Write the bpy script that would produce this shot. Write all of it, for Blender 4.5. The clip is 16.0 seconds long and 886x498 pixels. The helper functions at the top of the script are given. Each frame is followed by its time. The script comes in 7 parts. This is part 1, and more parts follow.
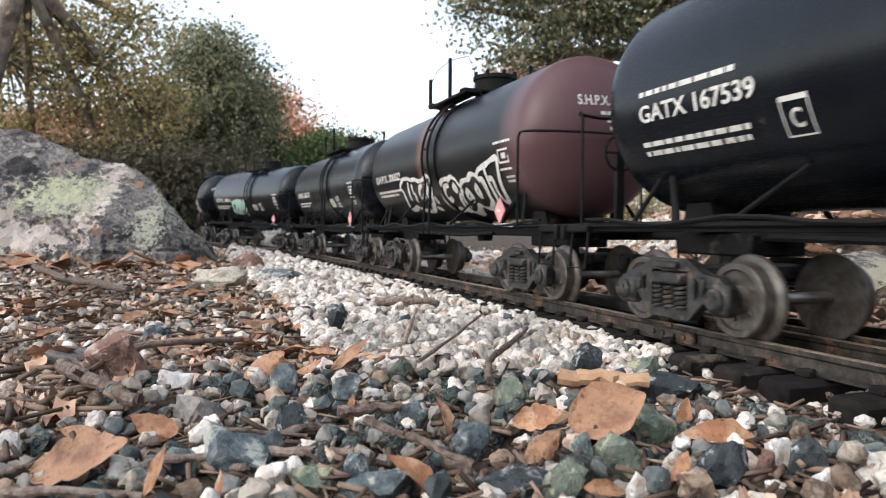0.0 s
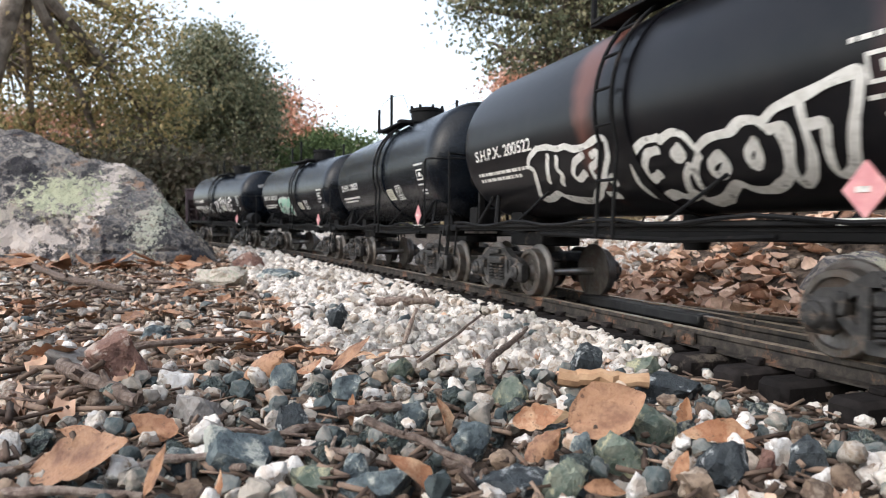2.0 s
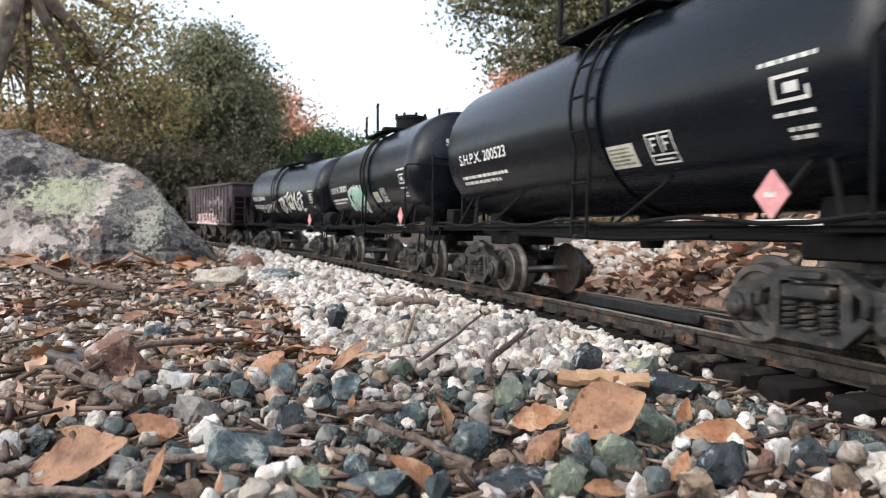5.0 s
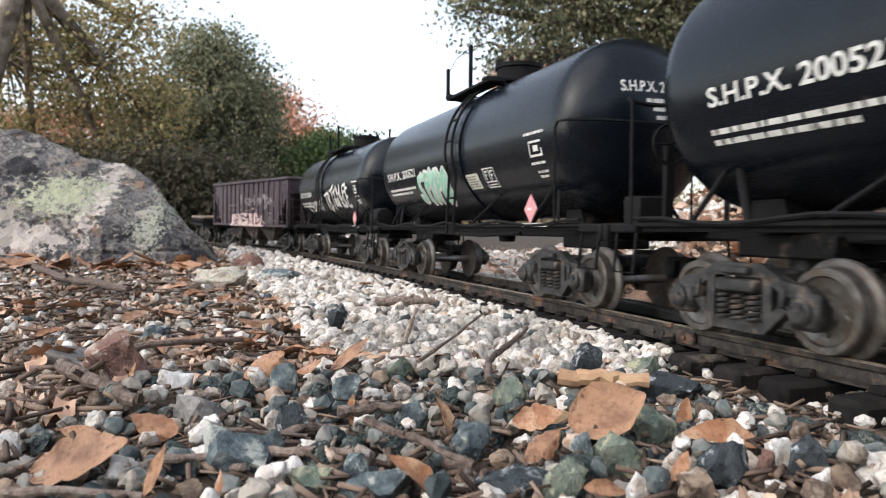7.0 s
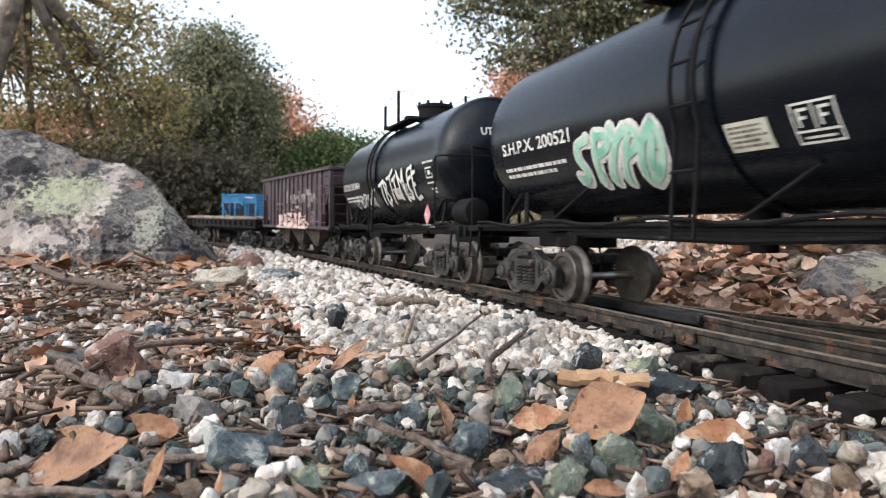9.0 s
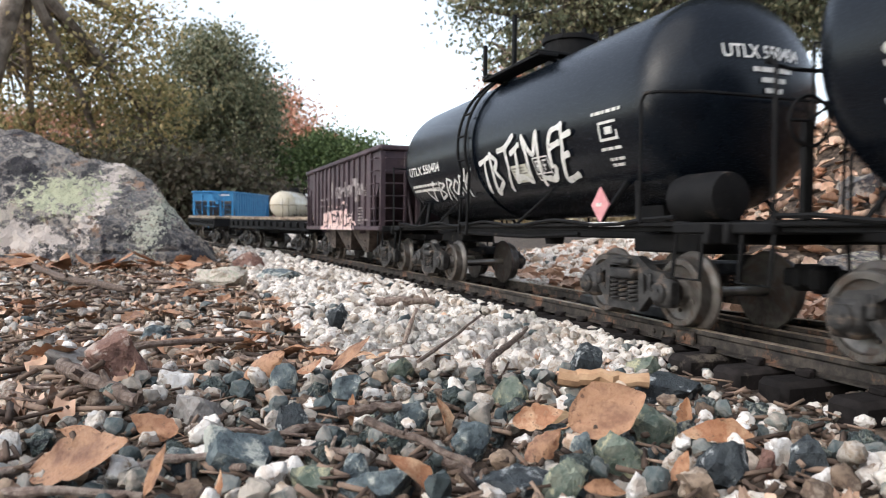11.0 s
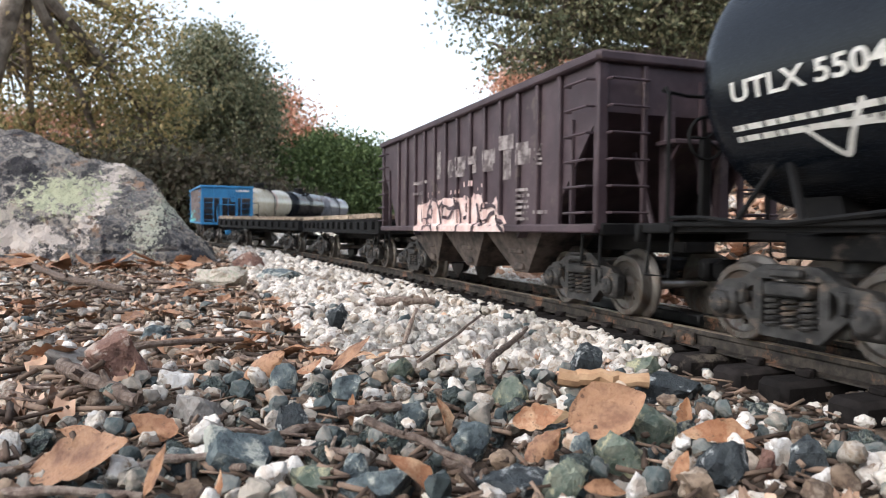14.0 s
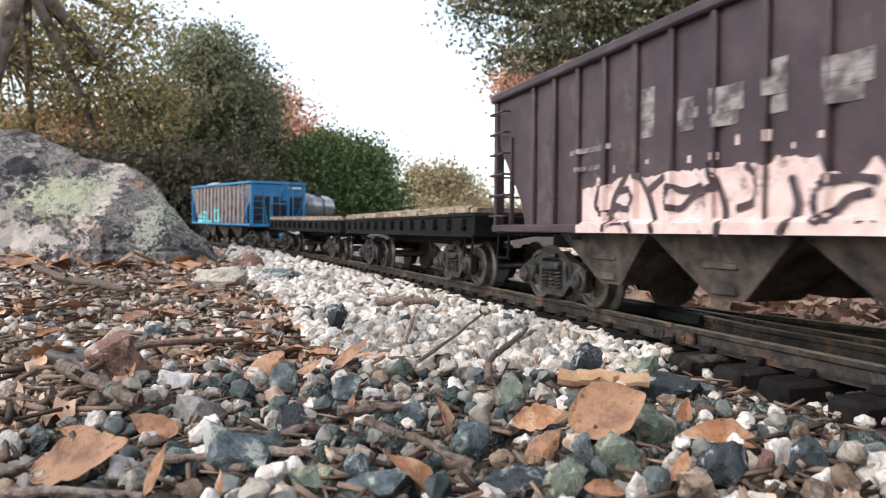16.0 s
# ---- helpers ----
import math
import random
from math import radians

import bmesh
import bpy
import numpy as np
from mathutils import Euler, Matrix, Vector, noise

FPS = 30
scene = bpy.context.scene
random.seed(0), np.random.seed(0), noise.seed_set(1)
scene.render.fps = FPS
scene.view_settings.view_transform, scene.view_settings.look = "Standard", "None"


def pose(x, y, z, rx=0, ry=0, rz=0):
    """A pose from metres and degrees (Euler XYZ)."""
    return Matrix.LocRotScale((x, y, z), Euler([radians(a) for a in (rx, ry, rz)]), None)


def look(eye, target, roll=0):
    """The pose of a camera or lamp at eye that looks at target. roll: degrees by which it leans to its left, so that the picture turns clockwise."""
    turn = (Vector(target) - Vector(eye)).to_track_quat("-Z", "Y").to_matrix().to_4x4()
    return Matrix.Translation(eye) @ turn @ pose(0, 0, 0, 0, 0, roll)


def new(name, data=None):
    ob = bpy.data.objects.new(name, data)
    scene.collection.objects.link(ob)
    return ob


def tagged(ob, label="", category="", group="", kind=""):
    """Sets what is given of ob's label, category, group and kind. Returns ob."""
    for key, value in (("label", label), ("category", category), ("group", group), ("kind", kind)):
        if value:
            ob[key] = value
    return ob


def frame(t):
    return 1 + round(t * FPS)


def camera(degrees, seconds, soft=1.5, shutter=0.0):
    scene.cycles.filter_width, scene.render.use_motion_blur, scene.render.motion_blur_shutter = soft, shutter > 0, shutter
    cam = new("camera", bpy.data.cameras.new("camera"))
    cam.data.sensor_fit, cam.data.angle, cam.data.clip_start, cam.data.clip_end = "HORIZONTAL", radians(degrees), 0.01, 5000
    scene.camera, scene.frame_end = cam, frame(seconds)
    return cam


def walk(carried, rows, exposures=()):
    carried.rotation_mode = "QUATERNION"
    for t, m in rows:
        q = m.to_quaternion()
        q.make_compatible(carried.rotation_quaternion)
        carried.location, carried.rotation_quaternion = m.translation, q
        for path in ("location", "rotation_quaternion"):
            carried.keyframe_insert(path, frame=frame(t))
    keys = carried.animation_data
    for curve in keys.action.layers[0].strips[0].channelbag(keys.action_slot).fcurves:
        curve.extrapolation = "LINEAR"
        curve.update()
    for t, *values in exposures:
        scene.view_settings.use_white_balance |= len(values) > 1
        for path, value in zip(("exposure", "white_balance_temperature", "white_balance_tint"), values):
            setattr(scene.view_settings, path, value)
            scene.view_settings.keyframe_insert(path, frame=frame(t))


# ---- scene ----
cam = camera(65.45, 16.0, soft=1.0, shutter=0.5)
EYE = (0.0, 0.0, 0.0433)
VIEW = look(EYE, (0.0, 1.0, 0.0433 - 0.02802), 0.35)
walk(cam, [(0.0, VIEW), (16.0, VIEW)], exposures=[(0.0, 1.33, 6450, 9), (16.0, 1.33, 6450, 9)])
# a small phone lens held close to the ground: the distance goes soft
cam.data.dof.use_dof = True
cam.data.dof.focus_distance = 0.28
cam.data.dof.aperture_fstop = 34.0

# ---- world and light: dusk, the sun gone behind the hills, wide soft sky ----
world = bpy.data.worlds.new("dusk_sky")
scene.world = world
world.use_nodes = True
wn, wl = world.node_tree.nodes, world.node_tree.links
sky = wn.new("ShaderNodeTexSky")
sky.sky_type = "NISHITA"
sky.sun_disc = False
sky.sun_elevation = radians(34)
sky.sun_rotation = radians(-125)
sky.air_density, sky.dust_density, sky.ozone_density = 1.0, 1.5, 1.0
soft_sky = wn.new("ShaderNodeHueSaturation")
soft_sky.inputs["Saturation"].default_value = 0.5
wl.new(sky.outputs[0], soft_sky.inputs["Color"])
wl.new(soft_sky.outputs[0], wn["Background"].inputs["Color"])
wn["Background"].inputs["Strength"].default_value = 0.15

sun = new("sun", bpy.data.lights.new("sun", "SUN"))
sun.data.energy, sun.data.angle, sun.data.color = 0.35, radians(60), (1.0, 0.94, 0.88)
sun.matrix_basis = look((0, 0, 0), (0.5, 0.40, -1.0))

SPEED = 0.13279


# ---- the line of the track ----
_g = np.linspace(-3.6, 7.6, 2241)
_k = np.interp(_g, [-1.6, -1.0, -0.1, 0.45, 0.9, 1.3, 1.55, 1.8, 2.05, 2.3, 2.5, 2.9, 3.4],
               [0.0, 0.5277, 0.5277, -0.0708, 0.1501, 0.8358, -0.2246, -1.1, -1.25, -0.6, 0.0, 0.0, 0.0])
_a = np.concatenate([[0], np.cumsum((_k[1:] + _k[:-1]) / 2 * (_g[1] - _g[0]))])
_a += radians(16.32209) - np.interp(0, _g, _a)
_x = np.concatenate([[0], np.cumsum(-(np.sin(_a[1:]) + np.sin(_a[:-1])) / 2 * (_g[1] - _g[0]))])
_y = np.concatenate([[0], np.cumsum((np.cos(_a[1:]) + np.cos(_a[:-1])) / 2 * (_g[1] - _g[0]))])
_x += 0.23568 * math.cos(radians(16.32209)) - np.interp(0, _g, _x)
_y += 0.23568 * math.sin(radians(16.32209)) - np.interp(0, _g, _y)


# the line bows a little towards the garden before the turnout
_u = np.clip((_g - 0.24) / 0.16, 0, 1)
_bow = 0.005 * (1 - _u * _u * (3 - 2 * _u))
_x, _y = _x - _bow * np.cos(_a), _y - _bow * np.sin(_a)
_a = np.arctan2(-np.gradient(_x), np.gradient(_y))


def rise(s):
    e = max(min(s, 3.2) - 0.9, 0.0)
    return 0.02163 * e * e / (e + 0.5)


def on_track(s, lat=0.0, z=0.0):
    """A place on the track: s metres along it (growing away from the camera), lat metres towards the camera's side."""
    a = np.interp(s, _g, _a)
    return Vector((np.interp(s, _g, _x) - lat * math.cos(a), np.interp(s, _g, _y) - lat * math.sin(a), rise(s) + z))


def heading(s):
    return float(np.interp(s, _g, _a)) + math.pi / 2


_tp = np.stack([_x, _y], 1)


def track_near(x, y):
    """Along and across (towards the camera's side) of a place by the track."""
    d = (_tp[:, 0] - x) ** 2 + (_tp[:, 1] - y) ** 2
    i = int(d.argmin())
    a = _a[i]
    return _g[i], -((x - _x[i]) * math.cos(a) + (y - _y[i]) * math.sin(a))


# ---- mesh helpers ----
class Geo:
    def __init__(self):
        self.v, self.f = [], []

    def add(self, vs, fs):
        o = len(self.v)
        self.v.extend([tuple(p) for p in vs])
        self.f.extend([tuple(i + o for i in q) for q in fs])
        return self

    def box(self, c, s, ch=None, m=None):
        """A box with chamfered edges."""
        hx, hy, hz = s[0] / 2, s[1] / 2, s[2] / 2
        ch = min(s) * 0.12 if ch is None else min(ch, min(s) * 0.45)
        vs, idx = [], {}
        for i in (-1, 1):
            for j in (-1, 1):
                for k in (-1, 1):
                    for ax in range(3):
                        p = [i * (hx - ch), j * (hy - ch), k * (hz - ch)]
                        p[ax] = (i * hx, j * hy, k * hz)[ax]
                        idx[i, j, k, ax] = len(vs)
                        vs.append(Vector(p))
        fs = []
        for ax in range(3):
            b, d = (ax + 1) % 3, (ax + 2) % 3
            for sgn in (-1, 1):
                q = []
                for u, w in ((-1, -1), (1, -1), (1, 1), (-1, 1)):
                    key = [0, 0, 0]
                    key[ax], key[b], key[d] = sgn, u, w
                    q.append(idx[(*key, ax)])
                fs.append(q if sgn > 0 else q[::-1])
        for ax in range(3):
            b, d = (ax + 1) % 3, (ax + 2) % 3
            for u in (-1, 1):
                for w in (-1, 1):
                    k0, k1 = [0, 0, 0], [0, 0, 0]
                    k0[ax], k1[ax] = -1, 1
                    k0[b] = k1[b] = u
                    k0[d] = k1[d] = w
                    q = [idx[(*k0, b)], idx[(*k1, b)], idx[(*k1, d)], idx[(*k0, d)]]
                    fs.append(q if u * w < 0 else q[::-1])
        for i in (-1, 1):
            for j in (-1, 1):
                for k in (-1, 1):
                    q = [idx[i, j, k, 0], idx[i, j, k, 1], idx[i, j, k, 2]]
                    fs.append(q if i * j * k > 0 else q[::-1])
        c = Vector(c)
        vs = [(m @ p if m else p) + c for p in vs]
        return self.add(vs, fs)

    def tube(self, pts, r, n=8, cap=True):
        pts = [Vector(p) for p in pts]
        rr = r if isinstance(r, (list, tuple)) else [r] * len(pts)
        vs, fs = [], []
        up = None
        for i, p in enumerate(pts):
            d = (pts[min(i + 1, len(pts) - 1)] - pts[max(i - 1, 0)]).normalized()
            if up is None:
                up = Vector((0, 0, 1)) if abs(d.z) < 0.9 else Vector((1, 0, 0))
            a = d.cross(up).normalized()
            up = a.cross(d).normalized()
            for k in range(n):
                t = 2 * math.pi * k / n
                vs.append(p + (a * math.cos(t) + up * math.sin(t)) * rr[i])
        for i in range(len(pts) - 1):
            for k in range(n):
                fs.append((i * n + k, i * n + (k + 1) % n, (i + 1) * n + (k + 1) % n, (i + 1) * n + k))
        if cap:
            fs.append(tuple(range(n))[::-1])
            fs.append(tuple((len(pts) - 1) * n + k for k in range(n)))
        return self.add(vs, fs)

    def lathe(self, prof, n=28, c=(0, 0, 0), axis=1):
        """Profile of (radius, along) turned about an axis: 0 x, 1 y, 2 z."""
        vs, fs = [], []
        for r, h in prof:
            for k in range(n):
                t = 2 * math.pi * k / n
                p = [0, 0, 0]
                p[axis], p[(axis + 1) % 3], p[(axis + 2) % 3] = h, r * math.cos(t), r * math.sin(t)
                vs.append(Vector(p) + Vector(c))
        for i in range(len(prof) - 1):
            for k in range(n):
                fs.append((i * n + k, i * n + (k + 1) % n, (i + 1) * n + (k + 1) % n, (i + 1) * n + k))
        fs.append(tuple(range(n))[::-1])
        fs.append(tuple((len(prof) - 1) * n + k for k in range(n)))
        return self.add(vs, fs)

    def prism(self, poly, y0, y1):
        """A polygon in x and z, given depth along y."""
        n = len(poly)
        vs = [(x, y0, z) for x, z in poly] + [(x, y1, z) for x, z in poly]
        fs = [tuple(range(n)), tuple(range(2 * n - 1, n - 1, -1))]
        fs += [(i, i + n, (i + 1) % n + n, (i + 1) % n) for i in range(n)]
        return self.add(vs, fs)

    def mesh(self, name, material, smooth=True, angle=38):
        me = bpy.data.meshes.new(name)
        me.from_pydata(self.v, [], self.f)
        bm = bmesh.new()
        bm.from_mesh(me)
        bmesh.ops.recalc_face_normals(bm, faces=bm.faces)
        bm.to_mesh(me)
        bm.free()
        me.materials.append(material)
        if smooth:
            me.shade_smooth()
            me.set_sharp_from_angle(angle=radians(angle))
        return me


def part(name, geo, material, parent=None, label="", m=None, smooth=True, angle=38):
    me = geo if isinstance(geo, bpy.types.Mesh) else geo.mesh(name, material, smooth, angle)
    ob = new(name, me)
    if parent:
        ob.parent = parent
    if m is not None:
        ob.matrix_basis = m
    if label:
        ob["label"] = label
    return ob


# ---- materials ----
def mat(name, cols, scale=120.0, rough=0.75, bump=0.25, metal=0.0, fine=900.0, rand=0.0, island=0.0, spec=0.4, dirt=None, dirt_amt=0.5, dirt_scale=35.0, value=0.0, dist=0.0006):
    """Noise-driven colours at two sizes, optional dirt patches, optional change from piece to piece."""
    m = bpy.data.materials.new(name)
    m.use_nodes = True
    N, L = m.node_tree.nodes, m.node_tree.links
    bs = N["Principled BSDF"]
    tc = N.new("ShaderNodeTexCoord")
    vec = tc.outputs["Object"]
    info = N.new("ShaderNodeObjectInfo")
    geo = N.new("ShaderNodeNewGeometry")
    rnd = geo.outputs["Random Per Island"] if island else info.outputs["Random"]
    w = island or rand
    if w or value:
        off = N.new("ShaderNodeVectorMath")
        off.operation = "MULTIPLY_ADD"
        comb = N.new("ShaderNodeCombineXYZ")
        for i in range(3):
            L.new(rnd, comb.inputs[i])
        off.inputs[1].default_value = (7.0, 5.0, 3.0)
        L.new(comb.outputs[0], off.inputs[0])
        L.new(vec, off.inputs[2])
        vec = off.outputs[0]
    n1 = N.new("ShaderNodeTexNoise")
    n1.inputs["Scale"].default_value, n1.inputs["Detail"].default_value = scale, 5.0
    n1.inputs["Roughness"].default_value = 0.62
    L.new(vec, n1.inputs["Vector"])
    fac = N.new("ShaderNodeMapRange")
    fac.inputs[1].default_value, fac.inputs[2].default_value = 0.38, 0.62
    L.new(n1.outputs["Fac"], fac.inputs[0])
    src = fac.outputs[0]
    if w:
        mx = N.new("ShaderNodeMix")
        mx.inputs[0].default_value = w
        L.new(src, mx.inputs[2])
        L.new(rnd, mx.inputs[3])
        src = mx.outputs[0]
    ramp = N.new("ShaderNodeValToRGB")
    el = ramp.color_ramp.elements
    while len(el) < len(cols):
        el.new(0.5)
    for i, c in enumerate(cols):
        el[i].position = i / max(len(cols) - 1, 1)
        el[i].color = (*c, 1)
    L.new(src, ramp.inputs[0])
    col = ramp.outputs[0]
    n2 = N.new("ShaderNodeTexNoise")
    n2.inputs["Scale"].default_value, n2.inputs["Detail"].default_value = fine, 3.0
    L.new(vec, n2.inputs["Vector"])
    if dirt:
        n3 = N.new("ShaderNodeTexNoise")
        n3.inputs["Scale"].default_value, n3.inputs["Detail"].default_value = dirt_scale, 8.0
        n3.inputs["Roughness"].default_value = 0.7
        L.new(vec, n3.inputs["Vector"])
        dr = N.new("ShaderNodeMapRange")
        dr.inputs[1].default_value, dr.inputs[2].default_value = 0.60 - 0.2 * dirt_amt, 0.67 - 0.2 * dirt_amt
        L.new(n3.outputs["Fac"], dr.inputs[0])
        mc = N.new("ShaderNodeMix")
        mc.data_type = "RGBA"
        L.new(dr.outputs[0], mc.inputs[0])
        L.new(col, mc.inputs[6])
        mc.inputs[7].default_value = (*dirt, 1)
        col = mc.outputs[2]
    if value:
        hs = N.new("ShaderNodeHueSaturation")
        vr = N.new("ShaderNodeMapRange")
        vr.inputs[3].default_value, vr.inputs[4].default_value = 1 - value, 1 + value
        L.new(rnd, vr.inputs[0])
        L.new(vr.outputs[0], hs.inputs["Value"])
        L.new(col, hs.inputs["Color"])
        col = hs.outputs[0]
    L.new(col, bs.inputs["Base Color"])
    rr = N.new("ShaderNodeMapRange")
    rr.inputs[3].default_value, rr.inputs[4].default_value = max(rough - 0.1, 0.05), min(rough + 0.1, 1)
    L.new(n2.outputs["Fac"], rr.inputs[0])
    L.new(rr.outputs[0], bs.inputs["Roughness"])
    bs.inputs["Metallic"].default_value = metal
    bs.inputs["Specular IOR Level"].default_value = spec
    if bump:
        ad = N.new("ShaderNodeMath")
        ad.operation = "MULTIPLY_ADD"
        ad.inputs[1].default_value = 0.5
        L.new(n2.outputs["Fac"], ad.inputs[0])
        L.new(n1.outputs["Fac"], ad.inputs[2])
        bp = N.new("ShaderNodeBump")
        bp.inputs["Strength"].default_value, bp.inputs["Distance"].default_value = bump, dist
        L.new(ad.outputs[0], bp.inputs["Height"])
        L.new(bp.outputs[0], bs.inputs["Normal"])
    return m


M = {}
M["soil"] = mat("soil", [(0.022, 0.015, 0.011), (0.075, 0.052, 0.037), (0.15, 0.11, 0.08)], 160, 0.95, 0.9, dist=0.002, dirt=(0.22, 0.17, 0.13), dirt_amt=0.0, dirt_scale=25)
M["white_stone"] = mat("white_stone", [(0.50, 0.41, 0.33), (0.72, 0.66, 0.59), (0.80, 0.76, 0.71), (0.64, 0.55, 0.47)], 2.6, 0.9, 0.7, fine=14, dist=0.05, rand=0.6, value=0.12, dirt=(0.42, 0.31, 0.22), dirt_amt=0.15, dirt_scale=3.5)
M["white_gravel"] = mat("white_gravel", [(0.36, 0.28, 0.21), (0.62, 0.555, 0.485), (0.76, 0.715, 0.665), (0.50, 0.41, 0.33)], 320, 0.9, 0.9, fine=1800, island=0.65, value=0.2, dirt=(0.33, 0.24, 0.17), dirt_amt=0.3, dirt_scale=400)
M["dark_stone"] = mat("dark_stone", [(0.035, 0.045, 0.05), (0.09, 0.115, 0.115), (0.16, 0.20, 0.18), (0.05, 0.06, 0.07), (0.24, 0.27, 0.25)], 2.6, 0.7, 0.8, fine=14, dist=0.05, rand=0.45, value=0.3, dirt=(0.38, 0.39, 0.33), dirt_amt=0.3, dirt_scale=2.4)
M["dark_gravel"] = mat("dark_gravel", [(0.035, 0.045, 0.05), (0.09, 0.115, 0.115), (0.22, 0.22, 0.20), (0.36, 0.31, 0.26), (0.12, 0.13, 0.115)], 300, 0.7, 0.8, fine=1800, island=0.75, value=0.25)
M["tan_stone"] = mat("tan_stone", [(0.30, 0.20, 0.14), (0.44, 0.33, 0.25), (0.22, 0.15, 0.11), (0.5, 0.42, 0.35), (0.3, 0.17, 0.12)], 2.6, 0.9, 0.7, fine=14, dist=0.05, rand=0.7, value=0.2, dirt=(0.6, 0.54, 0.46), dirt_amt=0.2, dirt_scale=3.5)
M["tan_gravel"] = mat("tan_gravel", [(0.15, 0.10, 0.07), (0.42, 0.31, 0.22), (0.11, 0.075, 0.055), (0.58, 0.48, 0.38), (0.32, 0.19, 0.12)], 260, 0.9, 0.7, fine=1800, island=0.8, value=0.25)
M["red_rock"] = mat("red_rock", [(0.10, 0.055, 0.045), (0.24, 0.135, 0.105), (0.16, 0.085, 0.066), (0.32, 0.20, 0.155)], 95, 0.85, 0.9, dirt=(0.45, 0.37, 0.32), dirt_amt=0.4, dirt_scale=90, dist=0.002)
M["leaf"] = mat("leaf", [(0.20, 0.085, 0.045), (0.50, 0.275, 0.155), (0.32, 0.14, 0.07), (0.60, 0.40, 0.25)], 3, 0.5, 0.3, fine=30, dist=0.004, rand=0.6, value=0.2, dirt=(0.16, 0.08, 0.045), dirt_amt=0.12, dirt_scale=6)
M["leaf_litter"] = mat("leaf_litter", [(0.20, 0.11, 0.07), (0.64, 0.38, 0.25), (0.76, 0.54, 0.40), (0.34, 0.21, 0.14), (0.70, 0.44, 0.30)], 160, 0.6, 0.4, island=0.85, value=0.35)
M["bark"] = mat("bark", [(0.10, 0.07, 0.055), (0.22, 0.16, 0.13), (0.34, 0.28, 0.23)], 420, 0.9, 1.0, fine=2200, dist=0.001, rand=0.3, value=0.25)
M["bare_wood"] = mat("bare_wood", [(0.42, 0.24, 0.13), (0.58, 0.38, 0.23)], 150, 0.75, 0.6)
M["rail"] = mat("rail_steel", [(0.014, 0.012, 0.010), (0.034, 0.028, 0.023), (0.065, 0.053, 0.043)], 160, 0.7, 0.4, metal=0.1, dirt=(0.17, 0.09, 0.055), dirt_amt=0.2, dirt_scale=45)
# Worn rail tops with their lit look painted in; the sides stay dark
M["lit_rail_head"] = mat("lit_rail_head", [(0.20, 0.155, 0.115), (0.33, 0.27, 0.21), (0.26, 0.19, 0.13)], 120, 0.4, 0.2, metal=0.5, dirt=(0.10, 0.075, 0.055), dirt_amt=0.1, dirt_scale=60)
M["tie"] = mat("tie_plastic", [(0.010, 0.008, 0.0075), (0.022, 0.018, 0.017)], 150, 0.85, 0.5, value=0.3, spec=0.2, dirt=(0.09, 0.075, 0.06), dirt_amt=0.1)
M["black_plastic"] = mat("black_plastic", [(0.012, 0.012, 0.013), (0.03, 0.03, 0.03)], 120, 0.6, 0.3)


def tank_paint(name, base, alt, rough=0.25, fade=None, fade_x=0.0, streak=None):
    """Weathered tank paint: dust on it, a faded end or a rust streak where the car has one."""
    m = mat(name, [base, alt, base], 25, rough, 0.06, fine=1500, dirt=(0.12, 0.09, 0.075), dirt_amt=-0.35, dirt_scale=40, spec=0.27)
    N, L = m.node_tree.nodes, m.node_tree.links
    bs = N["Principled BSDF"]
    src = bs.inputs["Base Color"].links[0].from_socket
    tc = N.new("ShaderNodeTexCoord")
    sep = N.new("ShaderNodeSeparateXYZ")
    L.new(tc.outputs["Object"], sep.inputs[0])
    nz = N.new("ShaderNodeTexNoise")
    nz.inputs["Scale"].default_value, nz.inputs["Detail"].default_value = 40, 6
    L.new(tc.outputs["Object"], nz.inputs["Vector"])

    def blend(src, lo, hi, amount, colour, socket):
        wob = N.new("ShaderNodeMath")
        wob.operation = "MULTIPLY_ADD"
        wob.inputs[1].default_value = 0.02
        L.new(nz.outputs["Fac"], wob.inputs[0])
        L.new(socket, wob.inputs[2])
        r = N.new("ShaderNodeMapRange")
        r.inputs[1].default_value, r.inputs[2].default_value = lo + 0.01, hi + 0.01
        r.inputs[4].default_value = amount
        L.new(wob.outputs[0], r.inputs[0])
        mx = N.new("ShaderNodeMix")
        mx.data_type = "RGBA"
        L.new(r.outputs[0], mx.inputs[0])
        L.new(src, mx.inputs[6])
        mx.inputs[7].default_value = (*colour, 1)
        return mx.outputs[2]
    if fade:
        src = blend(src, fade_x + 0.012, fade_x - 0.012, 0.85, fade, sep.outputs[0])
    if streak:
        ab = N.new("ShaderNodeMath")
        ab.operation = "SUBTRACT"
        L.new(sep.outputs[0], ab.inputs[0])
        ab.inputs[1].default_value = 0.014
        a2 = N.new("ShaderNodeMath")
        a2.operation = "ABSOLUTE"
        L.new(ab.outputs[0], a2.inputs[0])
        hi = N.new("ShaderNodeMath")
        hi.operation = "MULTIPLY_ADD"
        hi.inputs[1].default_value, hi.inputs[2].default_value = -0.22, 0.026
        L.new(sep.outputs[2], hi.inputs[0])
        s2 = N.new("ShaderNodeMath")
        L.new(a2.outputs[0], s2.inputs[0])
        L.new(hi.outputs[0], s2.inputs[1])
        src = blend(src, 0.016, 0.004, 0.6, streak, s2.outputs[0])
    # mud low down on the belly
    src = blend(src, 0.060, 0.045, 0.15, (0.08, 0.06, 0.05), sep.outputs[2])
    L.new(src, bs.inputs["Base Color"])
    return m


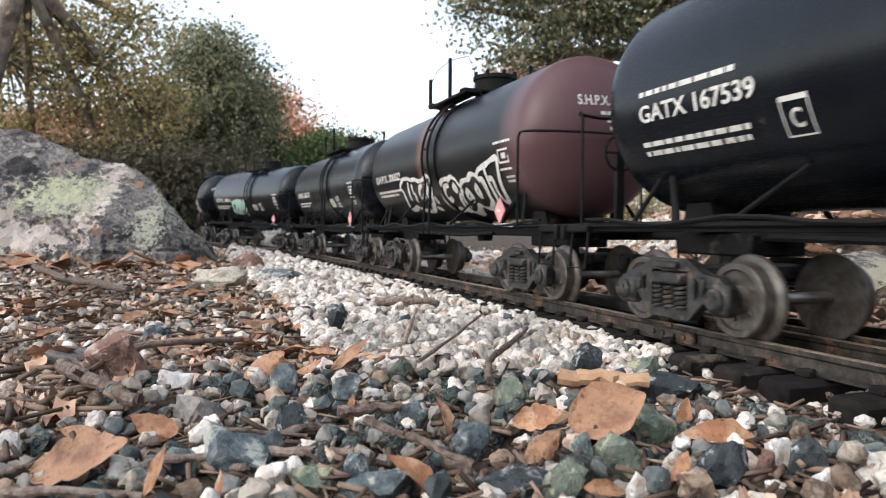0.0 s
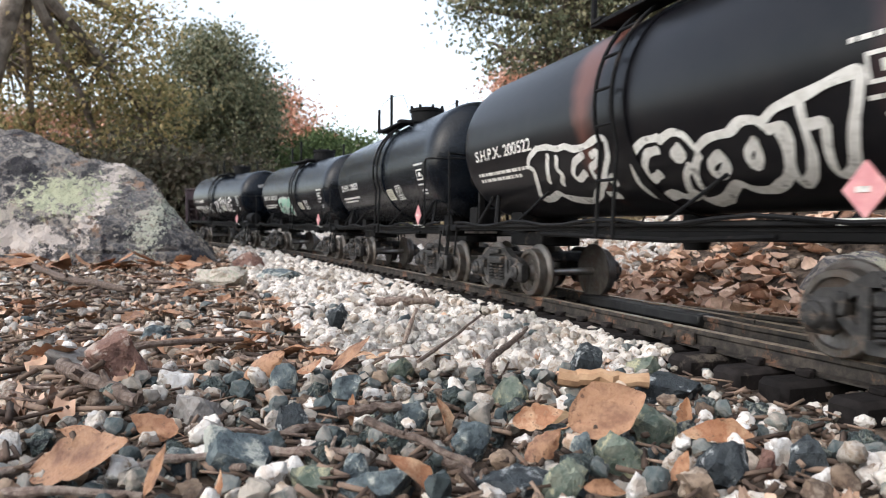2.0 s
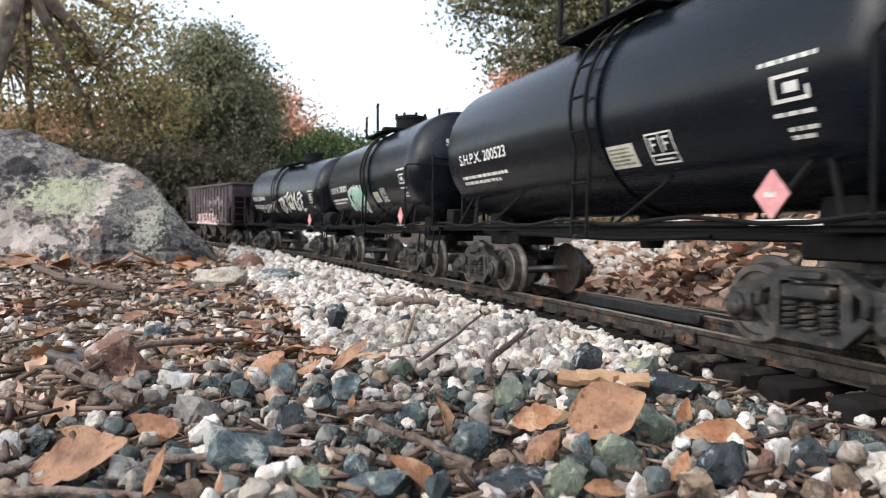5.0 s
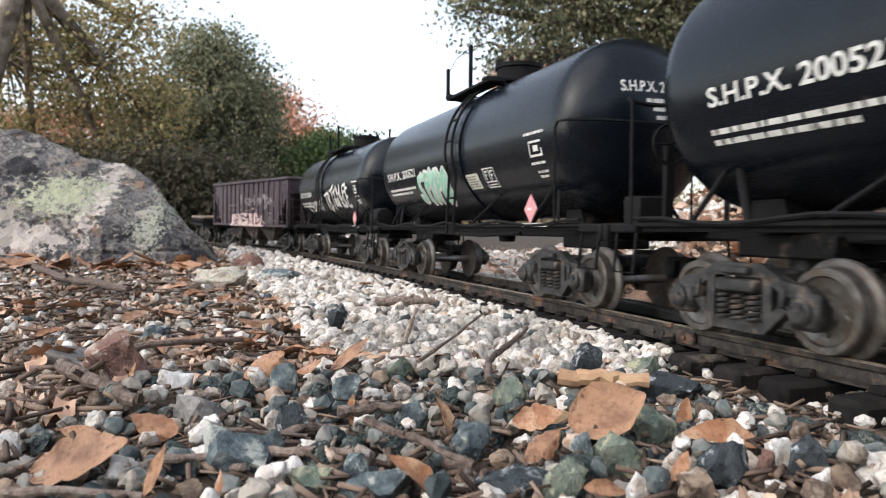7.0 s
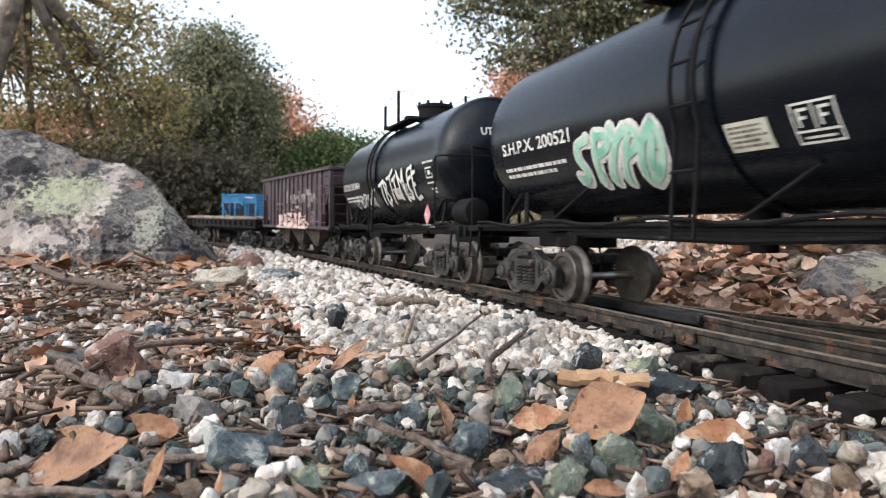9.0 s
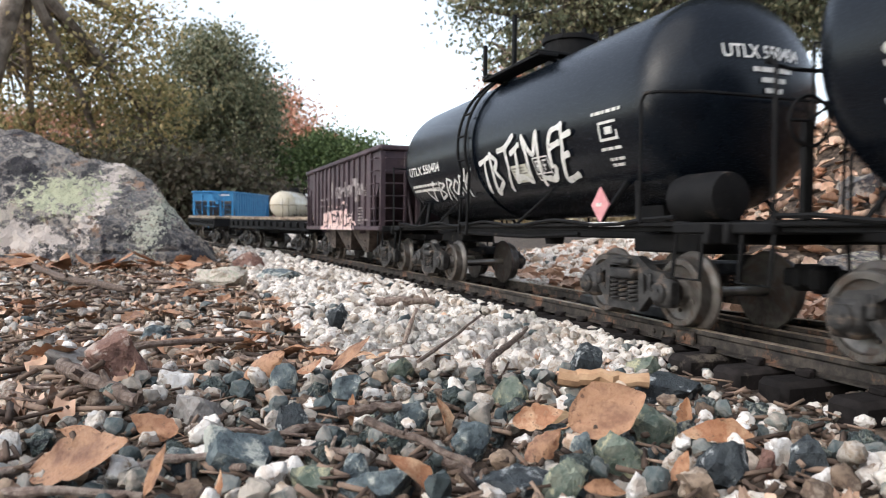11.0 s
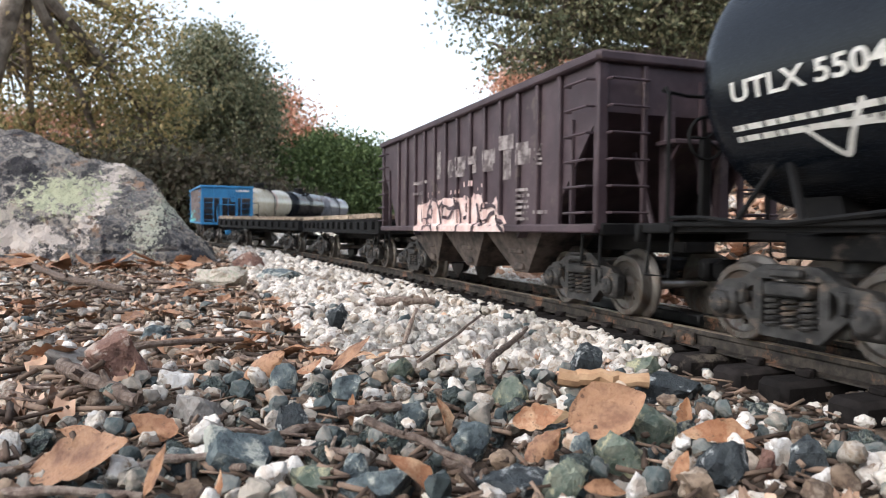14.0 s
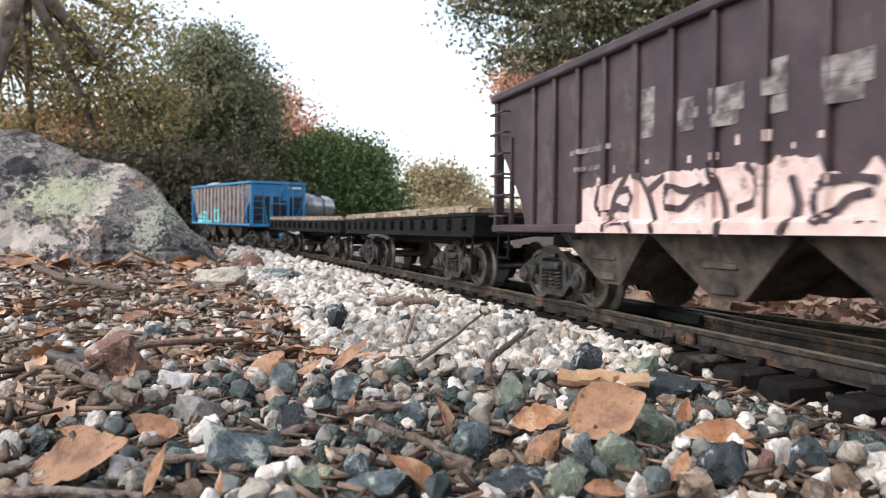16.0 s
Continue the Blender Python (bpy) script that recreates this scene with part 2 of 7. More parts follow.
M["black_tank"] = tank_paint("black_tank_paint", (0.0035, 0.0052, 0.0085), (0.0055, 0.008, 0.012))
M["brown_tank"] = tank_paint("faded_tank_paint", (0.005, 0.0052, 0.007), (0.009, 0.0085, 0.010), 0.32, fade=(0.130, 0.068, 0.072), fade_x=-0.155, streak=(0.22, 0.09, 0.065))
M["cream_tank"] = tank_paint("cream_tank_paint", (0.50, 0.44, 0.33), (0.56, 0.50, 0.40), streak=(0.62, 0.30, 0.24))
M["grey_tank"] = tank_paint("grey_tank_paint", (0.16, 0.16, 0.18), (0.24, 0.24, 0.26))
M["frame_black"] = mat("frame_black", [(0.0045, 0.0045, 0.005), (0.010, 0.0095, 0.0095)], 100, 0.75, 0.3, spec=0.2, dirt=(0.07, 0.055, 0.045), dirt_amt=-0.05)
M["truck_black"] = mat("truck_black", [(0.013, 0.0125, 0.0125), (0.05, 0.047, 0.045)], 190, 0.55, 0.5, dirt=(0.14, 0.105, 0.08), dirt_amt=0.2, dirt_scale=90)
M["wheel"] = mat("wheel_steel", [(0.085, 0.076, 0.068), (0.17, 0.155, 0.14)], 200, 0.42, 0.25, metal=0.4, dirt=(0.10, 0.075, 0.06), dirt_amt=0.4, dirt_scale=120)
M["axle"] = mat("axle_steel", [(0.35, 0.33, 0.31), (0.5, 0.48, 0.45)], 120, 0.35, 0.2, metal=0.85)
M["white_paint"] = mat("white_lettering", [(0.62, 0.60, 0.55), (0.78, 0.76, 0.72)], 250, 0.6, 0.1, dirt=(0.3, 0.28, 0.26), dirt_amt=0.15, dirt_scale=150)
M["pink_paint"] = mat("pink_placard", [(0.62, 0.26, 0.27), (0.70, 0.34, 0.34)], 200, 0.6, 0.1)
M["mint_paint"] = mat("mint_spray", [(0.22, 0.50, 0.36), (0.36, 0.62, 0.48), (0.5, 0.7, 0.58)], 80, 0.6, 0.1)
M["teal_paint"] = mat("teal_spray", [(0.1, 0.5, 0.5), (0.2, 0.6, 0.58)], 120, 0.6, 0.1)
M["black_paint"] = mat("black_spray", [(0.012, 0.012, 0.013), (0.02, 0.02, 0.02)], 120, 0.6, 0.1)
M["rose_paint"] = mat("rose_spray", [(0.66, 0.47, 0.43), (0.76, 0.60, 0.56)], 120, 0.65, 0.1, dirt=(0.3, 0.2, 0.19), dirt_amt=0.1, dirt_scale=80)
M["faded_white"] = mat("faded_lettering", [(0.085, 0.065, 0.066), (0.19, 0.16, 0.158), (0.33, 0.29, 0.28)], 190, 0.7, 0.1)
M["hopper_brown"] = mat("hopper_brown", [(0.047, 0.030, 0.036), (0.061, 0.040, 0.047), (0.080, 0.054, 0.061)], 40, 0.6, 0.15, dirt=(0.10, 0.075, 0.07), dirt_amt=0.1, dirt_scale=45)
M["chute_grime"] = mat("chute_grime", [(0.03, 0.024, 0.022), (0.075, 0.058, 0.05), (0.12, 0.095, 0.08)], 90, 0.8, 0.3)
M["hopper_blue"] = mat("hopper_blue", [(0.03, 0.17, 0.35), (0.04, 0.22, 0.43)], 60, 0.55, 0.1)
M["hopper_grey"] = mat("hopper_grey", [(0.13, 0.10, 0.095), (0.25, 0.21, 0.20), (0.17, 0.13, 0.12)], 60, 0.7, 0.2)
M["deck_wood"] = mat("deck_wood", [(0.20, 0.15, 0.11), (0.34, 0.26, 0.19), (0.42, 0.34, 0.26)], 120, 0.8, 0.4, value=0.2)
M["faded_ink"] = mat("faded_ink", [(0.10, 0.09, 0.08), (0.22, 0.20, 0.17)], 160, 0.7, 0.05)
M["label_paper"] = mat("label_paper", [(0.55, 0.53, 0.43), (0.68, 0.66, 0.56)], 160, 0.6, 0.1)


# ---- ground ----
def smooth(a, b, x):
    t = min(max((x - a) / (b - a), 0.0), 1.0)
    return t * t * (3 - 2 * t)


def ground_z(x, y):
    z = -0.0165 + 0.0035 * noise.noise((x * 14, y * 14, 0.3)) + 0.0015 * noise.noise((x * 50, y * 50, 1.7))
    d = math.hypot(x, y)
    if d < 6:
        s, lat = track_near(x, y)
        w = smooth(0.05, 0.11, abs(lat))
        z = z * w + (-0.0165 + rise(s)) * (1 - w) if d < 4 else z
        z += rise(s) * w * (1 - smooth(0.1, 0.8, abs(lat)))
        # leaf-covered bank on the far side of the line
        far = -lat
        if far > 0.11 and s < 1.25:
            z += (0.30 * smooth(0.11, 0.75, far) + 0.012 * noise.noise((x * 9, y * 9, 4.0)) * smooth(0.12, 0.3, far)) * (1 - smooth(0.55, 1.2, s)) * (1 - smooth(1.6, 3.0, far))
    z += 0.006 * smooth(0.15, 0.6, -x) * (1 - smooth(2, 4, d))
    z += -0.02 * smooth(2.5, 5, d)
    return z


def graded(lo, hi, fine, edge):
    v = list(np.arange(lo, hi + 1e-6, fine))
    step = fine
    a, b = lo, hi
    while b < edge:
        step *= 1.35
        a, b = a - step, b + step
        v = [a] + v + [b]
    return v


def make_ground():
    xs, ys = graded(-1.0, 1.2, 0.018, 900), graded(0.0, 2.4, 0.018, 900)
    vs = [(x, y, ground_z(x, y)) for y in ys for x in xs]
    n = len(xs)
    fs = [(j * n + i, j * n + i + 1, (j + 1) * n + i + 1, (j + 1) * n + i) for j in range(len(ys) - 1) for i in range(n - 1)]
    me = bpy.data.meshes.new("ground")
    me.from_pydata(vs, [], fs)
    me.materials.append(M["soil"])
    me.shade_smooth()
    return tagged(new("ground", me), "bare brown garden soil with gravel and leaf litter", "ground", kind="structure")


ground = make_ground()


# ---- track ----
RAIL = [(-0.0034, -0.0083), (0.0034, -0.0083), (0.0034, -0.0077), (0.0009, -0.0068), (0.0008, -0.0030), (0.0016, -0.0022),
        (0.0016, -0.0004), (0.0012, 0.0), (-0.0012, 0.0), (-0.0016, -0.0004), (-0.0016, -0.0022), (-0.0008, -0.0030), (-0.0009, -0.0068), (-0.0034, -0.0077)]


def rail(name, s0, s1, lat_of, parent, step=0.025, z=0.0):
    g = Geo()
    n = max(int((s1 - s0) / step), 2)
    k = len(RAIL)
    vs = []
    for i in range(n + 1):
        s = s0 + (s1 - s0) * i / n
        for a, b in RAIL:
            vs.append(on_track(s, lat_of(s) + a, b + z))
    fs = [(i * k + j, i * k + (j + 1) % k, (i + 1) * k + (j + 1) % k, (i + 1) * k + j) for i in range(n) for j in range(k)]
    fs += [tuple(range(k)), tuple(n * k + j for j in range(k))]
    g.add(vs, fs)
    ob = part(name, g, M["rail"], parent, angle=30)
    ob.data.materials.append(M["lit_rail_head"])
    for p in ob.data.polygons:
        if len(p.vertices) == 4 and all(v % k in (6, 7, 8, 9) for v in p.vertices):
            p.material_index = 1
    return ob


track = tagged(new("railway_track"), "garden railway track with weathered brown rails on dark plastic ties", "railway track", kind="structure")
for lat in (0.0241, -0.0241):
    for a, b in ((-1.2, 0.2795), (0.2805, 1.4795), (1.4805, 5.5)):
        rail("rail", a, b, lambda s, lat=lat: lat, track)
# a siding's rails run into the line on the far side
rail("siding_rail", -0.15, 0.372, lambda s: -(0.0262 + 0.285 * max(0.372 - s, 0)), track, 0.02, -0.0005)
rail("guard_rail", -0.15, 0.31, lambda s: -(0.0105 + 0.10 * max(s - 0.27, 0)), track, 0.02, -0.0005)
frog = Geo()
frog.box((0, 0, 0), (0.12, 0.011, 0.006), 0.001)
ob = part("frog", frog, M["black_plastic"], track, "black plastic turnout frog")
ob.matrix_basis = Matrix.Translation(on_track(0.365, -0.0140, -0.0032)) @ Matrix.Rotation(heading(0.365), 4, "Z")
# rail joiners and guard timbers
for s in (0.28, 1.48):
    for lat in (0.0241, -0.0241):
        g = Geo().box((0, 0.0022, -0.0048), (0.034, 0.0022, 0.0058), 0.0005).box((0, -0.0022, -0.0048), (0.034, 0.0022, 0.0058), 0.0005)
        for k in (-0.011, -0.004, 0.004, 0.011):
            g.lathe([(0.0012, 0.003), (0.0012, 0.0042), (0.0006, 0.0046)], 6, (k, 0, -0.0048))
        part("rail_joiner", g, M["rail"], track, "rusty rail joiner", Matrix.Translation(on_track(s, lat)) @ Matrix.Rotation(heading(s), 4, "Z"))
tie_g = Geo().box((0, -0.0025, -0.0135), (0.0140, 0.097, 0.0098), 0.0022)
tie_me = tie_g.mesh("tie", M["tie"])
long_me = Geo().box((0, -0.0265, -0.0135), (0.0140, 0.145, 0.0098), 0.0022).mesh("tie", M["tie"])
clip_g = Geo()
for lat in (0.0241, -0.0241):
    for e in (-1, 1):
        clip_g.box((0, lat + e * 0.0058, -0.0074), (0.0065, 0.0034, 0.0028), 0.0006)
        clip_g.box((0, lat + e * 0.0040, -0.0064), (0.0040, 0.0030, 0.0012), 0.0003)
clip_me = clip_g.mesh("rail_clips", M["tie"])
s = -0.35
while s < 4.6:
    mm = Matrix.Translation(on_track(s + random.uniform(-0.0015, 0.0015))) @ Matrix.Rotation(heading(s) + random.uniform(-0.03, 0.03), 4, "Z")
    t = part("tie", long_me if s < 0.36 else tie_me, None, track, m=mm)
    part("rail_clips", clip_me, None, t)
    s += 0.0262


# ---- train: shared parts ----
def wheelset_geo():
    g = Geo()
    for e in (1, -1):
        prof = [(0.0015, 0.0205), (0.0125, 0.0205), (0.0150, 0.0202), (0.0186, 0.0203), (0.0188, 0.0212), (0.0182, 0.0222), (0.0164, 0.0230),
                (0.0158, 0.0238), (0.0154, 0.0288), (0.0149, 0.0293), (0.0126, 0.0293), (0.0120, 0.0281), (0.0104, 0.0273), (0.0060, 0.0274), (0.0052, 0.0290), (0.0048, 0.0302), (0.0020, 0.0304)]
        g.lathe([(r, h * e) for r, h in prof], 40)
        for k in range(5):
            t = 2 * math.pi * k / 5
            g.lathe([(0.0010, 0.0270 * e), (0.0010, 0.0280 * e), (0.0006, 0.0283 * e)], 6, (0.0082 * math.cos(t), 0, 0.0082 * math.sin(t)))
    return g


WHEELS = wheelset_geo().mesh("wheels", M["wheel"])
AXLE = Geo().lathe([(0.0022, -0.0208), (0.0026, -0.018), (0.0024, 0.0), (0.0026, 0.018), (0.0022, 0.0208)], 14).mesh("axle", M["axle"])


def sideframe_geo(e):
    g = Geo()
    o = [(-0.0365, 0.0205), (-0.031, 0.0245), (-0.022, 0.0255), (-0.012, 0.0310), (0.012, 0.0310), (0.022, 0.0255), (0.031, 0.0245), (0.0365, 0.0205), (0.0365, 0.0115), (0.030, 0.0100),
         (0.024, 0.0125), (0.013, 0.0050), (-0.013, 0.0050), (-0.024, 0.0125), (-0.030, 0.0100), (-0.0365, 0.0115)]
    top = [(-0.0365, 0.0205), (-0.031, 0.0245), (-0.022, 0.0255), (-0.012, 0.0312), (0.012, 0.0312), (0.022, 0.0255), (0.031, 0.0245), (0.0365, 0.0205), (0.0365, 0.0185), (0.022, 0.0205), (0.012, 0.0262), (-0.012, 0.0262), (-0.022, 0.0205), (-0.0365, 0.0185)]
    bot = [(-0.024, 0.0150), (-0.020, 0.0165), (-0.0125, 0.0095), (0.0125, 0.0095), (0.020, 0.0165), (0.024, 0.0150), (0.013, 0.0050), (-0.013, 0.0050)]
    y0, y1 = 0.0325 * e, 0.0375 * e
    g.prism(top, y0, y1)
    g.prism(bot, y0, y1)
    for k in (-1, 1):
        g.prism([(k * 0.0125, 0.028), (k * 0.0165, 0.026), (k * 0.0165, 0.013), (k * 0.0125, 0.008)], y0, y1)
        g.box((k * 0.0315, 0.0355 * e, 0.0155), (0.0125, 0.0075, 0.0130), 0.0018)
        g.lathe([(0.0048, 0.0385 * e), (0.0048, 0.0405 * e), (0.0036, 0.0418 * e), (0.0012, 0.0420 * e)], 16, (k * 0.0315, 0, 0.0155))
        for a in range(3):
            t = 2 * math.pi * a / 3 + 0.5
            g.lathe([(0.0008, 0.0400 * e), (0.0008, 0.0424 * e)], 6, (k * 0.0315 + 0.0028 * math.cos(t), 0, 0.0155 + 0.0028 * math.sin(t)))
        g.box((k * 0.022, 0.0372 * e, 0.0200), (0.003, 0.003, 0.008), 0.0006)
        # brake shoe hangers
        g.box((k * 0.0128, 0.0300 * e, 0.0170), (0.0035, 0.005, 0.013), 0.0008)
    g.box((0, 0.036 * e, 0.0225), (0.020, 0.0080, 0.0052), 0.001)
    g.box((0, 0.0385 * e, 0.0285), (0.014, 0.0035, 0.003), 0.0007)
    return g


def spring_geo(e):
    g = Geo()
    for k in (-0.0075, 0.0, 0.0075):
        pts = [(k + 0.0027 * math.cos(t), 0.0362 * e + 0.0027 * math.sin(t), 0.0093 + 0.0108 * i / 40) for i, t in enumerate([j * 2 * math.pi * 5 / 40 for j in range(41)])]
        g.tube(pts, 0.0008, 5)
    return g


FRAMES = [sideframe_geo(e).mesh("sideframe", M["truck_black"]) for e in (1, -1)]
SPRINGS = [spring_geo(e).mesh("springs", M["truck_black"]) for e in (1, -1)]
bol = Geo().box((0, 0, 0.0245), (0.015, 0.066, 0.0075), 0.0012).lathe([(0.008, 0.028), (0.008, 0.034)], 16, axis=2)
for k in (-1, 1):
    bol.tube([(k * 0.0125, -0.031, 0.0125), (k * 0.0125, 0.031, 0.0125)], 0.0016, 6)
BOLSTER = bol.mesh("bolster", M["truck_black"])
ROLL = []          # wheelsets to turn
TRUCKS = []        # trucks to steer
CARS = []          # cars to move


def add_truck(car, x):
    t = new("truck")
    t.parent = car
    t.matrix_basis = pose(x, 0, 0)
    for i in (0, 1):
        part("sideframe", FRAMES[i], None, t)
        part("spring_pack", SPRINGS[i], None, t)
    part("bolster", BOLSTER, None, t)
    for k in (-0.0315, 0.0315):
        w = part("wheelset", WHEELS, None, t, m=pose(k, 0, 0.0155))
        ROLL.append((w, k))
    TRUCKS.append((t, car, x))
    return t


# one mesh for wheels and axle, two materials
def join_wheelset():
    bm = bmesh.new()
    bm.from_mesh(WHEELS)
    n = len(bm.faces)
    bm.from_mesh(AXLE)
    bm.faces.ensure_lookup_table()
    for f in bm.faces[n:]:
        f.material_index = 1
    me = bpy.data.meshes.new("wheelset")
    bm.to_mesh(me)
    bm.free()
    me.materials.append(M["wheel"])
    me.materials.append(M["axle"])
    me.shade_smooth()
    me.set_sharp_from_angle(angle=radians(30))
    return me


WHEELS = join_wheelset()


def text_mesh(body, size, name="text", squeeze=1.0):
    cu = bpy.data.curves.new(name, "FONT")
    cu.body, cu.size, cu.offset = body, size, size * 0.02
    ob = bpy.data.objects.new(name, cu)
    scene.collection.objects.link(ob)
    dg = bpy.context.evaluated_depsgraph_get()
    me = bpy.data.meshes.new_from_object(ob.evaluated_get(dg))
    bpy.data.objects.remove(ob)
    bm = bmesh.new()
    bm.from_mesh(me)
    bmesh.ops.triangulate(bm, faces=bm.faces)
    bmesh.ops.subdivide_edges(bm, edges=[e for e in bm.edges if e.calc_length() > size * 0.3], cuts=1)
    vs = [(v.co.x * squeeze, v.co.y) for v in bm.verts]
    fs = [tuple(v.index for v in f.verts) for f in bm.faces]
    bm.free()
    w = max(v[0] for v in vs) or 1
    return vs, fs, w


class Skin:
    """Lays flat marks (x along the car, z up) onto a car's side."""

    def __init__(self, depth):
        self.depth = depth

    def put(self, x, z, off):
        return (x, self.depth(x, z) + off, z)

    def text(self, body, x, z, width, height, off=0.0005, geo=None):
        g = geo or Geo()
        vs, fs, w = text_mesh(body, height / 0.70)
        k = width / w
        g.add([self.put(x - a * k, z + b, off) for a, b in vs], fs)
        return g

    def quad(self, x, z, w, h, off=0.0004, geo=None):
        g = geo or Geo()
        nz, nx = max(int(h / 0.004), 1), max(int(w / 0.004), 1)
        vs = [self.put(x - w * i / nx, z + h * j / nz, off) for j in range(nz + 1) for i in range(nx + 1)]
        g.add(vs, [(j * (nx + 1) + i, j * (nx + 1) + i + 1, (j + 1) * (nx + 1) + i + 1, (j + 1) * (nx + 1) + i) for j in range(nz) for i in range(nx)])
        return g

    def bars(self, x, z, w, h, rows, geo=None, seed=1):
        """Lettering too small to read: broken bars."""
        rnd = random.Random(seed)
        g = geo or Geo()
        for i in range(rows):
            zz = z - i * h * 1.9
            c, end = x, x - w * rnd.uniform(0.75, 1.0)
            while c - end > h:
                ww = min(rnd.uniform(1.2, 4.0) * h, c - end)
                self.quad(c, zz - h, ww, h, geo=g)
                c -= ww + h * 0.6
        return g

    def stroke(self, pts, width, off, geo=None, closed=False):
        """A painted stroke along points (x, z)."""
        g = geo or Geo()
        p = [Vector((a, b)) for a, b in pts]
        fine = [p[0]]
        for a, b in zip(p, p[1:]):
            n = max(int((b - a).length / 0.0016), 1)
            fine += [a.lerp(b, (i + 1) / n) for i in range(n)]
        # round the corners a little
        for _ in range(2):
            fine = [fine[0]] + [(fine[i - 1] + 2 * fine[i] + fine[i + 1]) / 4 for i in range(1, len(fine) - 1)] + [fine[-1]]
        vs = []
        for i, q in enumerate(fine):
            d = (fine[min(i + 1, len(fine) - 1)] - fine[max(i - 1, 0)])
            d = d.normalized() if d.length else Vector((1, 0))
            nrm = Vector((-d.y, d.x)) * width / 2 * (0.85 + 0.3 * noise.noise((q.x * 90, q.y * 90, off * 1e4)))
            for k in (-1, -0.33, 0.33, 1):
                e = q + nrm * k
                vs.append(self.put(e.x, e.y, off))
        fs = [(i * 4 + k, i * 4 + k + 1, i * 4 + k + 5, i * 4 + k + 4) for i in range(len(fine) - 1) for k in range(3)]
        g.add(vs, fs)
        for q in (fine[0], fine[-1]):
            ring = [self.put(q.x + width / 2 * math.cos(t), q.y + width / 2 * math.sin(t), off) for t in [2 * math.pi * j / 10 for j in range(10)]]
            g.add(ring, [tuple(range(10))])
        return g


# hand-drawn letters as strokes in a unit box
HAND = {
    "I": ["00 10", "50 51", "01 11"], "H": ["00 02", "10 12", "01 11"], "C": ["92 42 01 10 50 91"], "2": ["02 42 92 51 00 90"],
    "R": ["00 02 82 91 01", "41 90"], "O": ["42 01 40 91 42"], "T": ["02 92", "52 40"], "7": ["02 92 40"], "S": ["92 32 01 81 70 00"],
    "Y": ["02 51 92", "51 40"], "P": ["00 02 82 91 01"], "B": ["00 02 82 51 90 00"], "M": ["00 12 50 82 90"], "F": ["00 12 92", "01 71"],
    "E": ["92 02 00 90", "01 71"], "G": ["92 02 00 90 91 51"], "U": ["02 00 90 92"], "K": ["00 02", "92 01 90"], "A": ["00 42 90", "11 71"], "L": ["02 00 80"], "J": ["92 90 30 01"],
}


def scrawl(skin, word, x, z, width, height, stroke, off, geo=None, slant=0.0, climb=0.0, seed=3):
    rnd = random.Random(seed)
    g = geo or Geo()
    cw = width / len(word)
    for i, ch in enumerate(word):
        if ch == " ":
            continue
        jx, jz, sc = rnd.uniform(-0.06, 0.06) * cw, rnd.uniform(-0.08, 0.08) * height, rnd.uniform(0.9, 1.12)
        for path in HAND[ch]:
            pts = []
            for tok in path.split():
                u, v = int(tok[0]) / 9 if tok[0] != "1" else 0.9, int(tok[1]) / 2
                if tok[0] == "0":
                    u = 0.05
                uu, vv = u * cw * 0.82 * sc, v * height * sc
                xx = x - (i * cw + uu + jx + slant * vv)
                pts.append((xx, z + vv + jz + climb * (x - xx)))
            skin.stroke(pts, stroke, off, g)
    return g


def handrail(g, pts, r=0.0008):
    return g.tube(pts, r, 6)


R_TANK, Z_TANK, L_TANK, HEAD = 0.0515, 0.103, 0.171, 0.028


def tank_shell():
    n, k = 64, 16
    prof = []
    for i in range(k + 1):
        t = math.pi / 2 * i / k
        prof.append((-L_TANK - HEAD * math.cos(t), max(R_TANK * math.sin(t) ** 0.92, 0.0008)))
    for x in (-0.16, -0.12, -0.06, 0.0, 0.06, 0.12, 0.16):
        prof.append((x, R_TANK))
    prof += [(-x, r) for x, r in reversed(prof[:k + 1])]
    return Geo().lathe([(r, x) for x, r in prof], n, (0, 0, Z_TANK), axis=0)


TANK_SHELL = tank_shell()
RUNG = Geo().tube([(-0.007, 0, 0), (0.007, 0, 0)], 0.0008, 6).mesh("rung", M["frame_black"])
IRONS = {}
TANK_MESH = {}


def coupler(g, e, z=0.0245):
    g.box((e * 0.222, 0, z), (0.020, 0.0075, 0.0075), 0.0012)
    g.box((e * 0.2325, 0.002, z), (0.008, 0.013, 0.011), 0.002)


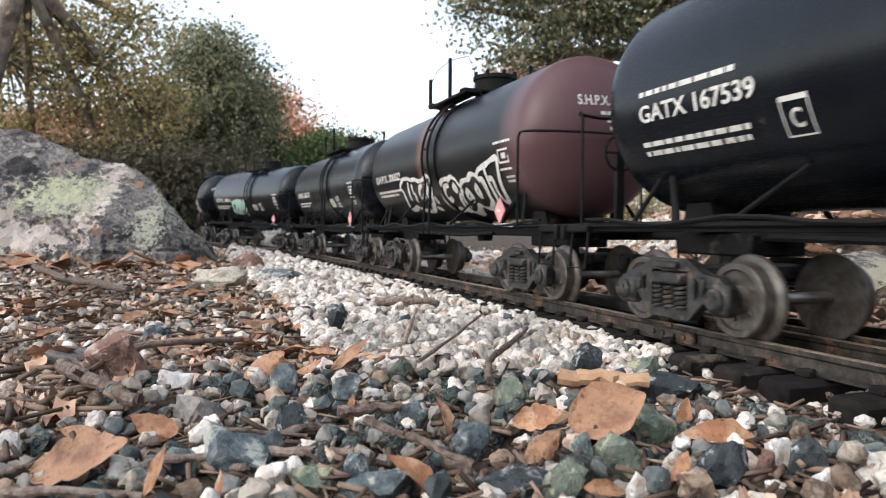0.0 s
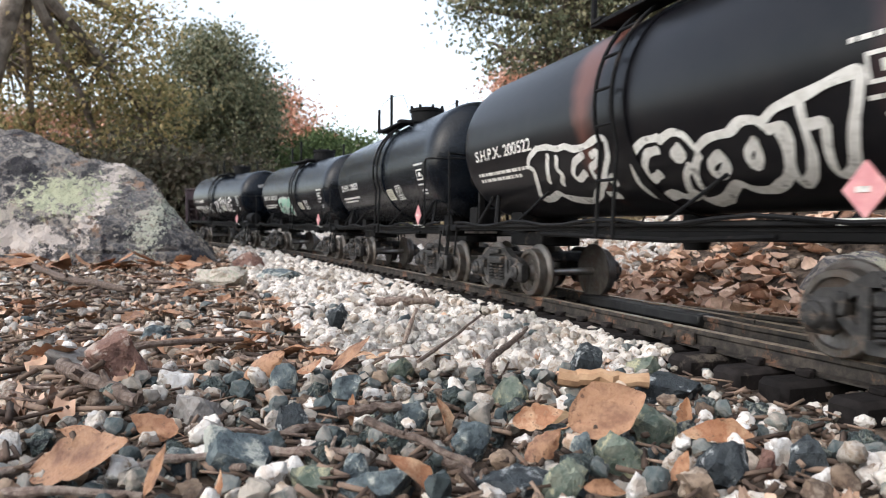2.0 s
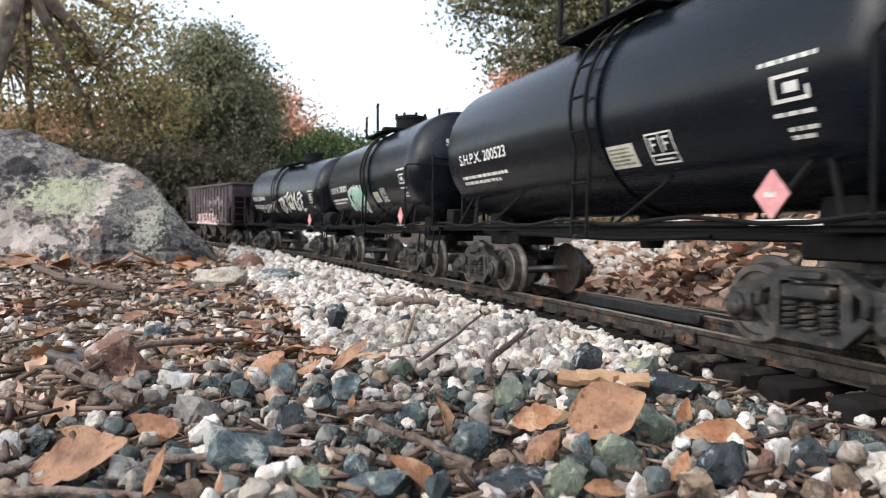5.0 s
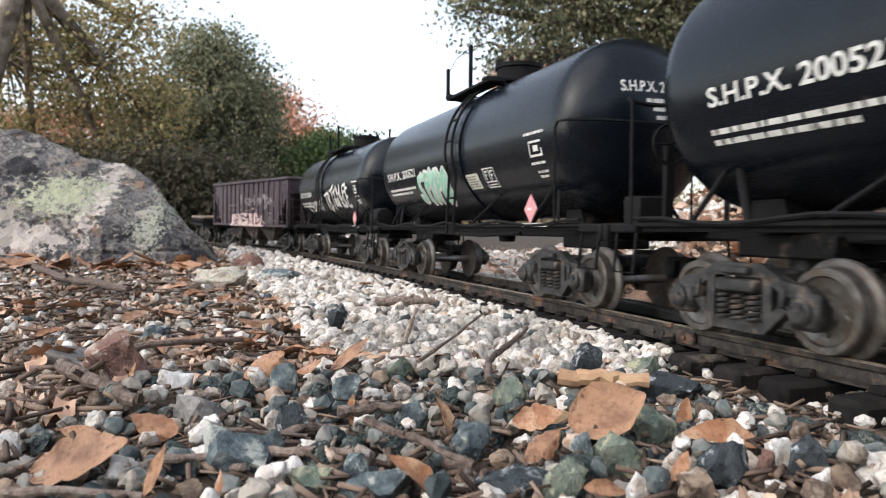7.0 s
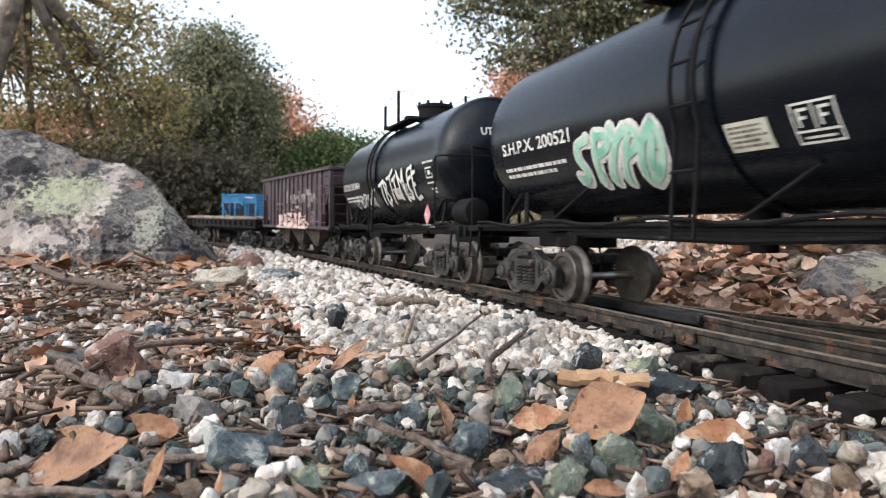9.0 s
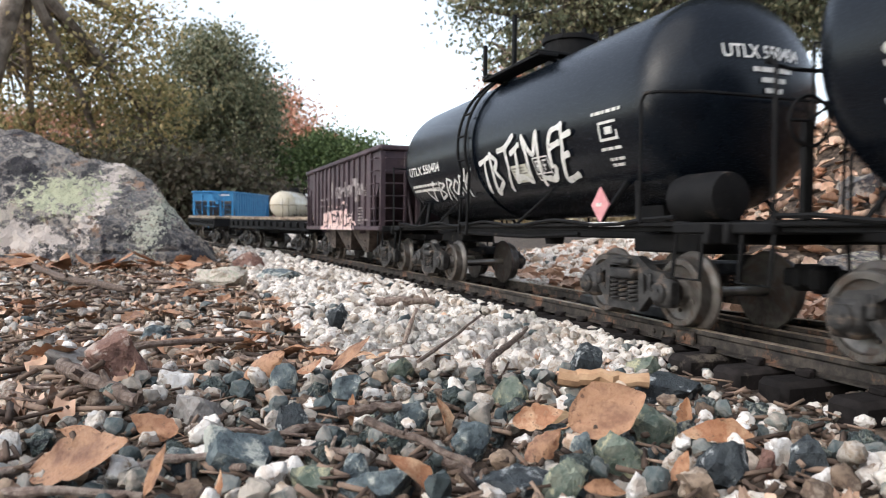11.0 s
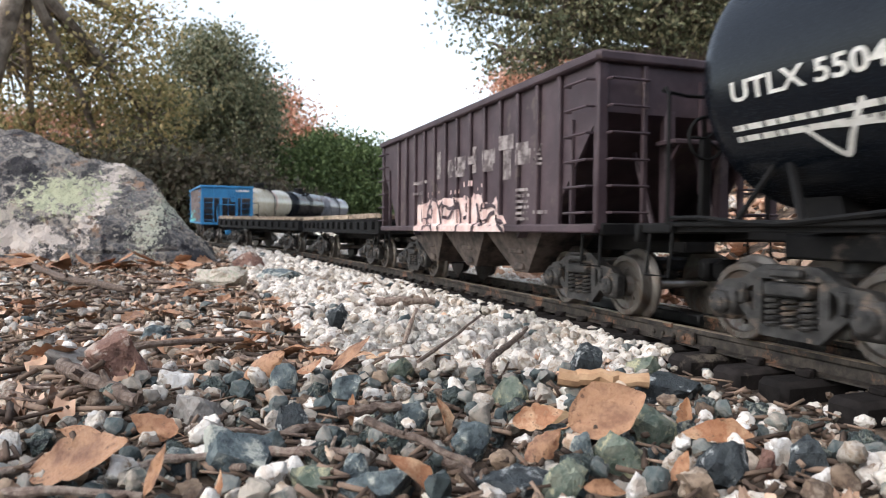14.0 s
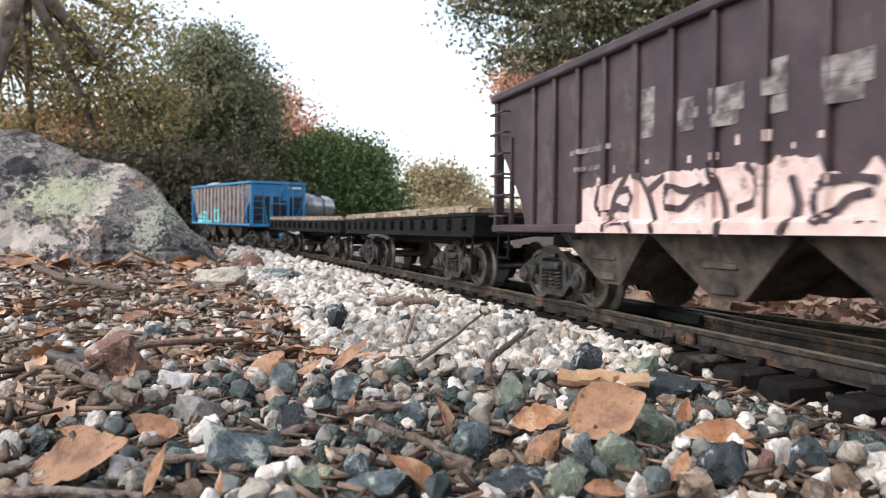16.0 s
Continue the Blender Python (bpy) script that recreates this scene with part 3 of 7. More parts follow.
def tank_car(name, paint, label, marks, gear=None, mark_w=0.085, mark_x=0.156, ladder_x=-0.018):
    car = tagged(new(name), label, "tank car", "freight train")
    if paint not in TANK_MESH:
        TANK_MESH[paint] = TANK_SHELL.mesh("tank", M[paint], True, 50)
    part("tank", TANK_MESH[paint], None, car)
    fb = M["frame_black"]
    g = Geo().box((0, 0, 0.0435), (0.43, 0.020, 0.009), 0.001)
    for e in (-1, 1):
        g.box((e * 0.149, 0, 0.0375), (0.05, 0.030, 0.010), 0.001)
        coupler(g, e)
    part("centre_sill", g, fb, car)
    # saddles that carry the tank over the trucks
    for e in (-1, 1):
        g = Geo()
        g.prism([(e * 0.149 - 0.012, 0.044), (e * 0.149 + 0.012, 0.044), (e * 0.149 + 0.008, 0.056), (e * 0.149 - 0.008, 0.056)], -0.022, 0.022)
        for y in (-1, 1):
            g.tube([(e * 0.135, y * 0.044, 0.046), (e * 0.149, y * 0.036, 0.068)], 0.0016, 6)
            g.tube([(e * 0.168, y * 0.044, 0.046), (e * 0.156, y * 0.036, 0.068)], 0.0012, 6)
        part("saddle", g, fb, car)
        g = Geo().box((e * 0.211, 0, 0.0445), (0.024, 0.100, 0.0045), 0.0008)
        g.box((e * 0.2215, 0, 0.0425), (0.0035, 0.104, 0.0085), 0.0008)
        part("end_platform", g, fb, car)
        # long side steps under the platform
        for y in (-1, 1):
            g = Geo()
            handrail(g, [(e * 0.200, y * 0.048, 0.044), (e * 0.200, y * 0.050, 0.024), (e * 0.216, y * 0.050, 0.024), (e * 0.216, y * 0.048, 0.044)], 0.0009)
            part("step", g, fb, car)
        # end handrail: up beside the shell, round the head
        g = Geo()
        zt, xe = 0.101, e * 0.2030
        handrail(g, [(e * 0.189, 0.0585, 0.046), (e * 0.189, 0.0585, zt - 0.003), (e * 0.1915, 0.0583, zt), (e * 0.1965, 0.0560, zt), (xe, 0.040, zt), (xe, 0.020, zt + 0.0003), (xe, -0.020, zt + 0.0003), (xe, -0.040, zt),
                      (e * 0.1965, -0.0560, zt), (e * 0.1915, -0.0583, zt), (e * 0.189, -0.0585, zt - 0.003), (e * 0.189, -0.0585, 0.046)])
        handrail(g, [(e * 0.212, -0.012, 0.046), (e * 0.212, -0.012, 0.124), (e * 0.212, -0.035, 0.124), (e * 0.212, -0.035, 0.046)])
        part("end_handrail", g, fb, car)
    for y in (-1, 1):
        g = Geo()
        g.box((0, y * 0.0470, 0.0462), (0.41, 0.0040, 0.0024), 0.0006)
        g.box((0, y * 0.0458, 0.0445), (0.40, 0.0012, 0.0030), 0.0004)
        part("side_sill", g, fb, car)
        for k in (-0.048, 0.100):
            part("sill_brace", Geo().tube([(k, y * 0.047, 0.047), (k - 0.026, y * (R_TANK * 0.72), 0.066)], 0.0009, 6), fb, car)
        pts = [(0.2 - 0.02 * i, y * 0.0495, 0.0475 + 0.0016 * math.sin(i * 1.3 + y)) for i in range(21)]
        part("side_pipe", Geo().tube(pts, 0.0010, 6), fb, car)
        # ladder up the side, bent to the shell
        g = Geo()
        for x in (ladder_x + 0.007, ladder_x - 0.007):
            pts = [(x, y * (R_TANK + 0.003), 0.040)]
            for i in range(15):
                a = -0.35 + 1.60 * i / 14
                pts.append((x, y * (R_TANK + 0.0045) * math.cos(a), Z_TANK + (R_TANK + 0.0045) * math.sin(a)))
            g.tube(pts, 0.0011, 6)
        lad = part("ladder", g, fb, car)
        for i in range(8):
            if i < 2:
                p = (ladder_x, y * (R_TANK + 0.003), 0.048 + i * 0.0190)
            else:
                a = -0.18 + 0.30 * (i - 2)
                p = (ladder_x, y * (R_TANK + 0.0045) * math.cos(a), Z_TANK + (R_TANK + 0.0045) * math.sin(a))
            part("rung", RUNG, None, lad, m=pose(*p))
    # strap round the middle of the shell
    g = Geo().lathe([(R_TANK - 0.001, ladder_x - 0.012), (R_TANK + 0.0012, ladder_x - 0.012), (R_TANK + 0.0012, ladder_x - 0.006), (R_TANK - 0.001, ladder_x - 0.006)], 56, (0, 0, Z_TANK), axis=0)
    part("tank_band", g, M[paint], car)
    # walkway and manway on top
    zt = Z_TANK + R_TANK
    g = Geo().lathe([(0.017, zt - 0.004), (0.017, zt + 0.012), (0.0185, zt + 0.0125), (0.0185, zt + 0.0155), (0.010, zt + 0.0175), (0.002, zt + 0.018)], 24, (-0.030, 0, 0), axis=2)
    for k in range(8):
        t = k * math.pi / 4
        g.lathe([(0.0016, zt + 0.0125), (0.0016, zt + 0.0185)], 6, (-0.030 + 0.0172 * math.cos(t), 0.0172 * math.sin(t), 0), axis=2)
    part("manway", g, fb, car)
    g = Geo()
    g.box((-0.015, 0.031, zt - 0.003), (0.085, 0.014, 0.0022), 0.0004).box((-0.015, -0.031, zt - 0.003), (0.085, 0.014, 0.0022), 0.0004)
    for x in (0.022, -0.052):
        g.box((x, 0, zt - 0.0015), (0.010, 0.078, 0.0022), 0.0004)
        for y in (-1, 1):
            g.tube([(x, y * 0.036, zt - 0.003), (x, y * 0.020, zt - 0.006)], 0.0012, 5)
    part("walkway", g, fb, car)
    for y in (-1, 1):
        for x, h in ((0.026, 0.026), (-0.022, 0.034)):
            g = Geo().box((x, y * 0.037, zt - 0.004 + h / 2), (0.0030, 0.0026, h), 0.0004)
            part("rail_post", g, fb, car)
    for y in (-1, 1):
        g = Geo()
        handrail(g, [(0.026, y * 0.037, zt + 0.017), (0.008, y * 0.037, zt + 0.026), (-0.022, y * 0.037, zt + 0.028), (-0.056, y * 0.035, zt + 0.024), (-0.070, y * 0.030, zt - 0.002)], 0.0003)
        part("top_railing", g, fb, car)
    # outlet valve and pipes under the belly
    g = Geo().lathe([(0.006, 0.026), (0.007, 0.030), (0.005, 0.034), (0.007, 0.040), (0.007, 0.046)], 12, (-0.012, 0, 0.008), axis=2)
    g.tube([(-0.09, 0.028, 0.041), (-0.03, 0.030, 0.039), (0.03, 0.029, 0.040), (0.10, 0.028, 0.041)], 0.0014, 6)
    part("outlet_valve", g, fb, car)
    if gear == "cylinder":
        g = Geo().lathe([(0.002, -0.0155), (0.0098, -0.014), (0.0105, -0.010), (0.0105, 0.010), (0.0098, 0.014), (0.002, 0.0155)], 18, (-0.200, 0.033, 0.0575), axis=0)
        part("brake_cylinder", g, fb, car)
    elif gear == "box":
        g = Geo().box((-0.207, 0.012, 0.0540), (0.014, 0.022, 0.0150), 0.001)
        part("brake_valve_box", g, fb, car)
    # brake wheel on its stand
    g = Geo()
    pts = [(0.2125, 0.022 + 0.0095 * math.cos(t), 0.085 + 0.0095 * math.sin(t)) for t in [2 * math.pi * i / 20 for i in range(21)]]
    g.tube(pts, 0.0008, 5)
    for k in range(5):
        t = 2 * math.pi * k / 5
        g.tube([(0.2125, 0.022, 0.085), (0.2125, 0.022 + 0.0095 * math.cos(t), 0.085 + 0.0095 * math.sin(t))], 0.0006, 4)
    g.box((0.2135, 0.022, 0.065), (0.003, 0.005, 0.040), 0.0005)
    part("brake_wheel", g, fb, car)
    for x in (-0.149, 0.149):
        add_truck(car, x)
    skin = Skin(lambda x, z: math.sqrt(max(R_TANK ** 2 - (z - Z_TANK) ** 2, 1e-6)))
    wp = M["white_paint"]
    part("reporting_mark", skin.text(marks, mark_x, 0.0905, mark_w, 0.0070), wp, car, "white stencilled lettering")
    part("data_lines", skin.bars(mark_x + 0.002, 0.0822, 0.078, 0.0020, 2, seed=len(marks)), wp, car, "small white lettering")
    g = skin.bars(-0.139, 0.1010, 0.030, 0.0016, 1, seed=7)
    skin.quad(-0.144, 0.0945, 0.015, 0.0013, geo=g)
    skin.quad(-0.144, 0.0865, 0.015, 0.0013, geo=g)
    skin.quad(-0.144, 0.0865, 0.0013, 0.0093, geo=g)
    skin.quad(-0.1577, 0.0865, 0.0013, 0.0045, geo=g)
    skin.quad(-0.149, 0.0895, 0.006, 0.0035, geo=g)
    skin.bars(-0.143, 0.0835, 0.020, 0.0014, 1, geo=g, seed=5)
    skin.bars(-0.147, 0.0785, 0.014, 0.0014, 2, geo=g, seed=9)
    part("data_panel", g, wp, car, "small white data panel lettering")
    # hazard placard
    g = Geo()
    cx, cz = -0.1430, 0.0560
    ring = [(cx + 0.0078, cz), (cx, cz + 0.0088), (cx - 0.0078, cz), (cx, cz - 0.0088)]
    g.add([(x, 0.0485, z) for x, z in ring] + [(x, 0.0477, z) for x, z in ring], [(0, 1, 2, 3), (0, 1, 5, 4), (1, 2, 6, 5), (2, 3, 7, 6), (3, 0, 4, 7)])
    part("placard", g, M["pink_paint"], car, "pink diamond placard with a pale centre")
    g = skin.bars(cx + 0.003, cz + 0.001, 0.007, 0.0018, 1, seed=3)
    g.v = [(x, 0.0488, z) for x, y, z in g.v]
    part("placard_sign", g, wp, car)
    # white strip plates on the sill
    g = Geo().box((-0.150, 0.0496, 0.0464), (0.030, 0.0006, 0.0022), 0.0001)
    part("sill_plate", g, wp, car)
    for e in (-1, 1):
        g = Geo().box((e * 0.2236, 0.012, 0.0425), (0.0006, 0.050, 0.0038), 0.0001)
        part("end_plate", g, wp, car)
    # lettering on the head that faces the camera
    hv, hf, hw = text_mesh(marks, 0.006 / 0.7)
    g = Geo()

    def on_head(y, z):
        return (-L_TANK - HEAD * math.sqrt(max(1 - (y * y + (z - Z_TANK) ** 2) / R_TANK ** 2, 0)) - 0.0009, y, z)
    g.add([on_head(0.022 - a * 0.042 / hw, 0.119 + b) for a, b in hv], hf)
    for i, (w, dy) in enumerate(((0.022, 0.008), (0.014, 0.004), (0.010, 0.002))):
        z = 0.113 - i * 0.0046
        n = int(w / 0.002)
        vs = [on_head(dy - w * j / n, z + h) for h in (0, 0.0022) for j in range(n + 1)]
        g.add(vs, [(j, j + 1, j + n + 2, j + n + 1) for j in range(n)])
    part("head_lettering", g, wp, car, "small white lettering")
    return car, skin


# tags sprayed by hand: strokes of (along the car, height)
OUTLINE_TAG = [
    [(0.0650, 0.0903), (0.0768, 0.0863), (0.0815, 0.0814), (0.0751, 0.0788), (0.0816, 0.0700), (0.0904, 0.0622), (0.0784, 0.0624), (0.0621, 0.0655), (0.0616, 0.0626), (0.0489, 0.0604), (0.0351, 0.0598), (0.0129, 0.0674), (-0.0037, 0.0799), (-0.0056, 0.0877), (0.0008, 0.0891), (0.0102, 0.0869), (0.0161, 0.0859), (0.0263, 0.0859), (0.0332, 0.0885), (0.0423, 0.0877), (0.0527, 0.0901), (0.0650, 0.0903)],
    [(0.0544, 0.0850), (0.0648, 0.0722)],
    [(0.0453, 0.0831), (0.0504, 0.0768), (0.0453, 0.0751), (0.0519, 0.0700)],
    [(0.0186, 0.0822), (0.0286, 0.0797), (0.0365, 0.0732), (0.0336, 0.0700), (0.0235, 0.0734)],
    [(0.0105, 0.0814), (0.0039, 0.0834), (0.0068, 0.0782), (0.0171, 0.0752), (0.0164, 0.0711)],
    [(0.0013, 0.0700), (0.0004, 0.0677), (0.0062, 0.0664), (0.0060, 0.0687), (0.0013, 0.0700)],
    [(0.0163, 0.0619), (0.0097, 0.0615)],
]
OUTLINE_NAME = [
    [(-0.0435, 0.0834), (-0.0341, 0.0836), (-0.0251, 0.0802), (-0.0188, 0.0737), (-0.0143, 0.0662), (-0.0157, 0.0602), (-0.0237, 0.0588), (-0.0349, 0.0608), (-0.0384, 0.0576), (-0.0473, 0.0606), (-0.0470, 0.0557), (-0.0598, 0.0571), (-0.0753, 0.0629), (-0.0789, 0.0596), (-0.0881, 0.0591), (-0.0982, 0.0621), (-0.1041, 0.0656)],
    [(-0.0404, 0.0785), (-0.0331, 0.0783), (-0.0263, 0.0725), (-0.0251, 0.0664), (-0.0339, 0.0688)],
    [(-0.0445, 0.0823), (-0.0534, 0.0849), (-0.0596, 0.0831), (-0.0629, 0.0791), (-0.0634, 0.0759), (-0.0719, 0.0798), (-0.0797, 0.0804), (-0.0850, 0.0802), (-0.0913, 0.0838), (-0.0987, 0.0834), (-0.1018, 0.0810)],
    [(-0.0546, 0.0783), (-0.0570, 0.0757), (-0.0508, 0.0726), (-0.0480, 0.0753), (-0.0546, 0.0783)],
    [(-0.0558, 0.0703), (-0.0499, 0.0675), (-0.0438, 0.0603)],
    [(-0.0640, 0.0741), (-0.0561, 0.0680), (-0.0533, 0.0621)],
    [(-0.0756, 0.0733), (-0.0774, 0.0697), (-0.0705, 0.0655), (-0.0652, 0.0659), (-0.0672, 0.0702), (-0.0756, 0.0733)],
    [(-0.0954, 0.0760), (-0.0952, 0.0712), (-0.0897, 0.0669), (-0.0874, 0.0679), (-0.0895, 0.0730), (-0.0954, 0.0760)],
    [(-0.1072, 0.0768), (-0.1066, 0.0700), (-0.1022, 0.0642)],
    [(-0.1023, 0.0821), (-0.1077, 0.0854), (-0.1183, 0.0873), (-0.1233, 0.0878), (-0.1257, 0.0887), (-0.1343, 0.0904), (-0.1429, 0.0915), (-0.1396, 0.0827), (-0.1343, 0.0735), (-0.1295, 0.0651), (-0.1233, 0.0617), (-0.1201, 0.0627), (-0.1226, 0.0694), (-0.1270, 0.0790), (-0.1212, 0.0785)],
    [(-0.1035, 0.0792), (-0.1109, 0.0800), (-0.1109, 0.0748), (-0.1043, 0.0648), (-0.1031, 0.0594), (-0.1115, 0.0634), (-0.1169, 0.0700), (-0.1183, 0.0782), (-0.1190, 0.0853)],
]
BUBBLE = [
    [(0.0555, 0.0889), (0.0653, 0.0872), (0.0676, 0.0805), (0.0634, 0.0743), (0.0684, 0.0694), (0.0732, 0.0709)],
    [(0.0465, 0.0900), (0.0514, 0.0789), (0.0546, 0.0685)],
    [(0.0467, 0.0894), (0.0376, 0.0893), (0.0363, 0.0844), (0.0464, 0.0812)],
    [(0.0329, 0.0914), (0.0327, 0.0839), (0.0223, 0.0899)],
    [(0.0321, 0.0833), (0.0439, 0.0688)],
    [(0.0208, 0.0892), (0.0159, 0.0905), (0.0123, 0.0850), (0.0182, 0.0797), (0.0242, 0.0788)],
    [(0.0202, 0.0865), (0.0334, 0.0681)],
    [(0.0019, 0.0899), (0.0112, 0.0824), (0.0170, 0.0730), (0.0185, 0.0660), (0.0084, 0.0687), (-0.0008, 0.0766), (-0.0029, 0.0864), (0.0019, 0.0899)],
    [(0.0030, 0.0838), (0.0106, 0.0719)],
]
TALL_TAG = [
    [(0.0035, 0.0886), (-0.0115, 0.0916)],
    [(-0.0056, 0.0897), (-0.0014, 0.0796), (0.0039, 0.0704)],
    [(-0.0155, 0.0932), (-0.0134, 0.0806), (-0.0061, 0.0686)],
    [(-0.0154, 0.0927), (-0.0247, 0.0883), (-0.0166, 0.0824), (-0.0242, 0.0752), (-0.0070, 0.0685)],
    [(-0.0286, 0.0940), (-0.0395, 0.0948), (-0.0511, 0.1008)],
    [(-0.0395, 0.0948), (-0.0389, 0.0829), (-0.0304, 0.0700)],
    [(-0.0467, 0.0908), (-0.0581, 0.0947)],
    [(-0.0537, 0.0926), (-0.0512, 0.0814), (-0.0414, 0.0731), (-0.0509, 0.0766), (-0.0590, 0.0743), (-0.0622, 0.0721), (-0.0665, 0.0878), (-0.0627, 0.1005), (-0.0712, 0.0889), (-0.0751, 0.0866), (-0.0822, 0.1008), (-0.0812, 0.0887), (-0.0756, 0.0709)],
    [(-0.0778, 0.0742), (-0.0874, 0.0719), (-0.0926, 0.0739), (-0.0955, 0.0782)],
    [(-0.1077, 0.0988), (-0.0992, 0.0981), (-0.0954, 0.0927), (-0.0923, 0.0798)],
    [(-0.0963, 0.0892), (-0.1058, 0.0908)],
    [(-0.1104, 0.0998), (-0.1094, 0.0882), (-0.1009, 0.0705), (-0.1149, 0.0730)],
    [(-0.1107, 0.0934), (-0.1186, 0.0945)],
    [(-0.1081, 0.0833), (-0.1132, 0.0840)],
]
SMALL_TAG = [
    [(0.1308, 0.0775), (0.0969, 0.0759)],
    [(0.1101, 0.0827), (0.1229, 0.0672), (0.1335, 0.0769)],
    [(0.0956, 0.0815), (0.1048, 0.0692)],
    [(0.0956, 0.0815), (0.0834, 0.0798), (0.0969, 0.0759), (0.0896, 0.0718), (0.1054, 0.0688)],
    [(0.0754, 0.0832), (0.0884, 0.0683)],
    [(0.0754, 0.0832), (0.0653, 0.0809), (0.0776, 0.0766), (0.0786, 0.0677)],
    [(0.0582, 0.0816), (0.0708, 0.0747), (0.0680, 0.0705), (0.0539, 0.0774), (0.0582, 0.0816)],
    [(0.0480, 0.0839), (0.0582, 0.0699)],
    [(0.0480, 0.0839), (0.0401, 0.0812), (0.0502, 0.0777), (0.0496, 0.0693)],
    [(0.0343, 0.0875), (0.0466, 0.0704)],
    [(0.0235, 0.0868), (0.0375, 0.0797), (0.0413, 0.0688)],
]
BLOCK_LINES = [
    [(0.0693, 0.0635), (0.0731, 0.0547), (0.0639, 0.0508), (0.0514, 0.0541)],
    [(0.0461, 0.0688), (0.0566, 0.0579), (0.0603, 0.0441)],
    [(0.0513, 0.0612), (0.0428, 0.0623), (0.0379, 0.0572), (0.0463, 0.0526), (0.0549, 0.0549)],
    [(0.0532, 0.0470), (0.0413, 0.0475), (0.0380, 0.0433)],
    [(0.0370, 0.0669), (0.0299, 0.0590), (0.0230, 0.0433)],
    [(0.0291, 0.0610), (0.0206, 0.0653)],
    [(0.0147, 0.0611), (0.0192, 0.0539), (0.0090, 0.0517), (0.0005, 0.0579), (-0.0102, 0.0593)],
    [(0.0147, 0.0611), (0.0061, 0.0587), (-0.0022, 0.0603)],
    [(-0.0076, 0.0675), (-0.0127, 0.0598), (-0.0165, 0.0511), (-0.0152, 0.0426)],
    [(-0.0264, 0.0658), (-0.0323, 0.0613), (-0.0299, 0.0532), (-0.0227, 0.0516)],
    [(-0.0457, 0.0601), (-0.0489, 0.0515), (-0.0446, 0.0431)],
    [(-0.0662, 0.0591), (-0.0573, 0.0579), (-0.0531, 0.0525), (-0.0573, 0.0458), (-0.0623, 0.0496), (-0.0662, 0.0537), (-0.0728, 0.0546)],
    [(-0.0603, 0.0594), (-0.0690, 0.0595), (-0.0746, 0.0581)],
    [(-0.0800, 0.0517), (-0.0870, 0.0465), (-0.0937, 0.0430)],
]


def paint_strokes(car, skin, name, strokes, width, off, material, label=""):
    """Each painted stroke is a part of its own, laid a hair above the one before it."""
    for i, pts in enumerate(strokes):
        part(name, skin.stroke(pts, width, off + i * 0.00003), M[material], car, label)


def label_boxes(car, skin):
    part("label_panel", skin.quad(-0.0395, 0.0730, 0.021, 0.0105, 0.0003), M["label_paper"], car, "pale paper label")
    part("label_print", skin.bars(-0.0410, 0.0820, 0.0185, 0.0009, 5, seed=12), M["faded_ink"], car, "small grey print")
    g = Geo()
    x, z, w, h = -0.0705, 0.0725, 0.0180, 0.0125
    for a in ((x, z, w, 0.0008), (x, z + h, w, 0.0008), (x, z, 0.0008, h + 0.0008), (x - w + 0.0008, z, 0.0008, h + 0.0008), (x, z + 0.0036, w, 0.0008), (x - 0.0086, z + 0.0036, 0.0008, 0.009), (x - 0.003, z + 0.0016, w - 0.006, 0.0008),
              (x - 0.0024, z + 0.0054, 0.0010, 0.006), (x - 0.0024, z + 0.0104, 0.0048, 0.001), (x - 0.0024, z + 0.0078, 0.0034, 0.001), (x - 0.0110, z + 0.0054, 0.0010, 0.006), (x - 0.0110, z + 0.0104, 0.0048, 0.001), (x - 0.0110, z + 0.0078, 0.0034, 0.001)):
        skin.quad(*a, geo=g)
    part("framed_label", g, M["white_paint"], car, "white framed stencil")


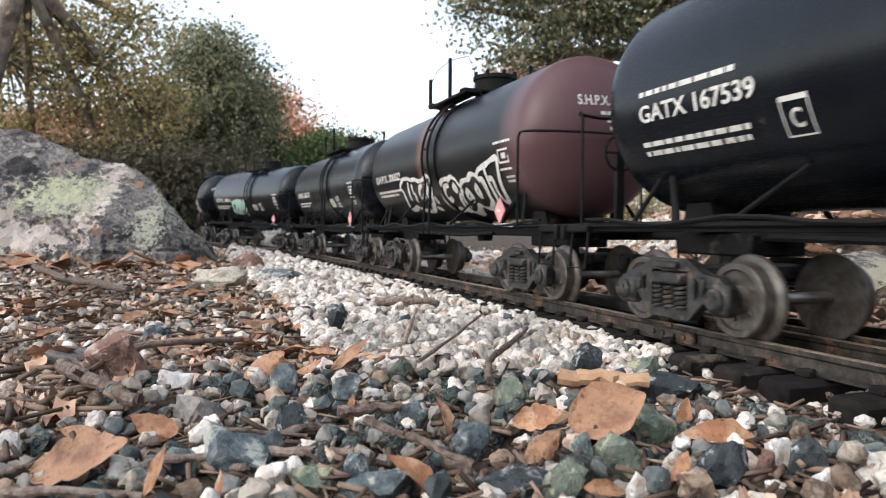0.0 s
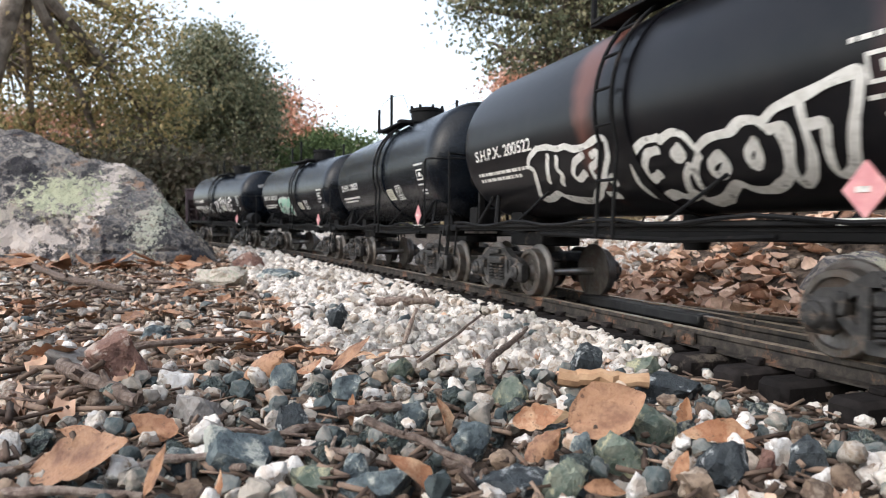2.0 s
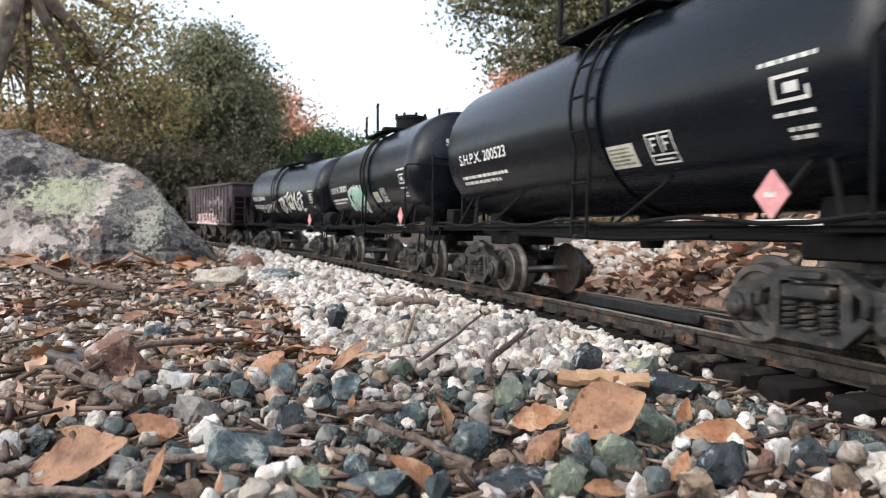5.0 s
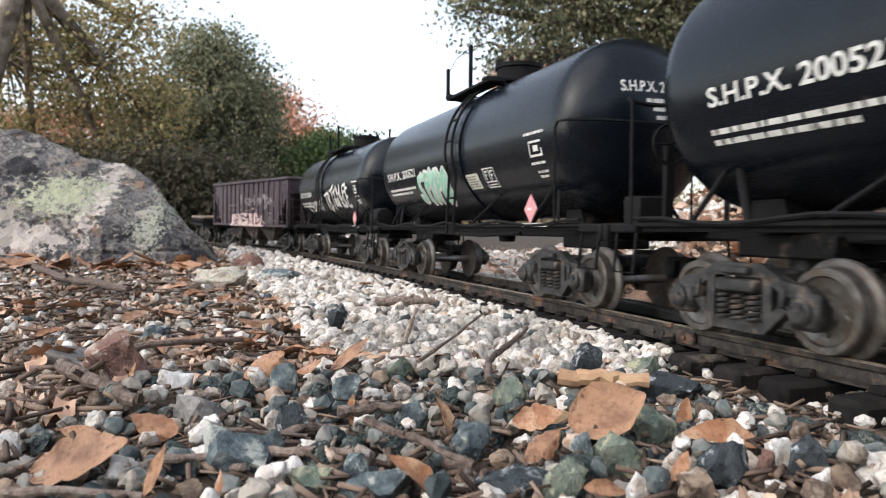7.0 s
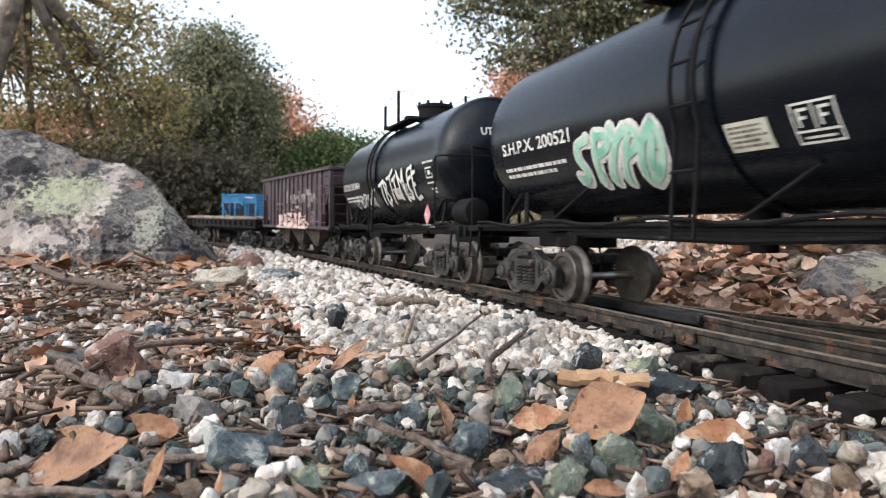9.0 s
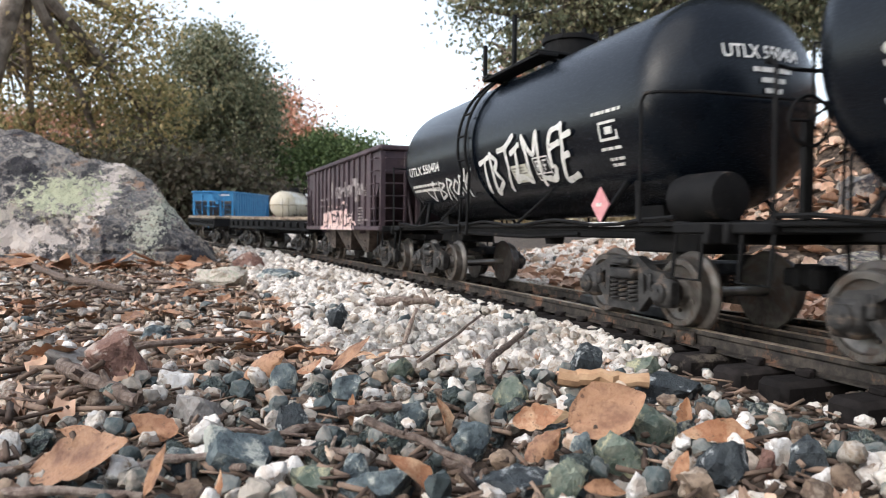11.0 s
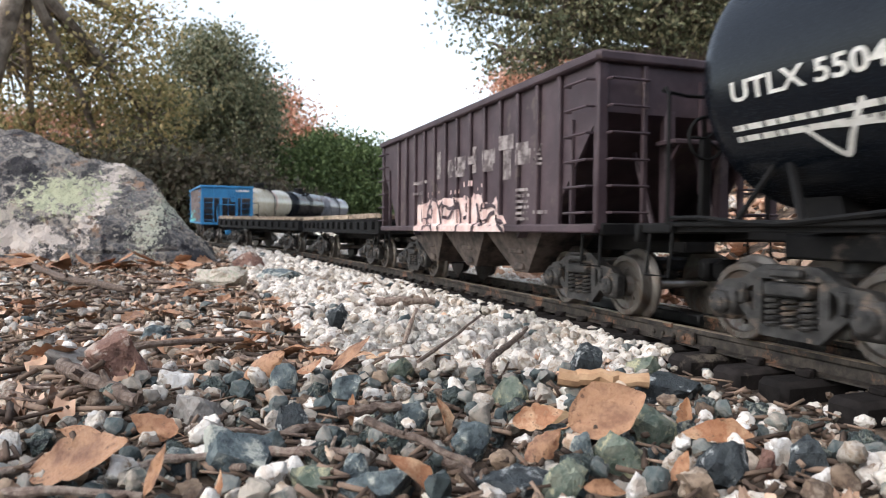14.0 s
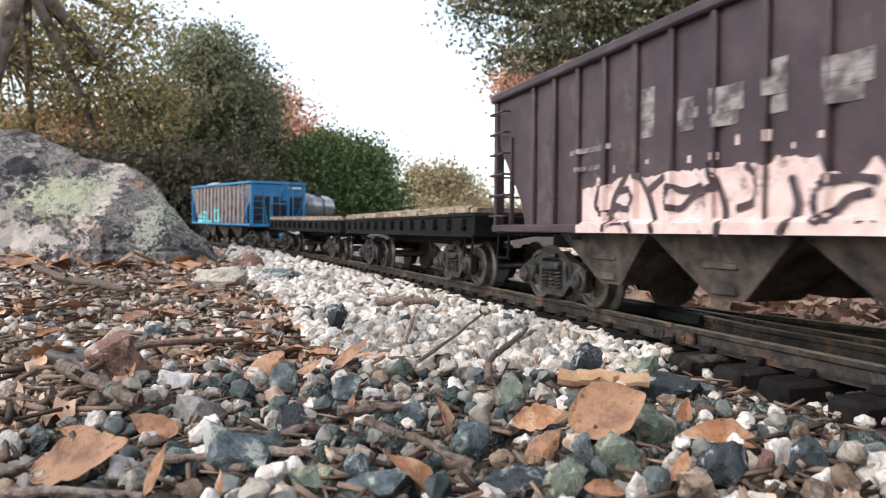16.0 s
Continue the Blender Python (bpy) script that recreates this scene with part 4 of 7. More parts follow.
def make_train():
    car, sk = tank_car("tank_car", "black_tank", "black model tank car with white stencilled number", "GATX 167539", mark_w=0.068, mark_x=0.153)
    g = sk.bars(0.152, 0.1035, 0.072, 0.0022, 1, seed=4)
    for a in ((0.076, 0.0750, 0.012, 0.0006), (0.076, 0.0865, 0.012, 0.0018), (0.076, 0.0750, 0.0006, 0.012), (0.0646, 0.0750, 0.0006, 0.0126)):
        sk.quad(*a, geo=g)
    sk.text("C", 0.0725, 0.0780, 0.005, 0.006, geo=g)
    part("stencil", g, M["white_paint"], car)
    CARS.append((car, 0.118, 0.149))

    car, sk = tank_car("tank_car", "brown_tank", "black model tank car, maroon faded end, outlined graffiti on its side", "S.H.P.X. 200522", ladder_x=-0.013)
    paint_strokes(car, sk, "graffiti_stroke", OUTLINE_TAG, 0.0040, 0.0005, "white_paint", "white outlined bubble-letter graffiti")
    paint_strokes(car, sk, "graffiti_stroke", OUTLINE_NAME, 0.0042, 0.0005, "white_paint", "white outlined bubble-letter graffiti")
    CARS.append((car, 0.573, 0.149))

    car, sk = tank_car("tank_car", "black_tank", "black model tank car with white labels and dusty belly", "S.H.P.X. 200523", gear="box", mark_x=0.150, mark_w=0.080, ladder_x=-0.026)
    label_boxes(car, sk)
    CARS.append((car, 1.007, 0.149))

    car, sk = tank_car("tank_car", "black_tank", "black model tank car with mint green graffiti", "S.H.P.X. 200521", gear="box", ladder_x=-0.025)
    label_boxes(car, sk)
    paint_strokes(car, sk, "graffiti_edge", BUBBLE, 0.0092, 0.0005, "white_paint", "white graffiti outline")
    paint_strokes(car, sk, "graffiti_fill", BUBBLE, 0.0048, 0.0010, "mint_paint", "mint green graffiti fill")
    CARS.append((car, 1.459, 0.149))

    car, sk = tank_car("tank_car", "black_tank", "black model tank car with scrawled white graffiti tags", "UTLX 550404", mark_w=0.078, mark_x=0.163, gear="cylinder", ladder_x=0.024)
    paint_strokes(car, sk, "graffiti_stroke", SMALL_TAG, 0.0021, 0.0005, "white_paint", "thin white scrawled graffiti")
    paint_strokes(car, sk, "graffiti_stroke", TALL_TAG, 0.0038, 0.0010, "white_paint", "white scrawled graffiti")
    label_boxes(car, sk)
    CARS.append((car, 1.912, 0.149))

    hopper_car("brown")
    flat_car(2.80)
    flat_car(3.265)
    hopper_car("blue")
    for i, (paint, label, mk) in enumerate((("cream_tank", "cream model tank car with a pale red top", "000"), ("black_tank", "black model tank car far down the line", "000"), ("grey_tank", "grey model tank car far down the line", "000"))):
        car, sk = tank_car("tank_car", paint, label, "- - -")
        CARS.append((car, 4.40 + 0.45 * i, 0.149))


def hopper_car(kind):
    brown = kind == "brown"
    side, endm = (M["hopper_brown"], M["hopper_brown"]) if brown else (M["hopper_grey"], M["hopper_blue"])
    car = tagged(new("hopper_car"), "maroon ribbed model hopper car with faded lettering and pink graffiti" if brown else "model hopper car with bright blue ends and grey ribbed sides", "hopper car", "freight train")
    zb, zt, hw, hl = 0.0435, 0.1265, 0.0545, 0.193
    xs0 = 0.150
    # sides with the sloped end sheets cut in
    for y in (-1, 1):
        g = Geo()
        poly = [(-xs0, zb), (xs0, zb), (xs0 + 0.006, 0.060), (hl, 0.102), (hl, zt), (-hl, zt), (-hl, 0.102), (-xs0 - 0.006, 0.060)]
        g.prism(poly, y * (hw - 0.0018), y * hw)
        side = M["hopper_brown"] if brown else M["hopper_grey"] if y > 0 else M["hopper_blue"]
        part("side_sheet", g, side, car)
        for i in range(13):
            x = -0.1562 + i * 0.0245
            g = Geo().box((x, y * (hw + 0.0012), (zb + zt) / 2), (0.0034, 0.0026, zt - zb), 0.0006)
            part("side_post", g, side, car)
        g = Geo().box((0, y * (hw + 0.0015), zt + 0.0005), (2 * hl + 0.004, 0.0052, 0.0050), 0.001)
        part("top_chord", g, endm, car)
        g = Geo().box((0, y * (hw + 0.0012), zb + 0.0008), (2 * hl, 0.0048, 0.0046), 0.0008)
        part("side_sill", g, side if brown else endm, car)
        for e in (-1, 1):
            g = Geo().box((e * (hl - 0.0015), y * (hw - 0.001), (zb + zt) / 2), (0.0045, 0.0060, zt - zb), 0.0008)
            part("corner_post", g, endm, car)
            # grab irons and ladder
            if kind not in IRONS:
                IRONS[kind] = Geo().tube([(-0.0105, -0.004, 0), (-0.0105, 0, 0), (0.0105, 0, 0), (0.0105, -0.004, 0)], 0.0007, 6).mesh("grab_iron", endm)
            g = Geo().box((e * (hl - 0.0245), y * (hw + 0.0005), 0.072), (0.0022, 0.0028, 0.056), 0.0004)
            lad = part("side_ladder", g, endm, car)
            for i in range(6):
                part("grab_iron", IRONS[kind], None, lad, m=pose(e * (hl - 0.0135), y * (hw + 0.006), 0.052 + i * 0.0128, 0, 0, 0 if y > 0 else 180))
            g = Geo().box((e * (hl + 0.0005), y * (hw - 0.0245), 0.084), (0.0026, 0.0026, 0.080), 0.0004)
            lad = part("end_ladder", g, endm, car)
            for i in range(6):
                part("grab_iron", IRONS[kind], None, lad, m=pose(e * (hl + 0.005), y * (hw - 0.0135), 0.052 + i * 0.0128, 0, 0, -90 if e > 0 else 90))
            g = Geo()
            handrail(g, [(e * 0.192, y * 0.053, 0.044), (e * 0.192, y * 0.054, 0.026), (e * 0.176, y * 0.054, 0.026), (e * 0.176, y * 0.053, 0.044)], 0.0009)
            part("step", g, M["frame_black"], car)
    for e in (-1, 1):
        # end: top panel, sloped floor, open frame below
        g = Geo().box((e * (hl - 0.001), 0, 0.1155), (0.002, 2 * hw, 0.028), 0.0004)
        part("end_panel", g, endm, car)
        g = Geo().box((e * (hl + 0.0008), 0, zt + 0.0005), (0.0050, 2 * hw + 0.006, 0.0050), 0.001)
        part("end_chord", g, endm, car)
        g = Geo().add([(e * hl, -hw + 0.002, 0.102), (e * hl, hw - 0.002, 0.102), (e * 0.10, hw - 0.002, 0.040), (e * 0.10, -hw + 0.002, 0.040),
                       (e * hl, -hw + 0.002, 0.1005), (e * hl, hw - 0.002, 0.1005), (e * 0.10, hw - 0.002, 0.0385), (e * 0.10, -hw + 0.002, 0.0385)], [(0, 1, 2, 3), (4, 5, 6, 7), (0, 1, 5, 4), (1, 2, 6, 5), (2, 3, 7, 6), (3, 0, 4, 7)])
        part("slope_sheet", g, side if brown else M["hopper_grey"], car)
        g = Geo()
        for y in (-0.020, 0.014):
            g.box((e * (hl - 0.002), y, 0.074), (0.0050, 0.0065, 0.058), 0.0008)
        g.tube([(e * 0.188, 0.020, 0.046), (e * 0.172, 0.020, 0.084)], 0.0016, 6)
        g.tube([(e * 0.188, -0.020, 0.046), (e * 0.172, -0.020, 0.084)], 0.0016, 6)
        part("end_frame", g, endm, car)
        g = Geo().box((e * (hl + 0.006), 0.004, 0.0865), (0.016, 0.036, 0.0022), 0.0004)
        g.tube([(e * (hl + 0.001), 0.018, 0.074), (e * (hl + 0.012), 0.018, 0.0855)], 0.0009, 5).tube([(e * (hl + 0.001), -0.010, 0.074), (e * (hl + 0.012), -0.010, 0.0855)], 0.0009, 5)
        part("brake_step", g, endm, car)
        g = Geo().box((e * (hl - 0.008), 0, zb + 0.0005), (0.020, 2 * hw, 0.006), 0.0008)
        coupler(g, e * 0.955)
        part("end_sill", g, M["frame_black"] if brown else endm, car)
    g = Geo()
    xx, yy, zz = -hl - 0.009, -0.012, 0.114
    pts = [(xx, yy + 0.0105 * math.cos(t), zz + 0.0105 * math.sin(t)) for t in [2 * math.pi * i / 22 for i in range(23)]]
    g.tube(pts, 0.0009, 5)
    for k in range(5):
        t = 2 * math.pi * k / 5
        g.tube([(xx + 0.001, yy, zz), (xx, yy + 0.0105 * math.cos(t), zz + 0.0105 * math.sin(t))], 0.0007, 4)
    g.tube([(xx, yy, zz), (-hl + 0.001, yy, zz)], 0.0013, 6)
    part("brake_wheel", g, endm, car)
    g = Geo().tube([(-hl - 0.004, -0.001, 0.118), (-hl - 0.004, -0.001, 0.062)], 0.0009, 5).box((-hl - 0.003, -0.012, 0.100), (0.004, 0.010, 0.014), 0.0008)
    part("brake_rod", g, endm, car)
    g = Geo().box((0, 0, 0.038), (0.40, 0.020, 0.012), 0.001)
    part("centre_sill", g, M["frame_black"], car)
    for i, x in enumerate((-0.082, 0.0, 0.082)):
        for y in (-1, 1):
            g = Geo()
            g.add([(x - 0.040, y * 0.047, 0.042), (x + 0.040, y * 0.047, 0.042), (x + 0.009, y * 0.040, 0.0165), (x - 0.009, y * 0.040, 0.0165),
                   (x - 0.040, y * 0.008, 0.042), (x + 0.040, y * 0.008, 0.042), (x + 0.009, y * 0.012, 0.0165), (x - 0.009, y * 0.012, 0.0165)],
                  [(0, 1, 2, 3), (4, 5, 6, 7), (0, 1, 5, 4), (1, 2, 6, 5), (2, 3, 7, 6), (3, 0, 4, 7)])
            g.box((x, y * 0.0425, 0.0300), (0.020, 0.0040, 0.0030), 0.0006)
            g.box((x, y * 0.0400, 0.0205), (0.014, 0.0050, 0.0045), 0.0008)
            part("hopper_chute", g, M["chute_grime"], car, "grimy outlet chute")
    for x in (-0.149, 0.149):
        add_truck(car, x)
    posts = [-0.1562 + i * 0.0245 for i in range(13)]
    skin = Skin(lambda x, z: hw + (0.0037 if z < zb + 0.0034 else 0.0026 if min(abs(x - p) for p in posts) < 0.0018 else 0.0))
    if brown:
        # the faded name: pale block shapes, one for each letter
        for x, z, w, h, bits in ((0.0375, 0.0830, 0.0125, 0.0210, "ccc"), (0.0125, 0.0825, 0.0120, 0.0130, "cfc"), (-0.0085, 0.0815, 0.0155, 0.0145, "ooc"), (-0.0330, 0.0825, 0.0120, 0.0180, "mcm"),
                                 (-0.0580, 0.0815, 0.0150, 0.0145, "ffc"), (-0.0840, 0.0745, 0.0155, 0.0275, "tcc"), (-0.1070, 0.0820, 0.0150, 0.0130, "cfo")):
            g = Geo()
            for j, b in enumerate(bits):
                l0, ww = {"c": (0.08, 0.72), "f": (0.0, 1.0), "o": (0.0, 0.95), "m": (0.22, 0.55), "t": (0.0, 1.0)}[b]
                skin.quad(x - l0 * w, z + h * (2 - j) / 3 + (0.0001 if j < 2 else 0), w * ww, h / 3 - 0.0001, geo=g)
            part("faded_letter", g, M["faded_white"], car, "faded pale painted letter")
        g = Geo()
        skin.bars(0.098, 0.084, 0.042, 0.0026, 1, g, seed=5)
        skin.bars(0.094, 0.075, 0.030, 0.0024, 1, g, seed=15)
        skin.bars(-0.128, 0.092, 0.008, 0.0014, 5, g, seed=6)
        skin.bars(-0.108, 0.068, 0.014, 0.0018, 6, g, seed=8)
        skin.bars(-0.130, 0.0545, 0.016, 0.002, 1, g, seed=8)
        part("data_lettering", g, M["faded_white"], car, "faded small lettering")
        # block-letter graffiti with dark outlines
        top = ((0.0850, 0.0641), (0.0730, 0.0644), (0.0711, 0.0695), (0.0637, 0.0640), (0.0461, 0.0688), (0.0322, 0.0660), (0.0169, 0.0672), (-0.0062, 0.0668), (-0.0172, 0.0663), (-0.0234, 0.0678), (-0.0346, 0.0653),
               (-0.0391, 0.0682), (-0.0542, 0.0663), (-0.0562, 0.0692), (-0.0600, 0.0610), (-0.0700, 0.0605), (-0.0746, 0.0648), (-0.0765, 0.0625), (-0.0820, 0.0550), (-0.0953, 0.0440))
        xs = np.arange(0.0850, -0.0953, -0.0009)
        hs = np.interp(-xs, [-p[0] for p in top], [p[1] for p in top])
        g = Geo()
        rows = 12
        vs = []
        for x, h in zip(xs, hs):
            h += 0.0012 * noise.noise((x * 400, 0, 0))
            for j in range(rows + 1):
                vs.append(skin.put(x, 0.0422 + (h - 0.0422) * j / rows, 0.0004))
        g.add(vs, [(i * (rows + 1) + j, (i + 1) * (rows + 1) + j, (i + 1) * (rows + 1) + j + 1, i * (rows + 1) + j + 1) for i in range(len(xs) - 1) for j in range(rows)])
        part("graffiti", g, M["rose_paint"], car, "pale pink block-letter graffiti")
        paint_strokes(car, skin, "graffiti_outline", BLOCK_LINES, 0.0032, 0.0009, "hopper_brown")
        rnd = random.Random(3)
        for i in range(11):
            x = 0.070 - i * 0.013 + rnd.uniform(-0.003, 0.003)
            part("graffiti_spatter", skin.quad(x, 0.0705 + rnd.uniform(-0.001, 0.004), rnd.uniform(0.0010, 0.0022), rnd.uniform(0.0015, 0.004), 0.0004), M["rose_paint"], car)
        CARS.append((car, 2.354, 0.149))
    else:
        g = scrawl(skin, "SUB", 0.135, 0.050, 0.15, 0.020, 0.008, 0.0005, seed=4)
        part("graffiti", g, M["teal_paint"], car, "teal graffiti")
        g = Geo()
        skin.quad(-0.125, 0.095, 0.035, 0.025, 0.0004, g)
        part("pale_patch", g, M["faded_white"], car, "pale painted patch")
        g = Geo()
        for i in range(6):
            y = -0.018 - i * 0.005
            g.add([(-hl - 0.0025, y, 0.1165), (-hl - 0.0025, y - 0.004, 0.1165), (-hl - 0.0025, y - 0.004, 0.1205), (-hl - 0.0025, y, 0.1205)], [(0, 1, 2, 3)])
        part("end_lettering", g, M["white_paint"], car)
        CARS.append((car, 3.726, 0.149))
    return car


def flat_car(at):
    car = tagged(new("flat_car"), "black model flat car with a worn brown plank deck", "flat car", "freight train")
    fb, hl = M["frame_black"], 0.205
    for y in (-1, 1):
        g = Geo().box((0, y * 0.0475, 0.0465), (2 * hl, 0.0030, 0.0160), 0.0006)
        g.box((0, y * 0.0490, 0.0540), (2 * hl, 0.0030, 0.0022), 0.0004).box((0, y * 0.0490, 0.0390), (2 * hl, 0.0030, 0.0022), 0.0004)
        part("side_sill", g, fb, car)
        for i in range(13):
            x = -0.186 + i * 0.031
            g = Geo().box((x, y * 0.0505, 0.0475), (0.0070, 0.0040, 0.0085), 0.0008).box((x, y * 0.0500, 0.0460), (0.0095, 0.0018, 0.0030), 0.0004)
            part("stake_pocket", g, fb, car)
    for e in (-1, 1):
        g = Geo().box((e * hl, 0, 0.0465), (0.004, 0.100, 0.0160), 0.0008)
        coupler(g, e * 0.985)
        part("end_sill", g, fb, car)
        for y in (-1, 1):
            g = Geo()
            handrail(g, [(e * 0.200, y * 0.047, 0.040), (e * 0.200, y * 0.049, 0.024), (e * 0.186, y * 0.049, 0.024), (e * 0.186, y * 0.047, 0.040)], 0.0009)
            part("step", g, fb, car)
    g = Geo().prism([(-0.2, 0.050), (0.2, 0.050), (0.2, 0.040), (0.09, 0.030), (-0.09, 0.030), (-0.2, 0.040)], -0.012, 0.012)
    part("centre_sill", g, fb, car)
    pl = Geo().box((0, 0, 0), (0.0126, 0.098, 0.0040), 0.0006).mesh("deck_plank", M["deck_wood"])
    for i in range(32):
        part("deck_plank", pl, None, car, m=pose(-0.2005 + i * 0.01293, random.uniform(-0.0012, 0.0012), 0.0573 + random.uniform(-0.0004, 0.0006), 0, 0, random.uniform(-0.6, 0.6)))
    for y in (-1, 1):
        g = Geo().box((0, y * 0.0475, 0.0600), (0.40, 0.0030, 0.0022), 0.0005)
        part("deck_edge", g, M["deck_wood"], car)
    for x in (-0.135, 0.135):
        add_truck(car, x)
    CARS.append((car, at, 0.135))
    return car


make_train()


# ---- rocks, gravel, leaves and twigs ----
def hull_stone(seed, n=16, sx=1.0, sy=1.0, sz=0.75, split=0, rough=0.0, worn=0):
    """An angular stone one unit wide: the hull of random points, edges worn by splitting and noise."""
    rnd = random.Random(seed)
    bm = bmesh.new()
    for _ in range(n):
        v = Vector((rnd.gauss(0, 1), rnd.gauss(0, 1), rnd.gauss(0, 1))).normalized() * rnd.uniform(0.42, 0.52)
        bm.verts.new((v.x * sx, v.y * sy, v.z * sz))
    h = bmesh.ops.convex_hull(bm, input=bm.verts)
    bmesh.ops.delete(bm, geom=[g for g in h["geom_interior"] if isinstance(g, bmesh.types.BMVert)], context="VERTS")
    bmesh.ops.triangulate(bm, faces=bm.faces)
    for k in range(split):
        bmesh.ops.subdivide_edges(bm, edges=bm.edges, cuts=1, use_grid_fill=True, smooth=0.0)
        bmesh.ops.triangulate(bm, faces=bm.faces)
    for _ in range(worn):
        bmesh.ops.smooth_vert(bm, verts=bm.verts, factor=0.5, use_axis_x=True, use_axis_y=True, use_axis_z=True)
    if rough:
        for v in bm.verts:
            p = v.co.copy()
            v.co += p.normalized() * rough * (noise.noise(p * 3.1 + Vector((seed, 0, 0))) + 0.5 * noise.noise(p * 8 + Vector((0, seed, 0))) + 0.25 * noise.noise(p * 19))
    bm.verts.index_update()
    vs = [v.co.copy() for v in bm.verts]
    fs = [tuple(v.index for v in f.verts) for f in bm.faces]
    bm.free()
    return vs, fs


STONES = [hull_stone(i, 27 + i % 4, 1.0, 0.78 + 0.05 * (i % 4), 0.68 + 0.05 * (i % 3), 0, 0.13) for i in range(12)]


STONES_NEAR = [hull_stone(i, 22, 1.0, 0.78 + 0.05 * (i % 4), 0.70 + 0.05 * (i % 3), 2, 0.09, 0) for i in range(12)]


STONES_ROUND = [hull_stone(i + 40, 20, 1.12, 0.92 + 0.05 * (i % 4), 0.85 + 0.05 * (i % 3), 2, 0.13, 2) for i in range(12)]


def stone_meshes(material, shapes):
    out = []
    for i, (vs, fs) in enumerate(shapes):
        me = bpy.data.meshes.new("stone")
        me.from_pydata(vs, [], fs)
        me.materials.append(material)
        me.shade_smooth()
        me.set_sharp_from_angle(angle=radians(50))
        out.append(me)
    return out


def turn(rnd, flat=0.5):
    return Euler((rnd.gauss(0, flat), rnd.gauss(0, flat), rnd.uniform(0, 6.28)))


def white_edge(y):
    if y > 0.35:
        return -0.062 - (y - 0.35) * 0.36
    return -0.012 - (y - 0.26) * 0.555


def zone(x, y):
    s, lat = track_near(x, y)
    if abs(lat) < (0.050 if lat < 0 or y < 0.30 else 0.038 + 0.006 * noise.noise((x * 40, y * 40, 2))):
        return "bed"
    if lat < 0:
        return "white" if (s > 0.62 and lat > -0.35) else "bank"
    e = white_edge(y) + 0.02 * noise.noise((x * 20, y * 20, 7))
    if y < 0.27 + 0.02 * noise.noise((x * 25, 0, 3)):
        return "dark" if x > -0.105 + 0.3 * max(0.15 - y, 0) else "litter"
    if x > e:
        return "white"
    return "litter"


def sown(material, name, label, pieces, category, parent=None):
    """Stones too many to count, as one piece of stuff."""
    g = Geo()
    for (x, y, z, size, k, eul) in pieces:
        vs, fs = (STONES_ROUND if name == "white_gravel" else STONES_NEAR)[k] if y < 0.36 else STONES[k]
        m = eul.to_matrix()
        c = Vector((x, y, z))
        g.add([m @ (v * size) + c for v in vs], fs)
    me = bpy.data.meshes.new(name)
    me.from_pydata(g.v, [], g.f)
    me.materials.append(material)
    me.shade_smooth()
    me.set_sharp_from_angle(angle=radians(50))
    return tagged(new(name, me), label, category, kind="stuff")


